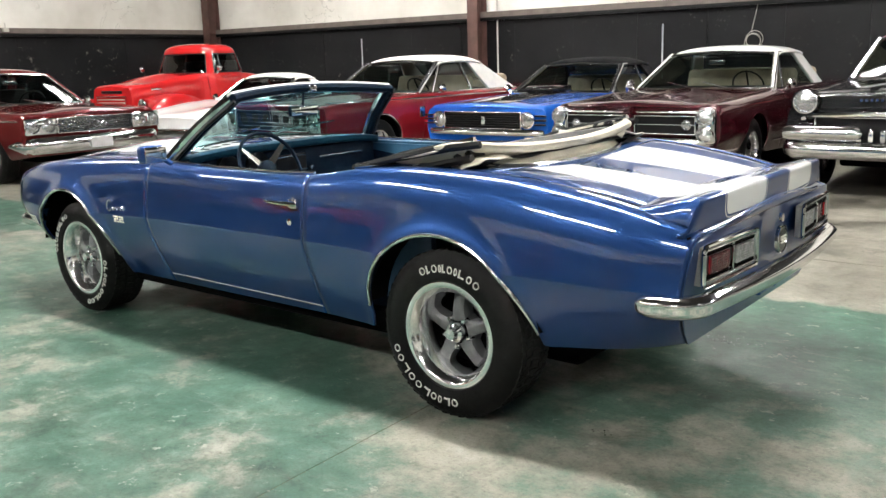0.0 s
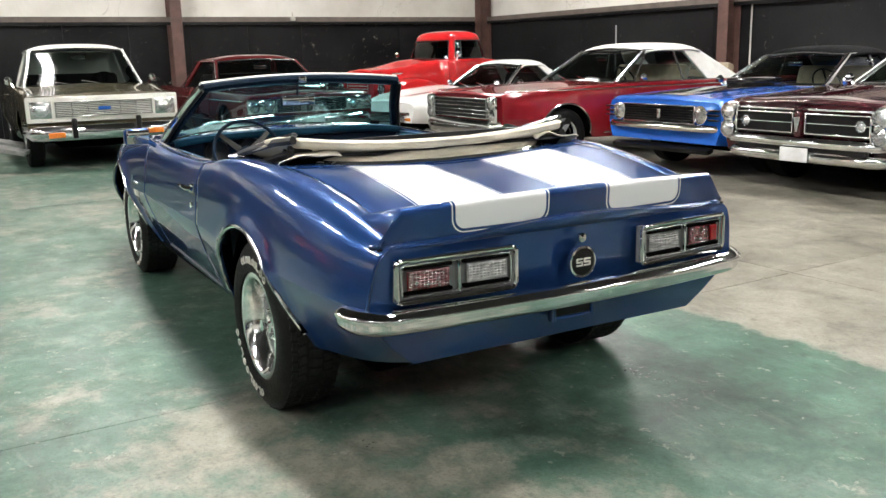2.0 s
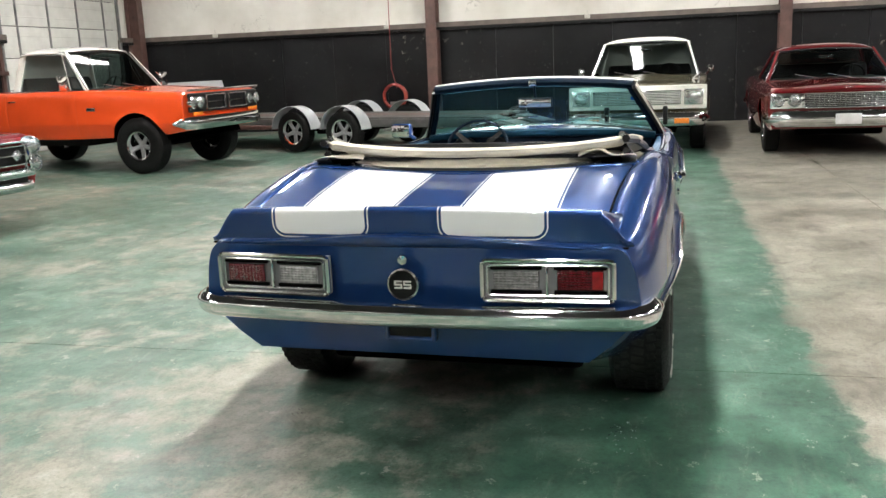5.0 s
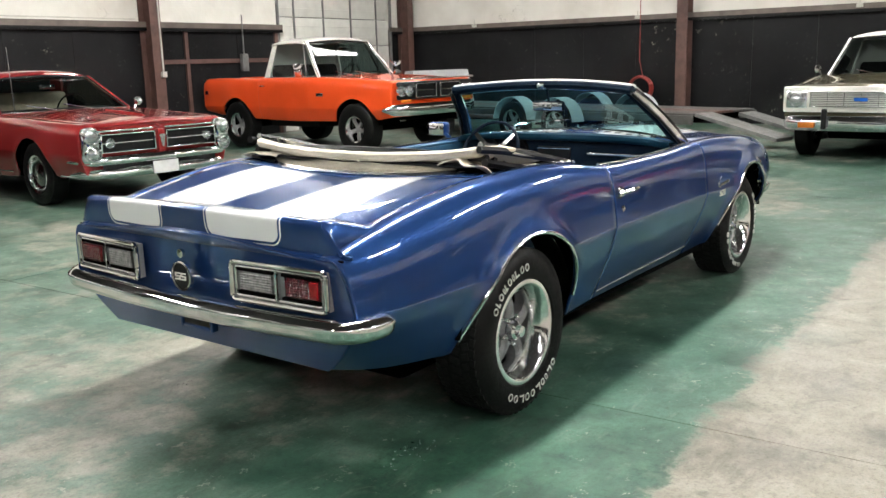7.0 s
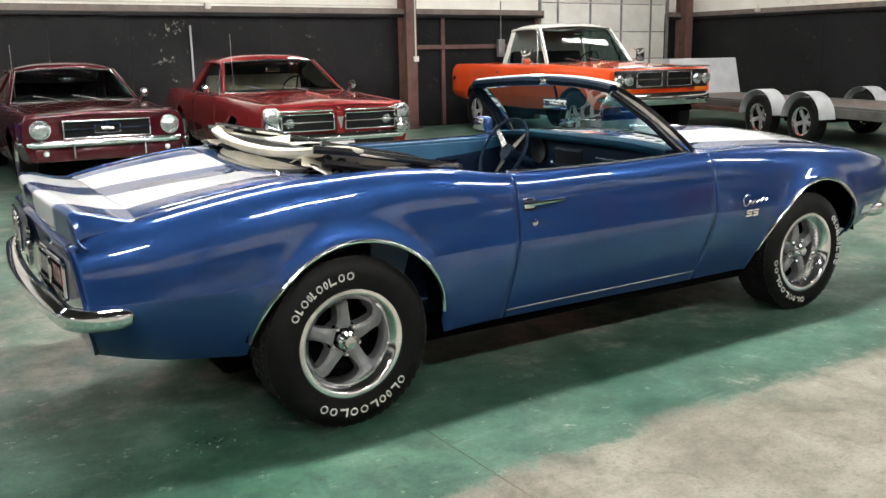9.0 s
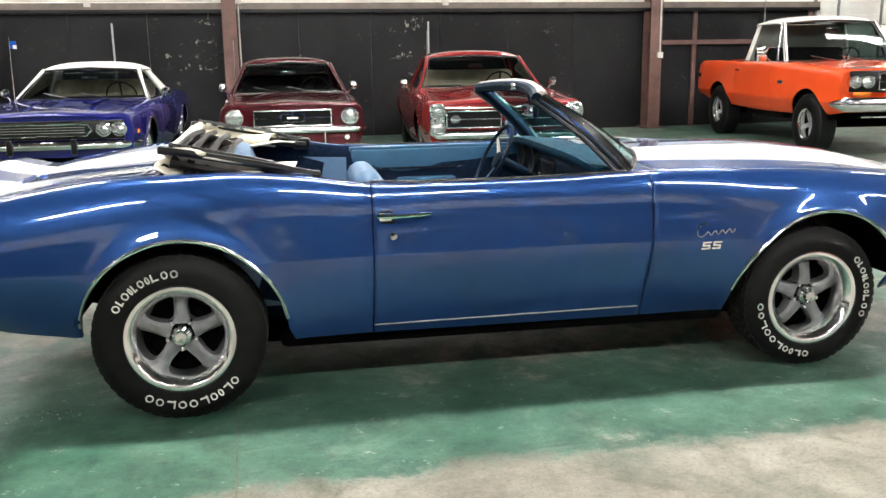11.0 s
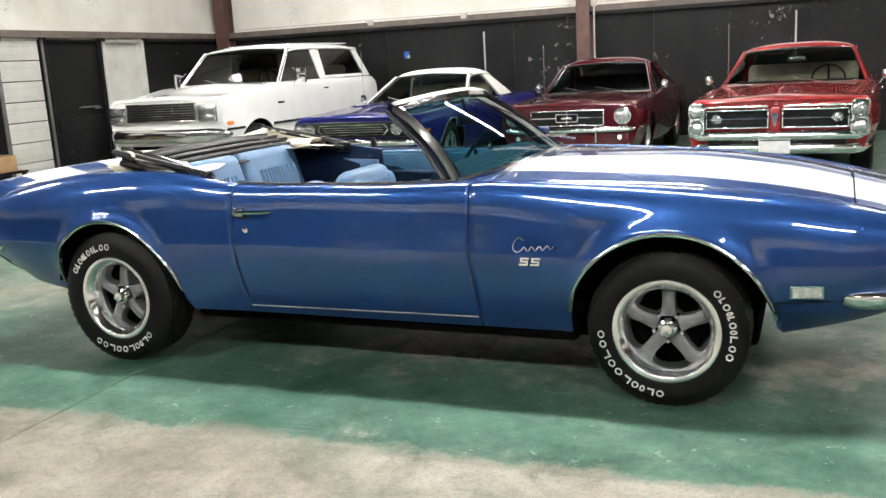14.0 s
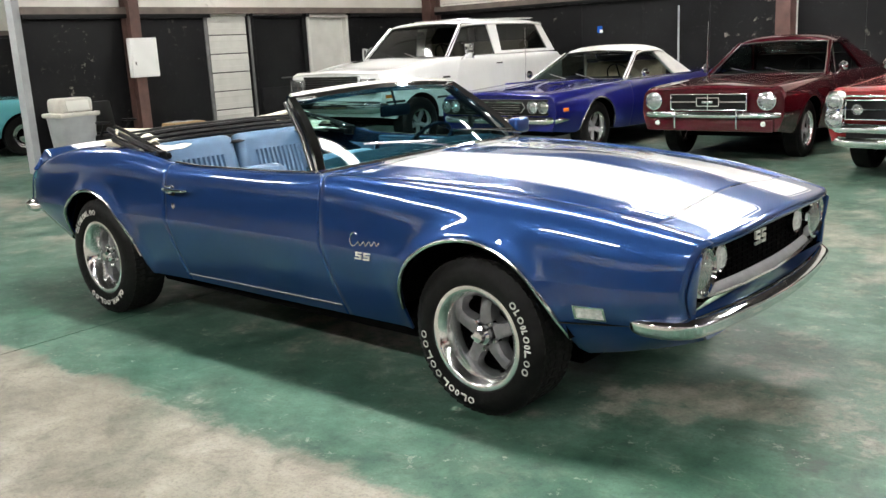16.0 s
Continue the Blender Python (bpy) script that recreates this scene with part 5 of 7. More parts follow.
    for s in (1, -1):
        part("pillar_trim", tube([ws_base(s) + Vector((-0.035, -0.02 * s, 0)), ws_base(s).lerp(ws_top(s), 0.5) + Vector((-0.01, -0.02 * s, 0)), ws_top(s) + Vector((-0.03, -0.02 * s, 0))], 0.022, 6), "dash", wf)
        part("window_seal", tube([ws_base(s) + Vector((-0.055, 0.004 * s, 0)), ws_base(s).lerp(ws_top(s), 0.5) + Vector((-0.030, 0.004 * s, 0)), ws_top(s) + Vector((-0.05, 0.004 * s, -0.01))], 0.011, 6), "black", wf)
    part("latch", box(0.195, 0, 1.250, 0.05, 0.05, 0.035, 0.008), "chrome", wf, "chrome top latch")
    part("mirror_glass", box(0.255, 0, 1.13, 0.006, 0.195, 0.048, 0.002), "chrome", car, "inside mirror glass")
    part("inside_mirror", join(box(0.27, 0, 1.13, 0.025, 0.21, 0.06, 0.012), tube([(0.28, 0, 1.13), (0.25, 0, 1.235)], 0.007, 6)), "dash", car, "blue backed inside mirror")
    for s in (0.50, -0.10):
        part("wiper", join(tube([(0.70, s, 0.975), (0.655, s - 0.16, 1.005), (0.625, s - 0.30, 1.020)], 0.006, 5), tube([(0.665, s - 0.04, 1.0), (0.60, s - 0.46, 1.03)], 0.005, 5)), "trim", car, "bright wiper arm")
    mirror = join(tube([(0.38, 0.80, 0.915), (0.385, 0.845, 0.945)], 0.014, 6), box(0.40, 0.895, 0.970, 0.065, 0.135, 0.088, 0.020, 3))
    part("door_mirror", mirror, "blue", shell["door_left"], "blue door mirror with chrome face")
    part("mirror_face", box(0.364, 0.895, 0.970, 0.006, 0.118, 0.074, 0.002), "chrome", shell["door_left"])
    for y in np.linspace(-0.5, 0.5, 15):
        part("cowl_vent", box(0.60, y, 0.968 - 0.05 * (y / 0.6) ** 2, 0.03, 0.035, 0.004), "black", car)

    # cabin
    brow = curve([(0.0, 0.930), (0.4, 0.952), (0.75, 0.966), (0.88, 0.960), (1.0, 0.925)])
    back = curve([(0.0, 0.54), (0.4, 0.46), (0.75, 0.36), (0.88, 0.335), (1.0, 0.340)])
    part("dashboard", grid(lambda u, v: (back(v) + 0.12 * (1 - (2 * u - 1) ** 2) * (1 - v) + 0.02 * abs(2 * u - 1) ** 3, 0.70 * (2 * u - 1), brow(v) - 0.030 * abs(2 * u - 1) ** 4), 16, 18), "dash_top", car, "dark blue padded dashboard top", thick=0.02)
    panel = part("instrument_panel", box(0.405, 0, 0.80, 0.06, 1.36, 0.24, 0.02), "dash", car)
    for y in (0.47, 0.27):
        part("gauge", moved(lathe([(0.0, 0.075), (-0.02, 0.07), (-0.012, 0.06), (-0.006, 0.0)], 22, "x"), pose(0.370, y, 0.855)), "black", panel, "round gauge")
    part("radio", box(0.372, 0.02, 0.835, 0.02, 0.22, 0.10, 0.006), "black", panel)
    for y in (0.60, 0.14, -0.12):
        part("dash_knob", moved(lathe([(0.0, 0.014), (-0.025, 0.012), (-0.028, 0.0)], 12, "x"), pose(0.373, y, 0.80)), "chrome", panel)
    for z in (0.795, 0.875):
        part("radio_trim", box(0.360, 0.02, z, 0.006, 0.22, 0.006), "trim", panel)
    part("glove_box_trim", box(0.370, -0.38, 0.85, 0.012, 0.36, 0.014, 0.003), "trim", panel)
    m = pose(0.165, 0.345, 0.862, 0, -62, 0)
    sw = part("steering_wheel", moved(tube(ring(lambda a: (0.192 * math.cos(a), 0.192 * math.sin(a), 0), 40), 0.010, 8, True), m), "dash", car, "blue three-spoke steering wheel")
    for a in (0, 130, 230):
        part("wheel_spoke", moved(slab(((0.03, -0.020, -0.03), (0.19, -0.011, 0), (0.19, 0.011, 0), (0.03, 0.020, -0.03)), 0.006), m @ pose(0, 0, 0, 0, 0, a + 180)), "alloy", sw)
    part("horn_pad", moved(lathe([(-0.05, 0.05), (-0.015, 0.045), (-0.008, 0.0)], 20, "z"), m), "dash", sw)
    part("steering_column", moved(tube([(0, 0, -0.03), (0, 0, -0.32)], 0.035, 10), m), "dash", car)

    def bucket(y):
        seat = new("front_seat")
        seat.parent = car
        seat.matrix_basis = pose(-0.24, y, 0.215)
        tagged(seat, "pale blue vinyl bucket seat with pleated insert")
        part("cushion", box(0.10, 0, 0.16, 0.52, 0.50, 0.18, 0.06, 3), "vinyl", seat)
        part("backrest", moved(join(box(0, 0, 0.26, 0.15, 0.50, 0.54, 0.07, 3), box(0.045, 0.20, 0.26, 0.10, 0.09, 0.42, 0.04), box(0.045, -0.20, 0.26, 0.10, 0.09, 0.42, 0.04)), pose(-0.16, 0, 0.12, 0, -17, 0)), "vinyl", seat)
        for k in range(8):
            part("pleat", moved(tube([(0.075, -0.125 + 0.036 * k, 0.08), (0.080, -0.125 + 0.036 * k, 0.43)], 0.017, 6), pose(-0.16, 0, 0.12, 0, -17, 0)), "vinyl", seat)
        for k in range(8):
            part("pleat", tube([(-0.08, -0.125 + 0.036 * k, 0.245), (0.30, -0.125 + 0.036 * k, 0.248)], 0.017, 6), "vinyl", seat)
    bucket(0.36)
    bucket(-0.36)
    rear = new("rear_seat")
    rear.parent = car
    rear.matrix_basis = pose(-0.92, 0, 0.30)
    tagged(rear, "pale blue vinyl rear bench with pleated panels")
    part("cushion", box(0.16, 0, 0.14, 0.50, 1.12, 0.20, 0.06, 3), "vinyl", rear)
    for s in (1, -1):
        part("backrest", moved(box(0, s * 0.295, 0.30, 0.16, 0.58, 0.66, 0.06, 3), pose(-0.10, 0, 0.06, 0, -16, 0)), "vinyl", rear)
        for k in range(11):
            part("pleat", moved(tube([(0.082, s * 0.30 - 0.17 + 0.034 * k, 0.12), (0.084, s * 0.30 - 0.17 + 0.034 * k, 0.50)], 0.016, 6), pose(-0.10, 0, 0.06, 0, -16, 0)), "vinyl", rear)
        part("side_trim", slab(((-0.28, s * 0.66, 0.10), (0.32, s * 0.66, 0.10), (0.32, s * 0.69, 0.55), (-0.28, s * 0.69, 0.58)), 0.03), "vinyl", rear)
    for s, f in ((1, lambda q: q), (-1, mirrored)):
        door = shell["door_left" if s > 0 else "door_right"]
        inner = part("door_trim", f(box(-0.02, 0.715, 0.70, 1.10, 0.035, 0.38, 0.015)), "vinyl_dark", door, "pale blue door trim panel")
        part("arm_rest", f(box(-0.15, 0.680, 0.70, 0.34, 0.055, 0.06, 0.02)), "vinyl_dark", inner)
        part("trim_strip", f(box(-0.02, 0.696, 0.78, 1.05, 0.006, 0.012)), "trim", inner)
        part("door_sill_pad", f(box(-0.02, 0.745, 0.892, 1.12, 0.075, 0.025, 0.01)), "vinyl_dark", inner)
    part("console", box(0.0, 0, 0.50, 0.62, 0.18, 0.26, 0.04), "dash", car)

    # folded top: cream lining over black bows
    top = new("folded_top")
    top.parent = car
    tagged(top, "folded convertible top with cream lining and black bows")

    def roll(s):
        end = max(0, abs(s) - 0.88) / 0.12
        return Vector((-1.418 + 0.045 * s * s + 0.13 * end, 0.715 * s, 1.010 + 0.048 * abs(s) ** 2.4 - 0.012 * end))

    def lining(u, v):
        s = 2 * u - 1
        p = roll(s)
        a = 2 * math.pi * v
        w = noise.noise(Vector((s * 4, v * 2, 0.3))) * 0.003
        tip = 1 - 0.7 * max(0.0, (abs(s) - 0.96) / 0.04)
        return (p.x - (0.026 + w) * tip * math.sin(a), p.y, p.z + (0.021 + w) * tip * math.cos(a))
    part("cream_lining", grid(lining, 80, 14), "cream", top, "rolled cream cloth edge", thick=0.004, smooth=60)
    part("piping", tube([roll(s) + Vector((-0.027, 0, 0.010)) for s in np.linspace(-0.95, 0.95, 40)], 0.0045, 6), "cream", top, "stitched piping")

    def skirt(u, v):
        s = 2 * u - 1
        p = roll(s)
        foot = Vector((-1.458 + 0.56 * abs(s) ** 7, 0.722 * s, c["zs"](-1.4) + (c["zc"](-1.4) - c["zs"](-1.4)) * (1 - s * s) + 0.010))
        q = (p + Vector((0.004, 0, -0.016))).lerp(foot, v)
        sag = math.sin(math.pi * v)
        w = 0.016 * noise.noise(Vector((s * 2.2, v * 2.6, 1.7))) + 0.010 * math.sin(7 * v + 4 * s) * noise.noise(Vector((s * 3.1, 0.4, 4.1)))
        return (q.x + 0.012 * sag + w * sag, q.y, q.z - 0.010 * sag)
    part("cream_skirt", grid(skirt, 90, 14), "cream", top, "folded cream cloth skirt", thick=0.005, smooth=60)
    for s in (1, -1):
        def drape(u, v):
            n1 = noise.noise(Vector((u * 2.2, v * 2.0, 5.0 * s)))
            fold = math.sin(u * 7.5 + 1.8 * v) * (1 - 0.6 * u)
            x = -1.44 + 0.56 * u + 0.03 * n1
            return (x, s * (0.47 + 0.235 * v + 0.02 * n1), 0.962 + 0.030 * fold + 0.028 * n1 + 0.028 * (1 - v) * (1 - u) - 0.030 * u * v)
        part("cream_drape", grid(drape, 30, 16), "cream", top, "crumpled cream cloth corner", thick=0.005, smooth=60)

        def cuff(u, v, s=s):
            a = 1.75 * math.pi * u + 0.3
            r = 0.030 + 0.020 * v
            return (-1.16 + 0.17 * v + r * 0.5 * math.cos(a), s * (0.62 + 0.02 * v + r * math.cos(a)), 0.972 - 0.008 * v + r * 0.75 * math.sin(a))
        part("cream_cuff", grid(cuff, 18, 6), "cream", top, "open fold of cream cloth", thick=0.004, smooth=60)
        rail = [(-0.80, s * 0.715, 0.945), (-0.98, s * 0.710, 0.985), (-1.30, s * 0.690, 1.045), (-1.42, s * 0.66, 1.060)]
        part("side_rail", tube(rail, 0.017, 6), "black", top, "black folding side rail")
        rail = [(-0.86, s * 0.685, 0.955), (-1.05, s * 0.680, 1.010), (-1.38, s * 0.640, 1.075)]
        part("side_rail", tube(rail, 0.014, 6), "trim", top)
        part("side_rail", tube([(-0.82, s * 0.66, 0.93), (-1.18, s * 0.665, 0.965), (-1.38, s * 0.66, 1.005)], 0.018, 6), "black", top)
        part("hinge", join(box(-0.84, s * 0.70, 0.935, 0.09, 0.03, 0.06, 0.01), box(-0.93, s * 0.69, 0.96, 0.05, 0.025, 0.05, 0.01)), "black", top)
    for x, z, r in ((-1.36, 1.020, 0.018), (-1.30, 1.010, 0.016), (-1.23, 0.992, 0.016), (-1.16, 0.972, 0.014)):
        part("top_bow", tube([(x, -0.66, z), (x - 0.02, -0.3, z + 0.012), (x - 0.02, 0.3, z + 0.012), (x, 0.66, z)], r, 6), "black", top, "black top bow")
    part("black_cloth", grid(lambda u, v: (-1.10 - 0.33 * v, 0.64 * (2 * u - 1), 0.925 + 0.065 * v + 0.012 * math.sin(22 * v) + 0.01 * noise.noise(Vector((u * 6, v * 6, 0)))), 24, 18), "cloth_black", top, "folded black top cloth", thick=0.006, smooth=60)

    # wheels
    for x, s, r, long_at, short_at in ((-1.3725, 0.725, 0.335, 330, 120), (-1.3725, -0.725, 0.335, 290, 85), (1.3725, 0.668, 0.318, 250, 60), (1.3725, -0.668, 0.318, 345, 195)):
        show_wheel(car, x, s, r, 0.245, 0.200, long_at, short_at)
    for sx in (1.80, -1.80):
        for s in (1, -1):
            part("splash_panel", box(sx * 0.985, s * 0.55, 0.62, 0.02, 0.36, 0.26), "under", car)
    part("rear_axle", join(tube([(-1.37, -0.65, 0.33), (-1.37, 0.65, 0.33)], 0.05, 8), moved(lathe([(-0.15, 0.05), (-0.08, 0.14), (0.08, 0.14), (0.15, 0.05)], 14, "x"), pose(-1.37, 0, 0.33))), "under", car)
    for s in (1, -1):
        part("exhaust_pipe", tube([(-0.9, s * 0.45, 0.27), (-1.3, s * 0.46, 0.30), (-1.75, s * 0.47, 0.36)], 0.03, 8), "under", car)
    return car


blue_convertible()


# ---- the parked cars ----
def hull(wb, fo, ro, W, hood, belt, deck, xa, xd, doors, R=0.33, ra=0.385, zb=0.27, n=3.2, nose=0.95, tail=0.94, bed=None, zm=0.58, fat=0.13, flare_=0.008, tub_z=0.40, lids=True, fender=0.0):
    xf, xr, h = wb / 2 + fo, -(wb / 2 + ro), W / 2
    top = [(xr, deck - 0.05), (xr + 0.10, deck), (xr + 0.7, deck + 0.01), (xd + 0.1, belt), (xa - 0.1, belt), (xa + 0.25, belt - 0.005 + fender), (xf - 0.45, hood + fender), (xf - 0.08, hood - 0.015), (xf, hood - 0.045)]
    cen = [(xr, deck - 0.03), (xr + 0.12, deck + 0.02), (xd, belt + 0.015), (xa, belt + 0.02), (xa + 0.4, belt + 0.03), (xf - 0.4, hood + 0.035), (xf - 0.05, hood + 0.005), (xf, hood - 0.02)]
    tubs = [(xd + 0.04, xa - 0.10, tub_z, 0.03, 0.07)]
    names = list(doors)
    lid = [("hood", xa + 0.10, xf - 0.07)] if lids else []
    if bed:
        tubs.insert(0, (xr + 0.06, bed - 0.03, 0.70, 0.05, 0.08))
    elif lids:
        lid.insert(0, ("trunk_lid", xr + 0.12, xd - 0.03))
    return {
        "xr": xr, "xf": xf, "n": n, "flare": flare_, "under": 0.30, "zs": curve(sorted(top)), "zc": curve(sorted(cen)),
        "wm": curve([(xr, h * tail), (xr + 0.5, h * 0.985), (0, h), (xf - 0.5, h * 0.985), (xf, h * nose)]),
        "ws": curve([(xr, h * tail - fat), (0, h - fat), (xf, h * nose - fat)]),
        "wl": curve([(xr, h * tail - 0.06), (0, h - 0.06), (xf, h * nose - 0.06)]),
        "zb": curve([(xr, zb + 0.12), (-wb / 2 - 0.3, zb + 0.04), (0, zb), (wb / 2 + 0.3, zb + 0.04), (xf, zb + 0.10)]),
        "zm": curve([(xr, zm), (xf, zm)]), "arches": [(-wb / 2, ra, R), (wb / 2, ra, R)], "tubs": tubs, "breaks": names, "first": "bed_side" if bed else "rear_quarter",
        "lids": lid, "sided": ("rear_quarter", "door", "front_fender", "bed_side"), "lean_f": lambda z: 0.0, "lean_r": lambda z: 0.0,
        "plan_f": 0.05, "plan_r": 0.04, "front_open": None, "rear_open": None,
    }


def parked(name, label, category, x, y, yaw, c, body, paints=None):
    car = empty(name, pose(x, y, 0, 0, 0, yaw), label, category, "parked cars")
    shell = build_shell(car, c, {"body": body, "cockpit": "seat_dark", **(paints or {})}, 0.010)
    for side in ("left", "right"):
        d = shell.get("door_" + side)
        if d:
            s = 1 if side == "left" else -1
            xh = min(b[0] for b in c["breaks"] if b[1] == "door") + 0.14
            zh = c["zs"](xh) - 0.13
            part("door_handle", box(xh, s * (side_y(c, xh, zh) + 0.018), zh, 0.14, 0.022, 0.022, 0.008), "chrome", d)
    return car, shell


def wheels(car, c, R, w, rim, style="cap", inset=0.10):
    for xw, ra, hz in c["arches"]:
        for s in (1, -1):
            plain_wheel(car, xw, s * (c["wm"](xw) - inset - w * 0.5 + 0.06), R, w, rim, style)


def side_lines(car, c, heights, mat="trim", r=0.009):
    for z in heights:
        pts = [(x, side_y(c, x, z) + 0.004, z) for x in np.linspace(c["xr"] + 0.12, c["xf"] - 0.12, 26)]
        keep = [p for p in pts if all(math.hypot(p[0] - a[0], p[2] - a[2]) > a[1] + 0.02 for a in c["arches"])]
        runs, cur = [], []
        for p in keep:
            if cur and p[0] - cur[-1][0] > 0.5:
                runs.append(cur)
                cur = []
            cur.append(p)
        runs.append(cur)
        for q in runs:
            if len(q) > 1:
                part("side_trim", tube(q, r, 6), mat, car)
                part("side_trim", mirrored(tube(q, r, 6)), mat, car)


def arch_trims(car, c, mat="trim"):
    for xw, ra, hz in c["arches"]:
        line = arch_line(c, xw, ra, hz, 0.003, 0.34)
        part("arch_trim", tube(line, 0.010, 6), mat, car)
        part("arch_trim", mirrored(tube(line, 0.010, 6)), mat, car)


def licence(car, x, z, mat="plate"):
    part("number_plate", box(x, 0, z, 0.012, 0.30, 0.13, 0.004), mat, car)


def antenna(car, x, y, z, h=0.75):
    part("antenna", tube([(x, y, z), (x - 0.02, y, z + h)], 0.004, 5), "trim", car)


def dark_red_sedan():
    c = hull(3.02, 0.88, 1.30, 1.98, 0.90, 0.93, 0.93, 0.72, -1.25, [(-0.35, "door"), (0.75, "front_fender")], R=0.345, ra=0.40)
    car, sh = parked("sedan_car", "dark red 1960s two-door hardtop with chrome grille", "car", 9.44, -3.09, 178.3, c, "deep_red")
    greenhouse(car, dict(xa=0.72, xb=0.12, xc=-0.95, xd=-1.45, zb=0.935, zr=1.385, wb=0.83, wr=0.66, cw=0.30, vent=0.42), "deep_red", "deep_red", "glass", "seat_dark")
    xf = c["xf"]
    bar_grille(car, xf + 0.02, 0.64, 0.82, -0.52, 0.52, 7, vertical=16)
    for s in (1, -1):
        part("lamp_panel", box(xf + 0.008, s * 0.725, 0.73, 0.05, 0.40, 0.20, 0.02), "chrome", car)
        for y in (0.63, 0.83):
            lamp_round(car, xf + 0.035, s * y, 0.73, 0.073)
    bar_bumper(car, "front_bumper", xf + 0.06, 0.50, 0.99, 0.20, 0.05, 0.30)
    part("hood_ornament", box(xf - 0.03, 0, 0.875, 0.06, 0.10, 0.03, 0.008), "trim", car)
    licence(car, xf + 0.125, 0.50)
    side_lines(car, c, (0.80, 0.50))
    wheels(car, c, 0.345, 0.21, 0.20)
    side_mirror(car, 0.55, 0.93, 0.96)
    bar_bumper(car, "rear_bumper", c["xr"] - 0.06, 0.50, 0.98, 0.18, 0.05, 0.25, -1)


def olive_pickup():
    c = hull(2.92, 0.80, 1.15, 1.98, 0.98, 1.06, 1.00, 0.62, -0.72, [(-0.75, "door"), (0.50, "front_fender")], R=0.355, ra=0.42, zb=0.33, bed=-0.75, n=4.0, fat=0.10)
    car, sh = parked("pickup_truck", "olive and white 1970s pickup truck with chrome grille", "truck", 10.08, -0.50, 177.5, c, "olive")
    greenhouse(car, dict(xa=0.62, xb=0.18, xc=-0.62, xd=-0.72, zb=1.045, zr=1.60, wb=0.82, wr=0.66, cw=0.12, ct=0.8, vent=0.34, rear_panel=True, pillar="off_white"), "off_white", "off_white", "glass", "seat_dark")
    xf = c["xf"]
    part("front_surround", box(xf + 0.008, 0, 0.79, 0.05, 1.90, 0.33, 0.03), "off_white", car, "pale grille surround")
    bar_grille(car, xf + 0.045, 0.70, 0.88, -0.60, 0.60, 7, vertical=5)
    for s in (1, -1):
        lamp_round(car, xf + 0.045, s * 0.775, 0.78, 0.085)
        part("lamp_bezel", box(xf + 0.034, s * 0.775, 0.79, 0.02, 0.26, 0.22, 0.02), "trim", car)
        part("turn_signal", box(xf + 0.135, s * 0.62, 0.47, 0.012, 0.20, 0.07, 0.005), "amber", car)
        part("bumper_guard", box(xf + 0.15, s * 0.40, 0.55, 0.06, 0.07, 0.26, 0.02), "black", car)
        side_mirror(car, 0.52, s * 0.93, 1.12)
    part("badge", box(xf + 0.06, 0, 0.79, 0.02, 0.16, 0.045, 0.01), "sky_blue", car, "small blue badge")
    bar_bumper(car, "front_bumper", xf + 0.09, 0.49, 0.99, 0.19, 0.04, 0.22)
    side_lines(car, c, (0.62,))
    wheels(car, c, 0.355, 0.22, 0.205)


def orange_pickup():
    c = hull(3.02, 0.83, 1.05, 1.98, 1.15, 1.20, 1.20, 0.58, -0.82, [(-0.85, "door"), (0.47, "front_fender")], R=0.40, ra=0.47, zb=0.50, bed=-0.85, n=4.0, fat=0.10, zm=0.72)
    c["under"] = 0.55
    car, sh = parked("pickup_truck", "orange 1970s four-wheel-drive pickup with white roof", "truck", 7.35, 7.89, -97.0, c, "orange")
    greenhouse(car, dict(xa=0.58, xb=0.14, xc=-0.72, xd=-0.82, zb=1.205, zr=1.80, wb=0.84, wr=0.70, cw=0.12, ct=0.8, vent=0.30, rear_panel=True, pillar="off_white"), "off_white", "off_white", "glass", "seat_dark")
    xf = c["xf"]
    part("front_surround", box(xf + 0.008, 0, 0.98, 0.05, 1.72, 0.27, 0.03), "black", car, "black grille surround")
    for s in (1, -1):
        bar_grille(car, xf + 0.05, 0.88, 1.08, 0.05 * s if s > 0 else -0.50, 0.50 if s > 0 else -0.05, 1, bar_mat="chrome")
        for y in (0.63, 0.80):
            lamp_round(car, xf + 0.045, s * y, 0.98, 0.07)
        part("turn_signal", box(xf + 0.04, s * 0.70, 0.83, 0.02, 0.22, 0.05, 0.006), "amber", car)
        side_mirror(car, 0.42, s * 0.98, 1.32, True)
        part("side_lamp", box(c["xr"] + 0.14, s * (side_y(c, c["xr"] + 0.14, 0.95) + 0.004), 0.95, 0.10, 0.012, 0.07, 0.004), "red_lens", car)
        part("fender_badge", box(0.75, s * (side_y(c, 0.75, 0.93) + 0.004), 0.93, 0.16, 0.008, 0.05, 0.003), "trim", car)
    part("hood_edge", box(xf + 0.03, 0, 1.155, 0.05, 1.75, 0.03, 0.01), "chrome", car)
    bar_bumper(car, "front_bumper", xf + 0.09, 0.70, 0.99, 0.18, 0.04, 0.22)
    wheels(car, c, 0.40, 0.27, 0.20, "spoke", 0.06)
    part("axle", tube([(c["arches"][1][0], -0.8, 0.40), (c["arches"][1][0], 0.8, 0.40)], 0.06, 8), "under", car)
    part("axle", tube([(c["arches"][0][0], -0.8, 0.40), (c["arches"][0][0], 0.8, 0.40)], 0.06, 8), "under", car)
    part("beacon", lathe([(1.20, 0.03), (1.26, 0.035), (1.30, 0.02), (1.32, 0.0)], 10, "z"), "amber", car).location = (-2.2, 0.85, 0)


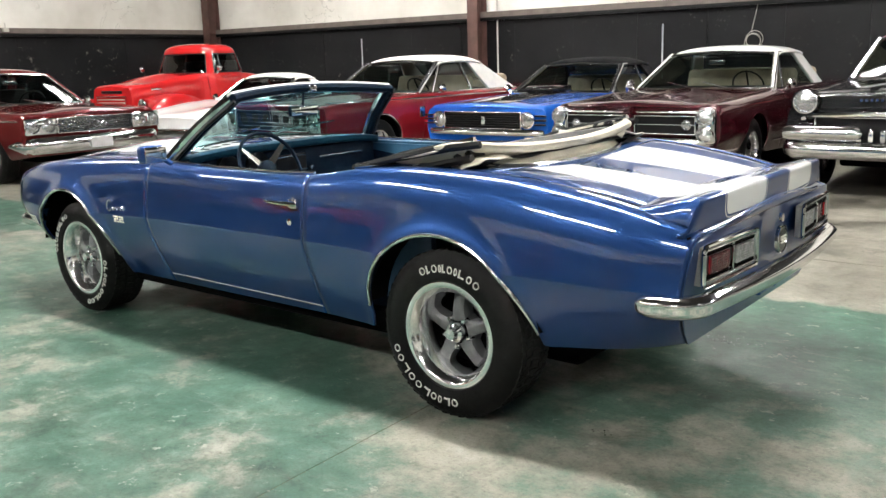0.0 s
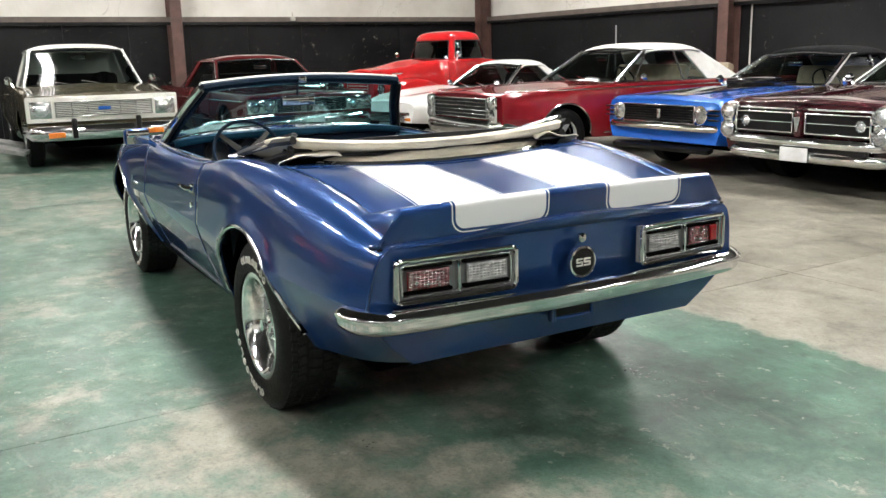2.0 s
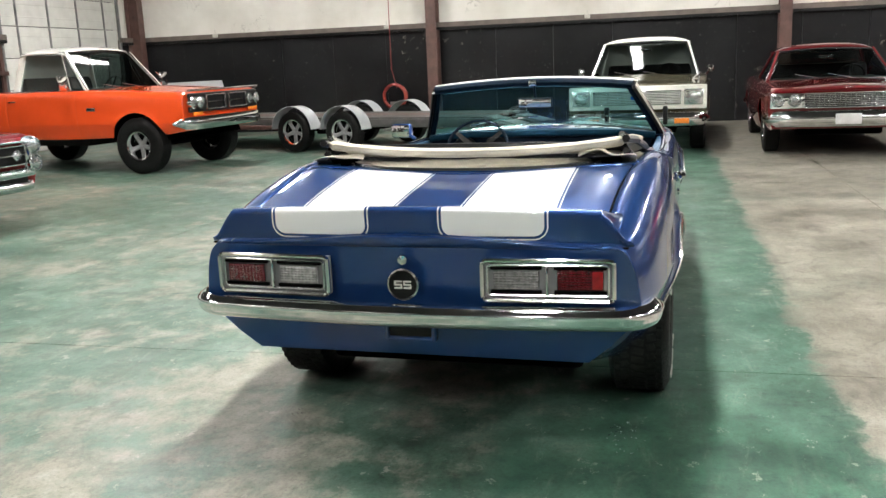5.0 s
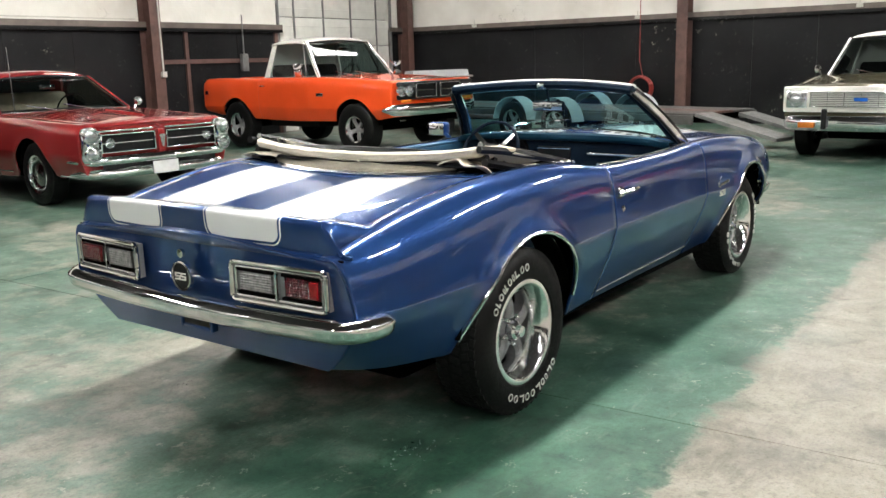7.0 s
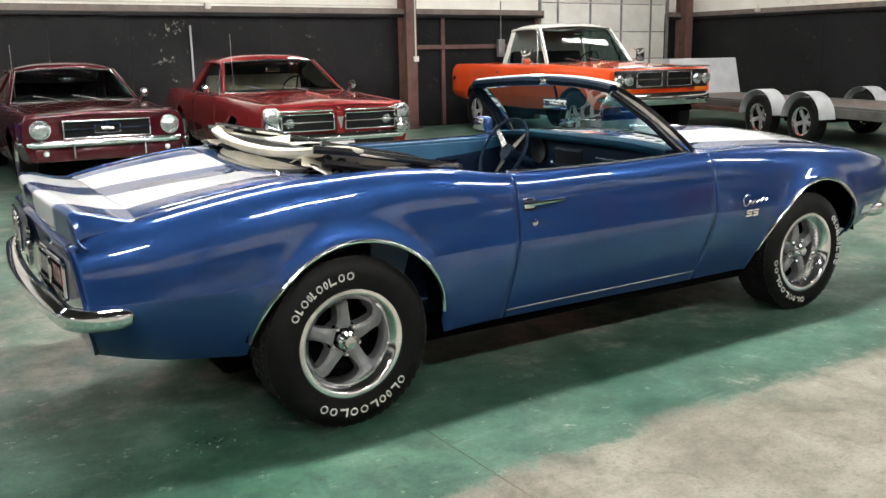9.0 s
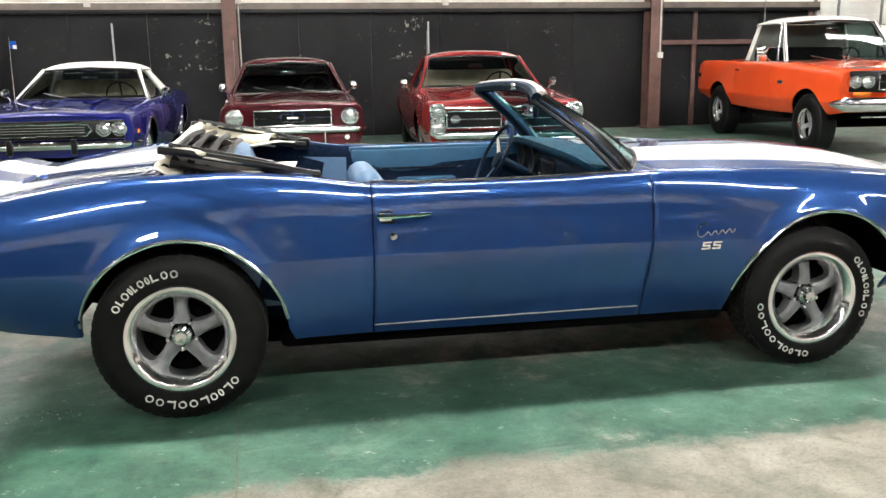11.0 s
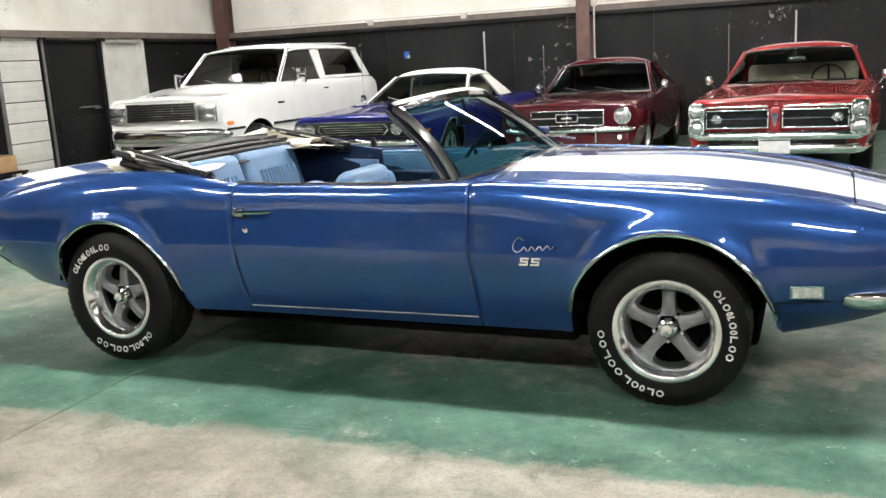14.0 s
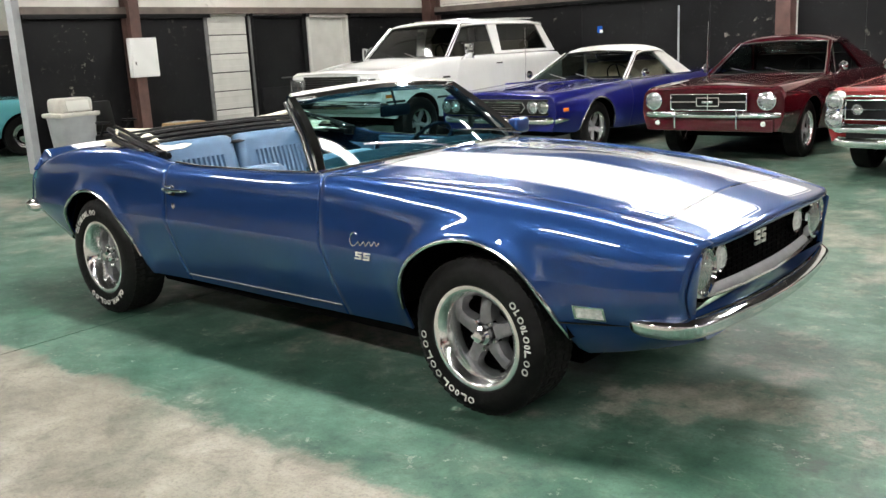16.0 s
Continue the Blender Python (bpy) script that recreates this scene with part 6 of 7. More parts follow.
def red_convertible_white_top():
    c = hull(3.02, 0.95, 1.45, 1.98, 0.90, 0.95, 0.95, 0.62, -1.42, [(-0.55, "door"), (0.66, "front_fender")], R=0.335, ra=0.40, n=4.0, fat=0.10)
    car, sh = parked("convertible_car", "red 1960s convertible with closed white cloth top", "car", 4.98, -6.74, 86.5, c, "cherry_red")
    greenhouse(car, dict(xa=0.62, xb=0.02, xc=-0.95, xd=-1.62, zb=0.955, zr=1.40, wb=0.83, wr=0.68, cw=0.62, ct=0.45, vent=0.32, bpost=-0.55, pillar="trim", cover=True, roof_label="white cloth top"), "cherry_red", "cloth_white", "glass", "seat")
    xf = c["xf"]
    bar_grille(car, xf + 0.02, 0.58, 0.82, -0.68, 0.68, 4, bar_mat="chrome")
    for s in (1, -1):
        part("lamp_panel", box(xf + 0.015, s * 0.79, 0.69, 0.06, 0.20, 0.32, 0.03), "chrome", car)
        for z in (0.77, 0.62):
            lamp_round(car, xf + 0.045, s * 0.79, z, 0.068)
        part("fender_badge", box(0.72, s * (side_y(c, 0.72, 0.72) + 0.005), 0.72, 0.10, 0.008, 0.14, 0.004), "trim", car)
    bar_bumper(car, "front_bumper", xf + 0.06, 0.46, 0.99, 0.20, 0.05, 0.28)
    arch_trims(car, c)
    side_lines(car, c, (0.90, 0.34))
    wheels(car, c, 0.335, 0.21, 0.195, "spoke")
    side_mirror(car, 0.30, 0.93, 0.99)
    bar_bumper(car, "rear_bumper", c["xr"] - 0.06, 0.50, 0.98, 0.18, 0.05, 0.25, -1)


def sky_blue_coupe():
    c = hull(2.74, 0.98, 1.05, 1.82, 0.86, 0.90, 0.90, 0.55, -1.10, [(-0.55, "door"), (0.58, "front_fender")], R=0.33, ra=0.375, n=3.0)
    car, sh = parked("convertible_car", "bright blue 1970s convertible with black hood stripe and black top", "car", 2.54, -7.62, 88.5, c, "sky_blue", {"hood": "sky_blue"})
    greenhouse(car, dict(xa=0.55, xb=-0.05, xc=-0.80, xd=-1.30, zb=0.905, zr=1.30, wb=0.75, wr=0.60, cw=0.40, ct=0.5, bpost=-0.45, pillar="trim", cover=True, roof_label="black cloth top"), "sky_blue", "cloth_black", "glass", "seat")
    xf = c["xf"]
    zc = c["zc"]
    part("hood_stripe", grid(lambda u, v: (0.70 + (xf - 0.80) * u, -0.30 + 0.6 * v, zc(0.70 + (xf - 0.80) * u) - 0.02 * (2 * v - 1) ** 2 * 0.5 + 0.006), 20, 8), "gloss_black", car, "black hood stripe", thick=0.003)
    part("hood_scoop", box(0.85, 0, 0.975, 0.50, 0.42, 0.09, 0.03), "gloss_black", car, "black hood scoop")
    bar_grille(car, xf + 0.01, 0.58, 0.77, -0.55, 0.55, 6, bar_mat="black")
    part("grille_badge", box(xf + 0.04, 0.03, 0.675, 0.012, 0.055, 0.10, 0.006), "trim", car)
    for s in (1, -1):
        lamp_round(car, xf + 0.02, s * 0.63, 0.68, 0.085)
        for k in range(3):
            part("side_vent", box(xf + 0.012, s * 0.80, 0.63 + 0.05 * k, 0.04, 0.13, 0.018), "black", car)
        side_mirror(car, 0.42, s * 0.86, 0.95)
    bar_bumper(car, "front_bumper", xf + 0.05, 0.535, 0.90, 0.085, 0.045, 0.26)
    part("chin_spoiler", box(xf - 0.02, 0, 0.30, 0.10, 1.50, 0.06, 0.02, 2, (0, 20, 0)), "black", car)
    wheels(car, c, 0.33, 0.22, 0.195, "spoke")


def maroon_hardtop():
    c = hull(3.07, 0.98, 1.35, 2.02, 0.89, 0.95, 0.95, 0.55, -1.35, [(-0.62, "door"), (0.62, "front_fender")], R=0.34, ra=0.40, n=3.4, nose=0.93)
    car, sh = parked("hardtop_car", "maroon 1960s hardtop with white roof and split grille", "car", 0.61, -7.64, 89.0, c, "maroon")
    greenhouse(car, dict(xa=0.55, xb=-0.08, xc=-1.05, xd=-1.50, zb=0.955, zr=1.40, wb=0.84, wr=0.67, cw=0.36, ct=0.85, vent=0.22, pillar="off_white", cover=True, roof_label="white painted roof"), "maroon", "white_paint", "glass", "seat")
    split_face(car, c, "maroon", 0.82, 0.06)
    wheels(car, c, 0.34, 0.22, 0.20)
    side_lines(car, c, (0.40,))


def split_face(car, c, body, ly, lift=0.0, plate="plate"):
    """Split grille, stacked lamps and a deep chrome bumper."""
    xf = c["xf"]
    for s in (1, -1):
        y0, y1 = (0.07, ly - 0.10) if s > 0 else (-(ly - 0.10), -0.07)
        g = bar_grille(car, xf + 0.03, 0.585, 0.765, y0, y1, 1, back="black", bar_mat="chrome")
        lamp_round(car, xf + 0.03, s * (ly - 0.20), 0.675, 0.045, "parking_lamp")
        pod = part("lamp_pod", box(xf + 0.0, s * ly, 0.665, 0.12, 0.19, 0.37, 0.07, 3), "chrome", car)
        for z in (0.755, 0.585):
            lamp_round(car, xf + 0.062, s * ly, z, 0.072)
        side_mirror(car, 0.45, s * 0.93, 0.99)
    part("nose_peak", join(box(xf + 0.03, 0, 0.665, 0.10, 0.10, 0.26, 0.04), tube([(xf + 0.06, 0, 0.80), (xf - 0.3, 0, c["zc"](xf - 0.3) + 0.006), (xf - 1.0, 0, c["zc"](xf - 1.0) + 0.004)], 0.018, 6)), body, car)
    part("nose_badge", slab(((xf + 0.085, 0.035, 0.73), (xf + 0.085, -0.035, 0.73), (xf + 0.085, -0.008, 0.60), (xf + 0.085, 0.008, 0.60)), 0.008), "trim", car)
    part("hood_lip", join(box(xf + 0.01, 0.40, 0.80, 0.05, 0.66, 0.022, 0.008), box(xf + 0.01, -0.40, 0.80, 0.05, 0.66, 0.022, 0.008)), "trim", car)
    bar_bumper(car, "front_bumper", xf + 0.06, 0.50, ly + 0.12, 0.10, 0.05, 0.26)
    bar_bumper(car, "lower_bumper", xf + 0.04, 0.37, ly + 0.10, 0.11, 0.05, 0.24)
    part("bumper_gap", box(xf + 0.03, 0, 0.44, 0.05, ly * 1.7, 0.06), "black", car)
    licence(car, xf + 0.10, 0.39, plate)


def black_fifties():
    c = hull(2.92, 0.85, 1.20, 1.90, 1.00, 1.05, 1.02, 0.50, -1.25, [(-0.60, "door"), (0.62, "front_fender")], R=0.345, ra=0.38, n=2.4, fat=0.20, nose=0.93, flare_=0.01)
    car, sh = parked("hardtop_car", "black 1950s hardtop with rose roof and heavy chrome", "car", -1.85, -7.55, 87.5, c, "gloss_black")
    greenhouse(car, dict(xa=0.50, xb=0.10, xc=-0.85, xd=-1.40, zb=1.055, zr=1.52, wb=0.78, wr=0.62, cw=0.34, vent=0.20, pillar="trim", cover=True, roof_label="rose painted roof"), "gloss_black", "rose", "glass", "seat")
    xf = c["xf"]
    for s in (1, -1):
        lamp_round(car, xf + 0.02, s * 0.70, 0.90, 0.095)
        part("lamp_hood", moved(lathe([(-0.30, 0.06), (-0.10, 0.12), (0.03, 0.128), (0.0, 0.11)], 24, "x"), pose(xf, s * 0.70, 0.90)), "gloss_black", car)
        part("bumper_pod", moved(lathe([(-0.36, 0.0), (-0.34, 0.05), (-0.28, 0.07), (0.28, 0.07), (0.34, 0.05), (0.36, 0.0)], 20), pose(xf + 0.10, s * 0.52, 0.62)), "chrome", car, "chrome bullet bumper pod")
        part("hood_strip", box(xf - 0.25, s * 0.16, c["zc"](xf - 0.25) + 0.012, 0.90, 0.07, 0.012, 0.004), "steel", car)
    bar_grille(car, xf + 0.01, 0.50, 0.76, -0.60, 0.60, 0)
    for k in range(7):
        part("grille_tooth", box(xf + 0.06, -0.30 + 0.10 * k, 0.60, 0.05, 0.05, 0.12, 0.018), "chrome", car)
    part("nose_bar", tube([(xf - 0.10, -0.80, 0.72), (xf + 0.06, -0.60, 0.78), (xf + 0.10, 0, 0.80), (xf + 0.06, 0.60, 0.78), (xf - 0.10, 0.80, 0.72)], 0.026, 8), "chrome", car)
    bar_bumper(car, "front_bumper", xf + 0.08, 0.46, 0.94, 0.16, 0.06, 0.26)
    for k in range(11):
        part("hood_letter", box(xf - 0.02, -0.22 + 0.044 * k, 0.915, 0.02, 0.022, 0.022), "trim", car)
    wheels(car, c, 0.345, 0.20, 0.195)


def red_hardtop():
    c = hull(2.92, 0.97, 1.25, 1.90, 0.89, 0.94, 0.94, 0.52, -1.25, [(-0.60, "door"), (0.58, "front_fender")], R=0.335, ra=0.39, n=3.4, nose=0.93)
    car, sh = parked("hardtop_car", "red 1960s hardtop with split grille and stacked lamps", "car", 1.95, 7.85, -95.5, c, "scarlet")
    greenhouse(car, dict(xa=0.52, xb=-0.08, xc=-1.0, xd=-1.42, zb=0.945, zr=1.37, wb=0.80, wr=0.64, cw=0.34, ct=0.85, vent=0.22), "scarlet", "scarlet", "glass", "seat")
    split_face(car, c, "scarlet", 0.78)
    wheels(car, c, 0.335, 0.22, 0.20)
    side_lines(car, c, (0.34,))
    antenna(car, 0.75, -0.72, 0.93, 0.75)


def dark_red_fastback():
    c = hull(2.74, 0.84, 1.05, 1.74, 0.87, 0.90, 0.88, 0.52, -1.45, [(-0.55, "door"), (0.58, "front_fender")], R=0.325, ra=0.37, n=3.0)
    car, sh = parked("fastback_car", "dark red 1960s fastback coupe with chrome grille", "car", -0.56, 8.45, -91.5, c, "dark_red")
    greenhouse(car, dict(xa=0.52, xb=-0.06, xc=-0.72, xd=-1.75, zb=0.905, zr=1.31, wb=0.74, wr=0.59, cw=0.85, ct=0.30, vent=0.22), "dark_red", "dark_red", "glass", "seat_dark")
    xf = c["xf"]
    bar_grille(car, xf + 0.02, 0.60, 0.775, -0.44, 0.44, 0)
    part("grille_corral", join(box(xf + 0.035, 0, 0.735, 0.02, 0.26, 0.010), box(xf + 0.035, 0, 0.645, 0.02, 0.26, 0.010), box(xf + 0.035, 0.13, 0.69, 0.02, 0.010, 0.09), box(xf + 0.035, -0.13, 0.69, 0.02, 0.010, 0.09)), "chrome", car)
    part("grille_badge", box(xf + 0.05, 0, 0.69, 0.014, 0.13, 0.035, 0.006), "chrome", car)
    part("grille_bar", join(box(xf + 0.035, 0.28, 0.69, 0.016, 0.30, 0.010), box(xf + 0.035, -0.28, 0.69, 0.016, 0.30, 0.010), box(xf + 0.035, 0, 0.69, 0.016, 0.010, 0.17)), "chrome", car)
    for s in (1, -1):
        lamp_round(car, xf + 0.02, s * 0.66, 0.70, 0.088)
        part("fog_lamp", moved(lathe([(0, 0.028), (0.02, 0.02), (0.022, 0)], 16, "x"), pose(xf + 0.015, s * 0.62, 0.45)), "white_lens", car)
        part("bumper_guard", box(xf + 0.10, s * 0.36, 0.50, 0.03, 0.018, 0.20, 0.006), "chrome", car)
        side_mirror(car, 0.36, s * 0.80, 0.96)
    bar_bumper(car, "front_bumper", xf + 0.05, 0.545, 0.86, 0.075, 0.045, 0.20)
    part("front_pan", box(xf - 0.02, 0, 0.43, 0.06, 1.46, 0.14, 0.02), "dark_red", car)
    wheels(car, c, 0.325, 0.20, 0.195, "spoke")
    antenna(car, 0.75, -0.68, 0.88, 0.70)


def violet_coupe():
    c = hull(2.79, 0.95, 1.10, 1.92, 0.84, 0.89, 0.90, 0.50, -1.20, [(-0.62, "door"), (0.58, "front_fender")], R=0.335, ra=0.385, n=2.8, fat=0.16)
    car, sh = parked("coupe_car", "violet blue 1970s coupe with white vinyl roof", "car", -3.09, 8.12, -93.5, c, "violet")
    greenhouse(car, dict(xa=0.50, xb=-0.10, xc=-0.85, xd=-1.40, zb=0.895, zr=1.28, wb=0.78, wr=0.60, cw=0.52, ct=0.5, pillar="white_paint", cover=True, roof_label="white vinyl roof"), "violet", "cloth_white", "glass", "seat")
    xf = c["xf"]
    part("grille_recess", box(xf + 0.008, 0, 0.66, 0.04, 1.66, 0.20, 0.03), "black", car)
    for s in (1, -1):
        for y in (0.62, 0.78):
            lamp_round(car, xf + 0.035, s * y, 0.665, 0.068)
        part("grille_loop", tube([(xf + 0.035, s * 0.06, 0.73), (xf + 0.035, s * 0.46, 0.72), (xf + 0.035, s * 0.50, 0.66), (xf + 0.035, s * 0.44, 0.60), (xf + 0.035, s * 0.06, 0.60)], 0.012, 6), "chrome", car)
        part("bumper_guard", box(xf + 0.10, s * 0.32, 0.49, 0.05, 0.06, 0.17, 0.02), "black", car)
        part("side_lamp", box(xf - 0.22, s * (side_y(c, xf - 0.22, 0.62) + 0.004), 0.62, 0.10, 0.012, 0.045, 0.004), "amber", car)
        side_mirror(car, 0.30, s * 0.90, 0.95)
        part("hood_groove", box(1.2, s * 0.35, c["zc"](1.2) - 0.006, 0.9, 0.05, 0.02, 0.008), "violet", car)
    for k in range(5):
        part("grille_bar", box(xf + 0.032, 0, 0.605 + 0.028 * k, 0.012, 0.86, 0.006), "trim", car)
    bar_bumper(car, "front_bumper", xf + 0.05, 0.50, 0.95, 0.095, 0.045, 0.24)
    arch_trims(car, c)
    wheels(car, c, 0.335, 0.23, 0.195, "spoke")
    antenna(car, 0.70, -0.74, 0.87, 0.78)


def white_wagon():
    c = hull(2.70, 0.80, 1.00, 2.00, 1.17, 1.28, 1.27, 0.62, -2.05, [(-0.62, "door"), (0.52, "front_fender")], R=0.375, ra=0.44, zb=0.42, n=4.2, fat=0.10, zm=0.75)
    c["under"] = 0.45
    car, sh = parked("utility_vehicle", "white 1980s two-door utility vehicle with roof rails", "car", -5.93, 7.86, -93.0, c, "white_paint")
    greenhouse(car, dict(xa=0.62, xb=0.14, xc=-1.95, xd=-2.20, zb=1.285, zr=1.80, wb=0.88, wr=0.76, cw=0.18, ct=0.8, vent=0.0, bpost=None), "white_paint", "white_paint", "glass_dark", "seat")
    for f in (lambda m: m, mirrored):
        a = (-0.55, 0.883, 1.285), (-0.72, 0.883, 1.285), (-0.72, 0.765, 1.755), (-0.50, 0.765, 1.755)
        part("rear_pillar", f(slab(a, 0.04)), "white_paint", car)
        b = (-0.72, 0.884, 1.285), (-2.05, 0.884, 1.285), (-2.05, 0.876, 1.335), (-0.72, 0.876, 1.335)
        part("window_surround", f(slab(b, 0.03)), "white_paint", car)
    xf = c["xf"]
    gr = bar_grille(car, xf + 0.02, 0.86, 1.09, -0.58, 0.58, 6, vertical=2)
    for s in (1, -1):
        part("lamp_panel", box(xf + 0.012, s * 0.76, 0.945, 0.05, 0.30, 0.23, 0.02), "trim", car)
        for z in (0.995, 0.885):
            part("headlight", box(xf + 0.042, s * 0.76, z, 0.02, 0.22, 0.085, 0.012), "lamp", car, "rectangular headlight")
        part("side_lamp", box(xf - 0.18, s * (side_y(c, xf - 0.18, 0.80) + 0.004), 0.80, 0.14, 0.012, 0.05, 0.004), "amber", car)
        side_mirror(car, 0.40, s * 0.98, 1.36, True)
        part("fender_badge", box(0.78, s * (side_y(c, 0.78, 1.0) + 0.004), 1.0, 0.16, 0.008, 0.03, 0.003), "black", car)
        part("roof_rail", tube([(-0.2, s * 0.62, 1.84), (-1.9, s * 0.62, 1.84)], 0.014, 6), "trim", car)
    for k in range(4):
        part("roof_bar", tube([(-0.3 - 0.5 * k, -0.62, 1.85), (-0.3 - 0.5 * k, 0.62, 1.85)], 0.012, 6), "trim", car)
    side_lines(car, c, (0.72,), "black", 0.018)
    bar_bumper(car, "front_bumper", xf + 0.09, 0.66, 1.0, 0.18, 0.04, 0.2)
    wheels(car, c, 0.375, 0.26, 0.20, "spoke", 0.06)
    part("axle", tube([(1.35, -0.8, 0.38), (1.35, 0.8, 0.38)], 0.06, 8), "under", car)


def white_sports_car():
    c = hull(2.49, 1.10, 1.00, 1.76, 0.72, 0.80, 0.82, 0.40, -1.10, [(-0.55, "door"), (0.50, "front_fender")], R=0.33, ra=0.38, n=2.2, fat=0.22, nose=0.72, tail=0.85, fender=0.07, flare_=0.02)
    car, sh = parked("sports_car", "white 1960s sports coupe with pointed nose", "car", 8.0, -6.81, 100.0, c, "white_paint")
    greenhouse(car, dict(xa=0.42, xb=-0.12, xc=-0.70, xd=-1.25, zb=0.815, zr=1.20, wb=0.68, wr=0.52, cw=0.34, ct=0.5, pillar="trim"), "white_paint", "white_paint", "glass_dark", "seat_dark")
    xf = c["xf"]
    bar_bumper(car, "front_bumper", xf + 0.02, 0.50, 0.62, 0.06, 0.03, 0.25)
    bar_grille(car, xf + 0.005, 0.38, 0.46, -0.45, 0.45, 3)
    for s in (1, -1):
        part("turn_signal", box(xf - 0.02, s * 0.50, 0.42, 0.03, 0.12, 0.05, 0.006), "amber", car)
        side_mirror(car, 0.25, s * 0.78, 0.87)
    wheels(car, c, 0.33, 0.20, 0.195)


def round_cab(car, paint_name, cx=-0.16, half=0.62, wide=0.80, z0=1.20, z1=1.66, zr=1.80):
    """A rounded one-piece cab: walls that lean in, a domed roof, and real openings for its panes."""
    n_turn, walls, dome = 80, 10, 8

    def at(i, k):
        a = 2 * math.pi * i / n_turn
        if k <= walls:
            q = k / walls
            lx, ly, z, mid = half - 0.13 * q ** 1.3, wide - 0.15 * q ** 1.2, z0 + (z1 - z0) * q, cx - 0.03 * q
        else:
            q = (k - walls) / dome * math.pi / 2
            g = max(0.0, math.cos(q)) ** 0.62
            lx, ly, z, mid = (half - 0.13) * g, (wide - 0.15) * g, z1 + (zr - z1) * math.sin(q), cx - 0.03
        cc, ss = math.cos(a), math.sin(a)
        return Vector((mid + lx * math.copysign(abs(cc) ** 0.62, cc), ly * math.copysign(abs(ss) ** 0.62, ss), z))

    def opening(i, k):
        deg = (360.0 * (i + 0.5) / n_turn) % 360
        if not 2 <= k < 9:
            return None
        if deg < 41 or deg > 319:
            return "windshield"
        for name, lo, hi in (("side_window", 58, 118), ("rear_window", 152, 208), ("side_window_far", 242, 302)):
            if lo < deg < hi:
                return name
        return None
    verts = [at(i, k) for i in range(n_turn) for k in range(walls + dome + 1)]
    w = walls + dome + 1
    groups = {}
    for i in range(n_turn):
        j = (i + 1) % n_turn
        for k in range(w - 1):
            groups.setdefault(opening(i, k), []).append((i * w + k, j * w + k, j * w + k + 1, i * w + k + 1))
    cab = part("cab", (verts, groups[None]), paint_name, car, "rounded red cab shell", thick=0.03, smooth=50)
    for name, faces in groups.items():
        if name is None:
            continue
        used = sorted({v for f in faces for v in f})
        idx = {v: q for q, v in enumerate(used)}
        o = part(name.replace("_far", ""), ([verts[v].lerp(Vector((cx, 0, verts[v].z)), 0.02) for v in used], [tuple(idx[v] for v in f) for f in faces]), "glass_dark", cab)
        o.visible_shadow = False
        cols = sorted({v // w for v in used}, key=lambda q: (q + n_turn // 2) % n_turn if name == "windshield" else q)
        ring_pts = [verts[q * w + 2] for q in cols] + [verts[cols[-1] * w + k] for k in range(3, 9)] + [verts[q * w + 9] for q in reversed(cols)] + [verts[cols[0] * w + k] for k in range(8, 2, -1)]
        part("window_seal", tube(ring_pts, 0.012, 6, True), "black", cab)
        if name.startswith("side"):
            q = cols[int(len(cols) * (0.28 if name == "side_window" else 0.72))]
            part("vent_post", tube([verts[q * w + 2], verts[q * w + 9]], 0.012, 6), "black", cab)
    part("seat", join(box(cx - 0.05, 0, 1.02, 0.5, 1.3, 0.2, 0.06), box(cx - 0.36, 0, 1.25, 0.14, 1.3, 0.5, 0.05)), "seat_dark", car)
    part("steering_wheel", moved(tube([(0.19 * math.cos(2 * math.pi * k / 20), 0.19 * math.sin(2 * math.pi * k / 20), 0) for k in range(20)], 0.011, 6, True), pose(cx + 0.25, 0.34, 1.32, 0, -55, 0)), "seat_dark", car)


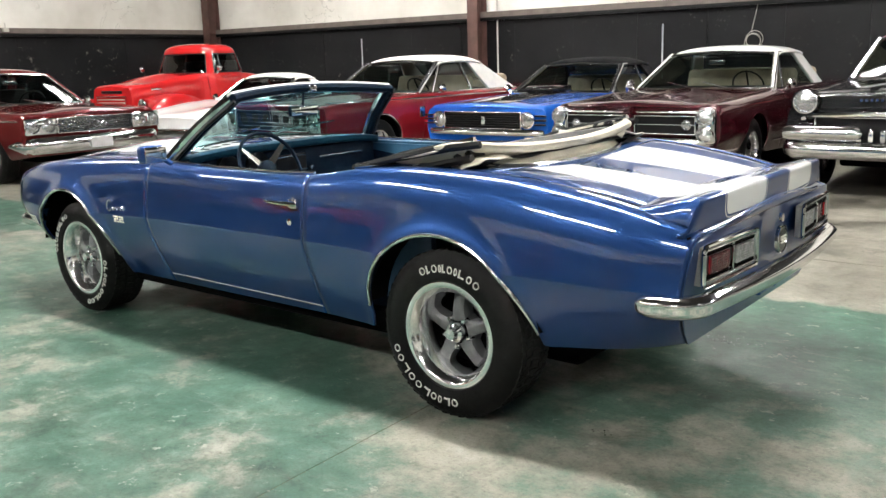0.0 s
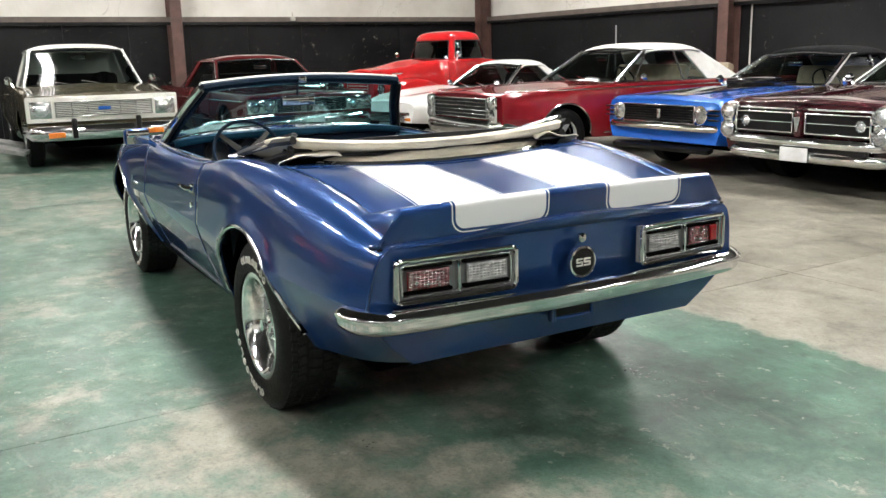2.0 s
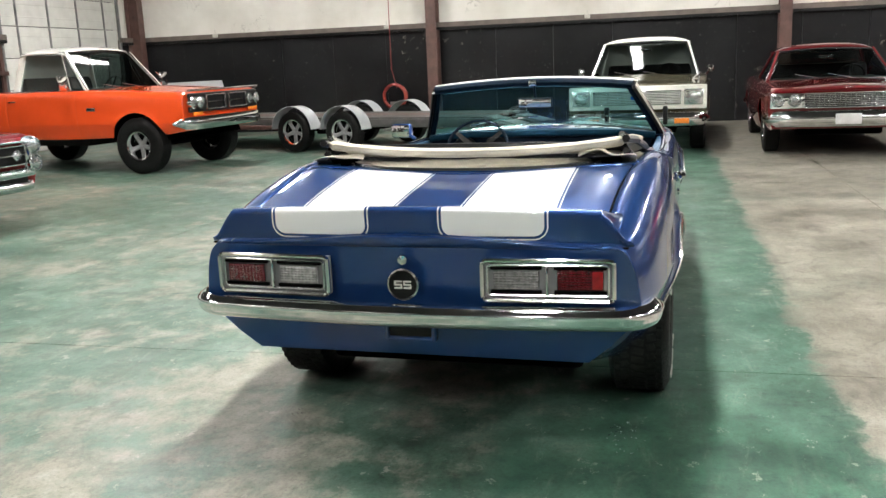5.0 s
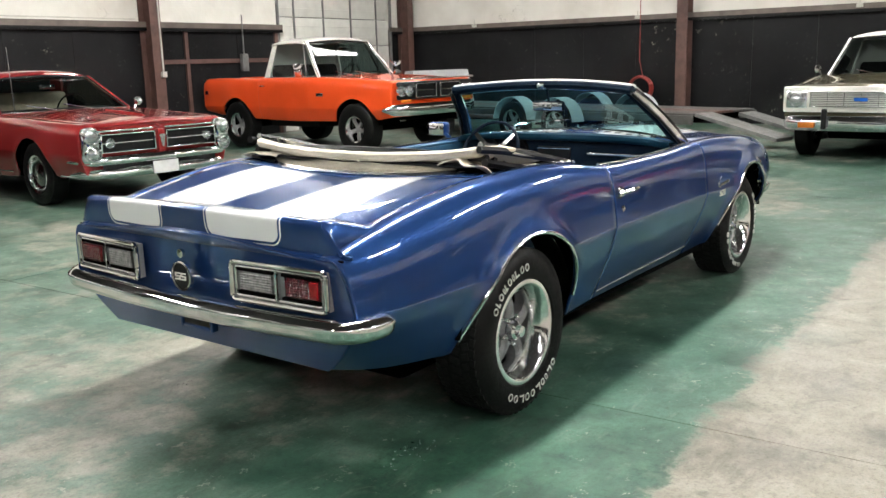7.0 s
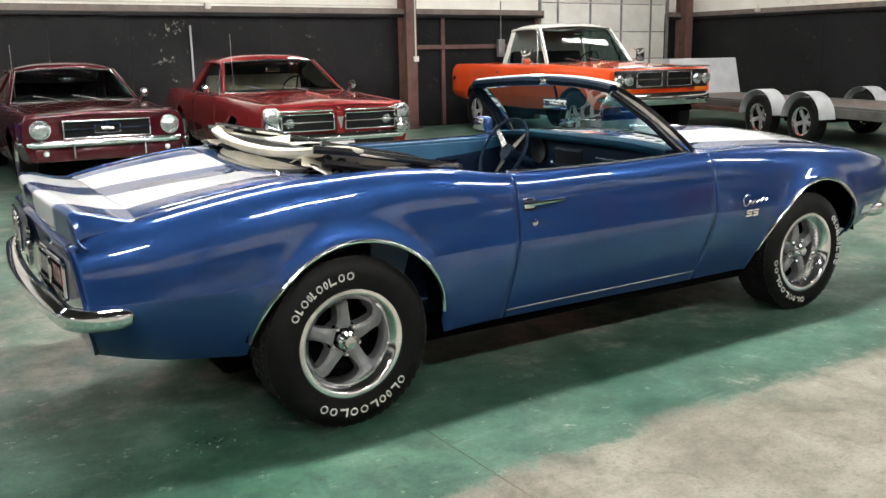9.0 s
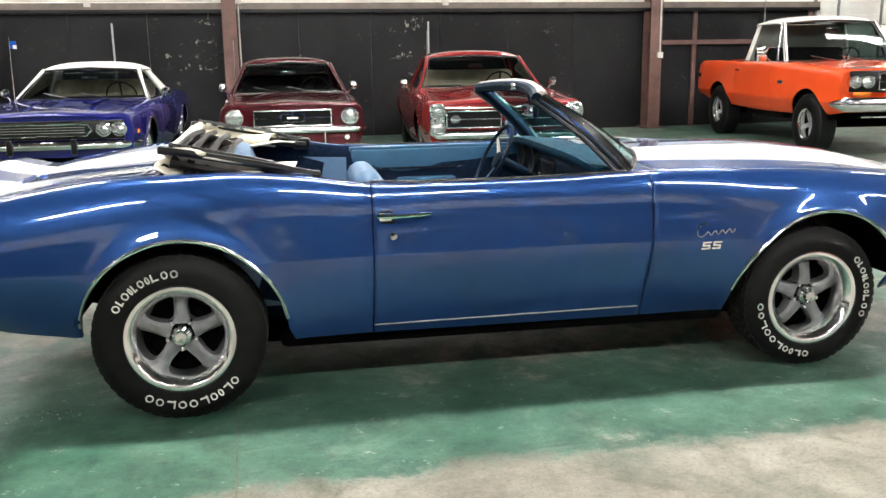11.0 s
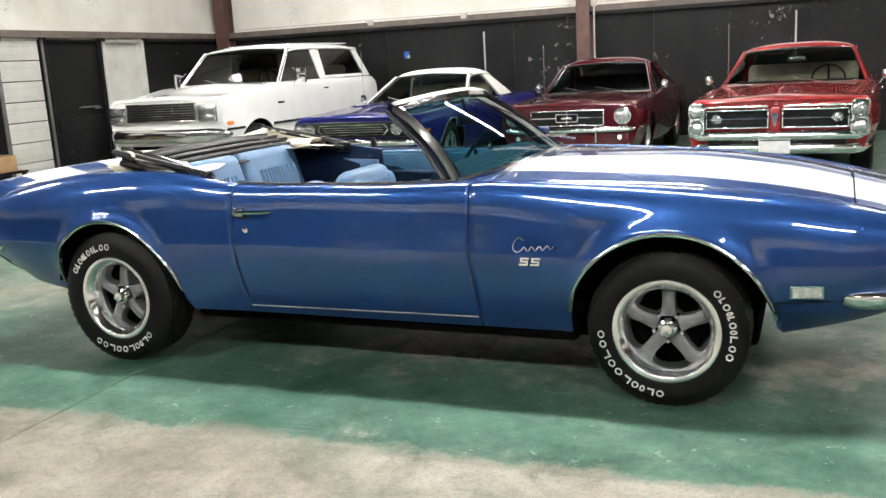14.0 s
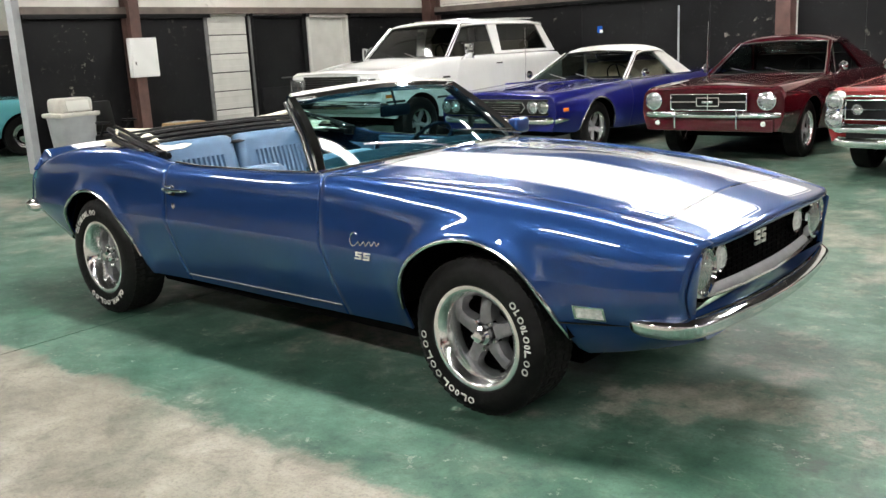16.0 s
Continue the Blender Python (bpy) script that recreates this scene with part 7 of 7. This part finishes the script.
def red_old_pickup():
    c = hull(2.90, 0.72, 1.15, 1.72, 1.14, 1.27, 1.05, 0.42, -0.72, [(-0.75, "door"), (0.45, "front_fender")], R=0.37, ra=0.42, zb=0.42, bed=-0.75, n=2.6, fat=0.14, nose=0.62, zm=0.80)
    c["ws"] = curve([(-3, 0.70), (0.3, 0.70), (0.6, 0.55), (1.5, 0.42), (2.2, 0.36)])
    c["wm"] = curve([(-3, 0.80), (0.3, 0.82), (0.6, 0.66), (1.5, 0.52), (2.2, 0.46)])
    c["wl"] = curve([(-3, 0.76), (0.3, 0.78), (0.6, 0.62), (1.5, 0.48), (2.2, 0.42)])
    car, sh = parked("pickup_truck", "bright red 1950s pickup truck with rounded cab", "truck", 10.1, -7.05, 96.0, c, "truck_red")
    car.matrix_basis = car.matrix_basis @ Matrix.Diagonal((0.86, 1, 1, 1))
    round_cab(car, "truck_red")
    for f in (lambda m: m, mirrored):
        def fender(u, v):
            x = 0.62 + 1.52 * u
            a = math.pi * v
            hgt = 0.62 + 0.36 * math.sin(math.pi * min(1, max(0, u * 0.86 + 0.10))) ** 0.7
            return (x, 0.50 + 0.40 * math.sin(a * 0.5) ** 0.8, hgt * (1 - 0.0) - 0.42 * max(0, v - 0.55) / 0.45 * (1 if abs(x - 1.45) > 0.40 else 0.25) - 0.10 * (1 - math.cos(a * 0.5)))
        part("front_wing", f(grid(fender, 24, 12)), "truck_red", car, "rounded red front wing", thick=0.01)

        def rear_fender(u, v):
            x = -1.45 + 0.55 * (2 * u - 1)
            return (x, 0.78 + 0.20 * math.sin(math.pi * 0.5 * v) ** 0.7, 0.45 + 0.45 * math.sin(math.pi * u) ** 0.6 * (1 - 0.28 * v ** 2))
        part("rear_wing", f(grid(rear_fender, 18, 8)), "truck_red", car, "rounded red rear wing", thick=0.01)
    for s in (1, -1):
        lamp_round(car, 2.13, s * 0.66, 0.80, 0.09)
        part("lamp_pod", moved(lathe([(-0.35, 0.05), (-0.12, 0.115), (0.01, 0.12), (0.0, 0.10)], 20, "x"), pose(2.12, s * 0.66, 0.80)), "truck_red", car)
        side_mirror(car, 0.40, s * 0.90, 1.35)
        plain_wheel(car, 1.45, s * 0.74, 0.37, 0.18, 0.20)
        plain_wheel(car, -1.45, s * 0.74, 0.37, 0.18, 0.20)
        part("hood_strip", box(1.35, s * 0.50, 1.05, 0.75, 0.012, 0.03, 0.005), "trim", car)
        part("running_board", box(0.1, s * 0.84, 0.42, 1.6, 0.22, 0.05, 0.015), "black", car)
    bar_grille(car, 2.19, 0.70, 0.95, -0.34, 0.34, 4, back="truck_red", bar_mat="off_white")
    part("grille_slot", box(2.175, 0, 1.02, 0.03, 0.50, 0.05, 0.015), "black", car)
    bar_bumper(car, "front_bumper", 2.32, 0.55, 0.84, 0.13, 0.04, 0.15)


def turquoise_car():
    c = hull(3.0, 0.9, 1.3, 1.95, 0.92, 0.95, 0.95, 0.6, -1.3, [(-0.5, "door"), (0.65, "front_fender")], n=3.0)
    car, sh = parked("sedan_car", "turquoise 1960s sedan in the side bay", "car", -12.6, 2.45, 82.0, c, "turquoise")
    greenhouse(car, dict(xa=0.6, xb=0.0, xc=-1.0, xd=-1.5, zb=0.955, zr=1.40, wb=0.82, wr=0.65, cw=0.35, vent=0.3), "turquoise", "turquoise", "glass", "seat")
    bar_bumper(car, "front_bumper", c["xf"] + 0.06, 0.48, 0.97, 0.16, 0.05, 0.25)
    bar_bumper(car, "rear_bumper", c["xr"] - 0.06, 0.48, 0.97, 0.16, 0.05, 0.25, -1)
    side_lines(car, c, (0.62,))
    wheels(car, c, 0.33, 0.20, 0.195)


dark_red_sedan()
olive_pickup()
orange_pickup()
red_convertible_white_top()
sky_blue_coupe()
maroon_hardtop()
black_fifties()
red_hardtop()
dark_red_fastback()
violet_coupe()
white_wagon()
white_sports_car()
red_old_pickup()
turquoise_car()


# ---- doors, fixtures and loose things ----
def sectional_door(name, origin, width, height, rows, stiles, label, turn=0.0, light=False):
    """A white roll-up door of ribbed sections, in its own plane x (across) and z, facing -y."""
    door = empty(name, pose(*origin, 0, 0, turn), label, "door")
    door["kind"] = "structure"
    h = height / rows
    for k in range(rows):
        sec = part("section", box(width / 2, 0, h * (k + 0.5), width, 0.045, h - 0.012, 0.006), "door_white", door)
        for q in (0.30, 0.70):
            part("rib", box(width / 2, -0.026, h * (k + q), width - 0.04, 0.010, 0.022, 0.004), "door_white", sec)
        for q in range(stiles):
            part("stile", box(width * (q + 0.5) / stiles, -0.030, h * (k + 0.5), 0.055, 0.012, h - 0.03, 0.003), "steel", sec)
    for x in (-0.05, width + 0.05):
        part("track", box(x, -0.05, height / 2, 0.06, 0.06, height, 0.008), "steel", door)
    return door


sectional_door("door_1", (9.46, NORTH + 0.04, 0), 3.72, 4.2, 7, 4, "white sectional roll-up door in the north wall")
sectional_door("door_2", (WEST - 0.05, 5.63, 0), 0.80, 2.10, 7, 0, "narrow strip of white ribbed door", 90.0)


def hinged_door(name, y0, y1, h, mat, label, depth, handle="chrome"):
    door = empty(name, pose(WEST, 0, 0), label, "door")
    door["kind"] = "structure"
    w = y1 - y0
    leaf = part("leaf", box(-depth, (y0 + y1) / 2, h / 2, 0.045, w - 0.10, h - 0.06, 0.006), mat, door)
    for y in (y0 + 0.03, y1 - 0.03):
        part("jamb", box(-0.04, y, h / 2, 0.16, 0.06, h, 0.004), mat if mat == "door_white" else "wall_black", door)
    part("head", box(-0.04, (y0 + y1) / 2, h - 0.02, 0.165, w, 0.045, 0.004), mat if mat == "door_white" else "wall_black", door)
    part("handle", tube([(-depth + 0.02, y1 - 0.18, 1.02), (-depth + 0.075, y1 - 0.18, 1.02), (-depth + 0.075, y1 - 0.30, 1.02)], 0.012, 6), handle, leaf)
    return door


hinged_door("door_3", 7.76, 8.79, 2.10, "door_white", "white painted door in a white frame", 0.09)
bd = hinged_door("door_4", 6.49, 7.69, 2.10, "wall_black", "black painted door with a steel pull bar", 0.02, "steel")
part("pull_bar", tube([(0.045, 7.05, 1.05), (0.05, 7.50, 1.05)], 0.014, 6), "steel", bd)
part("kick_plate", box(0.012, 7.10, 0.55, 0.012, 0.95, 0.70, 0.003), "wall_black", bd)

# grey steel edge at the end of the west wall
structure("trim_1", flat_box(WEST - 0.15, WEST + 0.03, 2.50, 2.60, 0, ROOF - 0.1), "grey_box", "grey steel edge trim at the wall's open end")


def wall_conduit(name, pts, r=0.012, boxes=(), mat="plastic", size=(0.10, 0.07, 0.10)):
    ob = empty(name, pose(0, 0, 0), "pale electrical conduit with junction boxes on the wall", "conduit")
    part("pipe", tube(pts, r, 6), mat, ob)
    for p in boxes:
        part("junction_box", box(*p, *size, 0.008), mat, ob)
    return ob


NY = NORTH - 0.13
wall_conduit("conduit", [(-8.2, NY, 2.27), (-5.34, NY, 2.27), (-3.52, NY, 2.26), (-1.6, NY, 2.26)], 0.011, [(-5.34, NY, 2.22), (-3.52, NY, 2.22)])
wall_conduit("conduit", [(-1.2, NY - 0.02, 2.5), (-1.2, NY - 0.02, 1.2)], 0.013, [(-1.2, NY - 0.03, 2.26)])
wall_conduit("conduit", [(-1.0, NY, 2.28), (2.26, NY, 2.27), (5.8, NY, 2.27)], 0.011, [(2.26, NY, 2.23)])
wall_conduit("conduit", [(6.12, NORTH - 0.37, 3.2), (6.12, NORTH - 0.37, 1.30)], 0.014, [(6.12, NORTH - 0.375, 1.30)])
wall_conduit("conduit", [(8.3, NY, 2.4), (8.3, NY, 1.62)], 0.013, [(8.3, NY, 1.48)], "steel", (0.16, 0.08, 0.34))
wall_conduit("conduit", [(5.85, SOUTH + 0.05, 3.0), (5.85, SOUTH + 0.05, 1.05)], 0.014, [(5.85, SOUTH + 0.06, 0.98)])
for y in (9.1, 5.04, 0.75, -5.6):
    wall_conduit("junction_box", [(EAST - 0.13, y, 2.20), (EAST - 0.13, y, 2.32)], 0.010, [(EAST - 0.14, y, 2.19)], "plastic", (0.06, 0.11, 0.07))
for x in (-3.19, 1.97, -7.3):
    wall_conduit("wall_pipe", [(x, NORTH - 0.04, 0.1), (x, NORTH - 0.04, 1.92)], 0.016, [], "grey_box")
for x in (2.64, 9.2):
    wall_conduit("wall_pipe", [(x, SOUTH + 0.04, 0.1), (x, SOUTH + 0.04, 1.86)], 0.014, [], "grey_box")
for x in (6.95, 9.3):
    structure("trim", flat_box(x - 0.04, x + 0.04, NORTH - 0.06, NORTH - 0.02, 0, 2.1), "brown", "dark brown stud on the wall")
structure("trim", flat_box(6.2, 9.42, NORTH - 0.08, NORTH - 0.02, 1.48, 1.56), "brown", "dark brown rail across the wall")

sign = empty("wall_sign", pose(-4.70, NORTH - 0.02, 1.60), "small blue and white notice on the black wall", "sign")
part("board", box(0, 0, 0, 0.10, 0.010, 0.12, 0.004), "sky_blue", sign)
part("white_field", box(0.03, -0.007, -0.03, 0.055, 0.006, 0.055), "white_paint", sign)

panel = empty("breaker_panel", pose(WEST + 0.36, 4.19, 1.50), "pale grey electrical panel on a brown column", "panel")
part("case", box(-0.03, 0, 0, 0.10, 0.44, 0.56, 0.008), "white_paint", panel)
part("cover", box(0.025, 0, 0, 0.012, 0.40, 0.52, 0.006), "white_paint", panel)
part("latch", box(0.036, -0.17, -0.08, 0.012, 0.02, 0.05, 0.004), "steel", panel)

coil = empty("wire_coil", pose(1.15, SOUTH + 0.03, 1.56), "coil of pale wire hanging on the wall", "wire")
for k, (r, o) in enumerate(((0.13, 0.0), (0.11, 0.015), (0.12, 0.03))):
    part("loop", tube([(r * math.cos(a) + 0.01 * k, o, r * math.sin(a) - 0.02 * k) for a in np.linspace(0, 2 * math.pi, 24, False)], 0.005, 5, True), "plastic", coil)
part("tail", tube([(0.05, 0.01, 0.10), (0.00, 0.01, 0.35), (-0.08, 0.01, 0.75)], 0.004, 5), "plastic", coil)


def waste_bin():
    b = empty("waste_bin", pose(-8.05, 2.78, 0), "grey plastic waste bin with a beige swing lid", "bin")
    vs, fs = [], []
    for z, w, d in ((0.0, 0.19, 0.17), (0.02, 0.20, 0.18), (0.74, 0.265, 0.235), (0.78, 0.275, 0.245)):
        for k in range(24):
            a = 2 * math.pi * k / 24
            e = 0.35
            c, s = math.cos(a), math.sin(a)
            vs.append(Vector((d * math.copysign(abs(c) ** e, c), w * math.copysign(abs(s) ** e, s), z)))
    for i in range(3):
        for k in range(24):
            fs.append((i * 24 + k, i * 24 + (k + 1) % 24, i * 24 + 24 + (k + 1) % 24, i * 24 + 24 + k))
    fs.append(tuple(reversed(range(24))))
    part("body", (vs, fs), "grey_box", b, "grey bin body")
    lid = part("lid", join(box(0, 0, 0.80, 0.50, 0.58, 0.06, 0.025), box(0, 0, 0.92, 0.38, 0.46, 0.20, 0.05, 3)), "plastic", b, "beige dome lid")
    part("flap", box(0.20, 0, 0.92, 0.012, 0.32, 0.14, 0.01, 2, (0, -12, 0)), "off_white", lid)


waste_bin()


def office_chair():
    ch = empty("office_chair", pose(-7.75, 3.25, 0, 0, 0, 20), "black office chair by the wall", "chair")
    part("seat", box(0, 0, 0.46, 0.46, 0.46, 0.09, 0.03), "black", ch)
    part("backrest", box(-0.22, 0, 0.74, 0.06, 0.40, 0.42, 0.03, 2, (0, -8, 0)), "black", ch)
    part("post", tube([(0, 0, 0.08), (0, 0, 0.43)], 0.025, 8), "steel", ch)
    for k in range(5):
        a = radians(72 * k)
        leg = part("leg", tube([(0, 0, 0.10), (0.27 * math.cos(a), 0.27 * math.sin(a), 0.075)], 0.018, 6), "black", ch)
        part("castor", moved(lathe([(-0.02, 0.0), (-0.02, 0.03), (0.02, 0.03), (0.02, 0.0)], 12), pose(0.27 * math.cos(a), 0.27 * math.sin(a), 0.03)), "black", leg)
    for s in (1, -1):
        part("arm_rest", join(tube([(-0.1, s * 0.24, 0.48), (0.02, s * 0.26, 0.66)], 0.014, 6), box(0.0, s * 0.26, 0.67, 0.24, 0.05, 0.03, 0.01)), "black", ch)


office_chair()
cab = empty("side_table", pose(-7.55, 4.05, 0), "low black table with a parcel on it", "table")
part("tabletop", box(0, 0, 0.36, 0.50, 0.95, 0.03, 0.006), "black", cab)
for sx in (-0.21, 0.21):
    for sy in (-0.43, 0.43):
        part("leg", box(sx, sy, 0.172, 0.04, 0.04, 0.344), "black", cab)
parcel = empty("parcel", pose(-7.55, 4.18, 0.375), "brown cardboard parcel with papers on top", "parcel")
part("carton", box(0, 0, 0.10, 0.34, 0.50, 0.20, 0.01), plain("cardboard", (0.36, 0.23, 0.11), 0.8, 0, 0.15, 6, 0.1), parcel)
part("paper", grid(lambda u, v: (-0.15 + 0.30 * u, -0.22 + 0.40 * v, 0.206 + 0.03 * noise.noise(Vector((u * 3, v * 3, 0))) ** 2 + 0.01 * u), 8, 8), "white_paint", parcel, "loose white paper", thick=0.002)


def hose_reel():
    h = empty("hose_reel", pose(EAST - 0.35, 4.86, 0), "red air hose coiled on a wall reel", "hose")
    part("stand", join(box(0.10, 0, 0.30, 0.06, 0.30, 0.60, 0.01), box(0, 0, 0.02, 0.4, 0.5, 0.04, 0.01)), "steel", h)
    for k in range(5):
        r = 0.24 + 0.012 * (k % 3)
        part("coil", tube([(-0.08 + 0.035 * k, r * math.cos(a), 0.72 + r * math.sin(a)) for a in np.linspace(0, 2 * math.pi, 26, False)], 0.018, 6, True), "hose_red", h)
    part("riser", tube([(0.15, 0.0, 0.9), (0.22, 0.12, 1.3), (0.24, 0.12, 3.6)], 0.009, 6), "hose_red", h)


hose_reel()


def car_trailer():
    t = empty("car_trailer", pose(9.86, 4.52, 0, 0, 0, 73.0), "open two-axle car trailer with steel deck and ramps", "trailer")
    for s in (1, -1):
        part("side_beam", box(0.5, s * 0.80, 0.47, 7.0, 0.06, 0.13, 0.01), "deck", t)
        part("rub_rail", box(2.2, s * 0.90, 0.40, 2.6, 0.05, 0.07, 0.01), "brown", t)
        for x in (0.52, -0.52):
            plain_wheel(t, x, s * 0.98, 0.34, 0.21, 0.205, "spoke")

            def arch(u, v, x=x, s=s):
                a = math.pi * (0.02 + 0.96 * u)
                return (x + 0.42 * math.cos(a), s * (0.84 + 0.27 * v), 0.36 + 0.40 * math.sin(a))
            part("fender", grid(arch, 18, 3), "grey_box", t, "pale rounded steel fender", thick=0.012)
        part("axle_hanger", box(0.0, s * 0.80, 0.36, 0.4, 0.05, 0.14, 0.01), "under", t)
        part("ramp", slab(((-3.0, s * 0.75, 0.52), (-3.0, s * 0.35, 0.52), (-4.3, s * 0.35, 0.22), (-4.3, s * 0.75, 0.22)), 0.05), "steel", t, "aluminium loading ramp")
    for k in range(17):
        part("deck_plank", box(0.5, -0.74 + 0.0925 * k, 0.545, 6.96, 0.086, 0.03, 0.004), "deck" if k not in (6, 7, 8, 9, 10) else "brown", t)
    for k in range(7):
        part("cross_member", box(-2.7 + 1.07 * k, 0, 0.45, 0.06, 1.54, 0.09), "under", t)
    for x in (0.52, -0.52):
        part("axle", tube([(x, -0.98, 0.34), (x, 0.98, 0.34)], 0.035, 8), "under", t)
    vs = [(3.7, y, z) for y in (-0.80, 0.80) for z in (0.56,)] + [(4.4, -0.80, 0.56), (4.4, 0.80, 0.56)] + [(4.05, -0.72, 1.22), (4.05, 0.72, 1.22), (3.80, -0.72, 1.22), (3.80, 0.72, 1.22)]
    part("air_dam", ([Vector(v) for v in vs], [(0, 1, 3, 2), (2, 3, 5, 4), (4, 5, 7, 6), (0, 6, 7, 1), (0, 2, 4, 6), (1, 7, 5, 3)]), "grey_box", t, "grey sheet-metal stone guard", 0)
    part("tongue", join(tube([(3.9, -0.70, 0.46), (5.2, 0, 0.46)], 0.05, 6), tube([(3.9, 0.70, 0.46), (5.2, 0, 0.46)], 0.05, 6)), "steel", t)
    part("jack", tube([(5.0, 0, 0.0), (5.0, 0, 0.75)], 0.03, 8), "steel", t)


car_trailer()


# crumbs of dry leaf and grit on the floor
def floor_crumbs(x, y, n, spread, mat, label):
    vs, fs = [], []
    for k in range(n):
        a, r = rng.uniform(0, 6.28), spread * rng.random() ** 0.7
        px, py, s, q = x + r * math.cos(a), y + 0.5 * r * math.sin(a), rng.uniform(0.002, 0.006), rng.uniform(0, 3)
        i = len(vs)
        for j in range(4):
            vs.append(Vector((px + s * math.cos(q + 1.57 * j), py + s * 0.6 * math.sin(q + 1.57 * j), 0.0005)))
        vs.append(Vector((px, py, 0.0005 + s * 0.6)))
        fs += [(i + j, i + (j + 1) % 4, i + 4) for j in range(4)] + [(i + 3, i + 2, i + 1, i)]
    return tagged(mesh_object("floor_crumbs", vs, fs, mat, None, "", 0), label, "debris", "", "stuff")


rng = random.Random(11)
floor_crumbs(-1.98, -0.63, 34, 0.15, "grey_box", "pale grit scattered on the concrete floor")
floor_crumbs(-1.91, 0.70, 10, 0.05, "black", "dark dry leaf crumbs on the concrete floor")
floor_crumbs(-1.92, -0.58, 8, 0.05, "black", "dark dry leaf crumbs on the concrete floor")
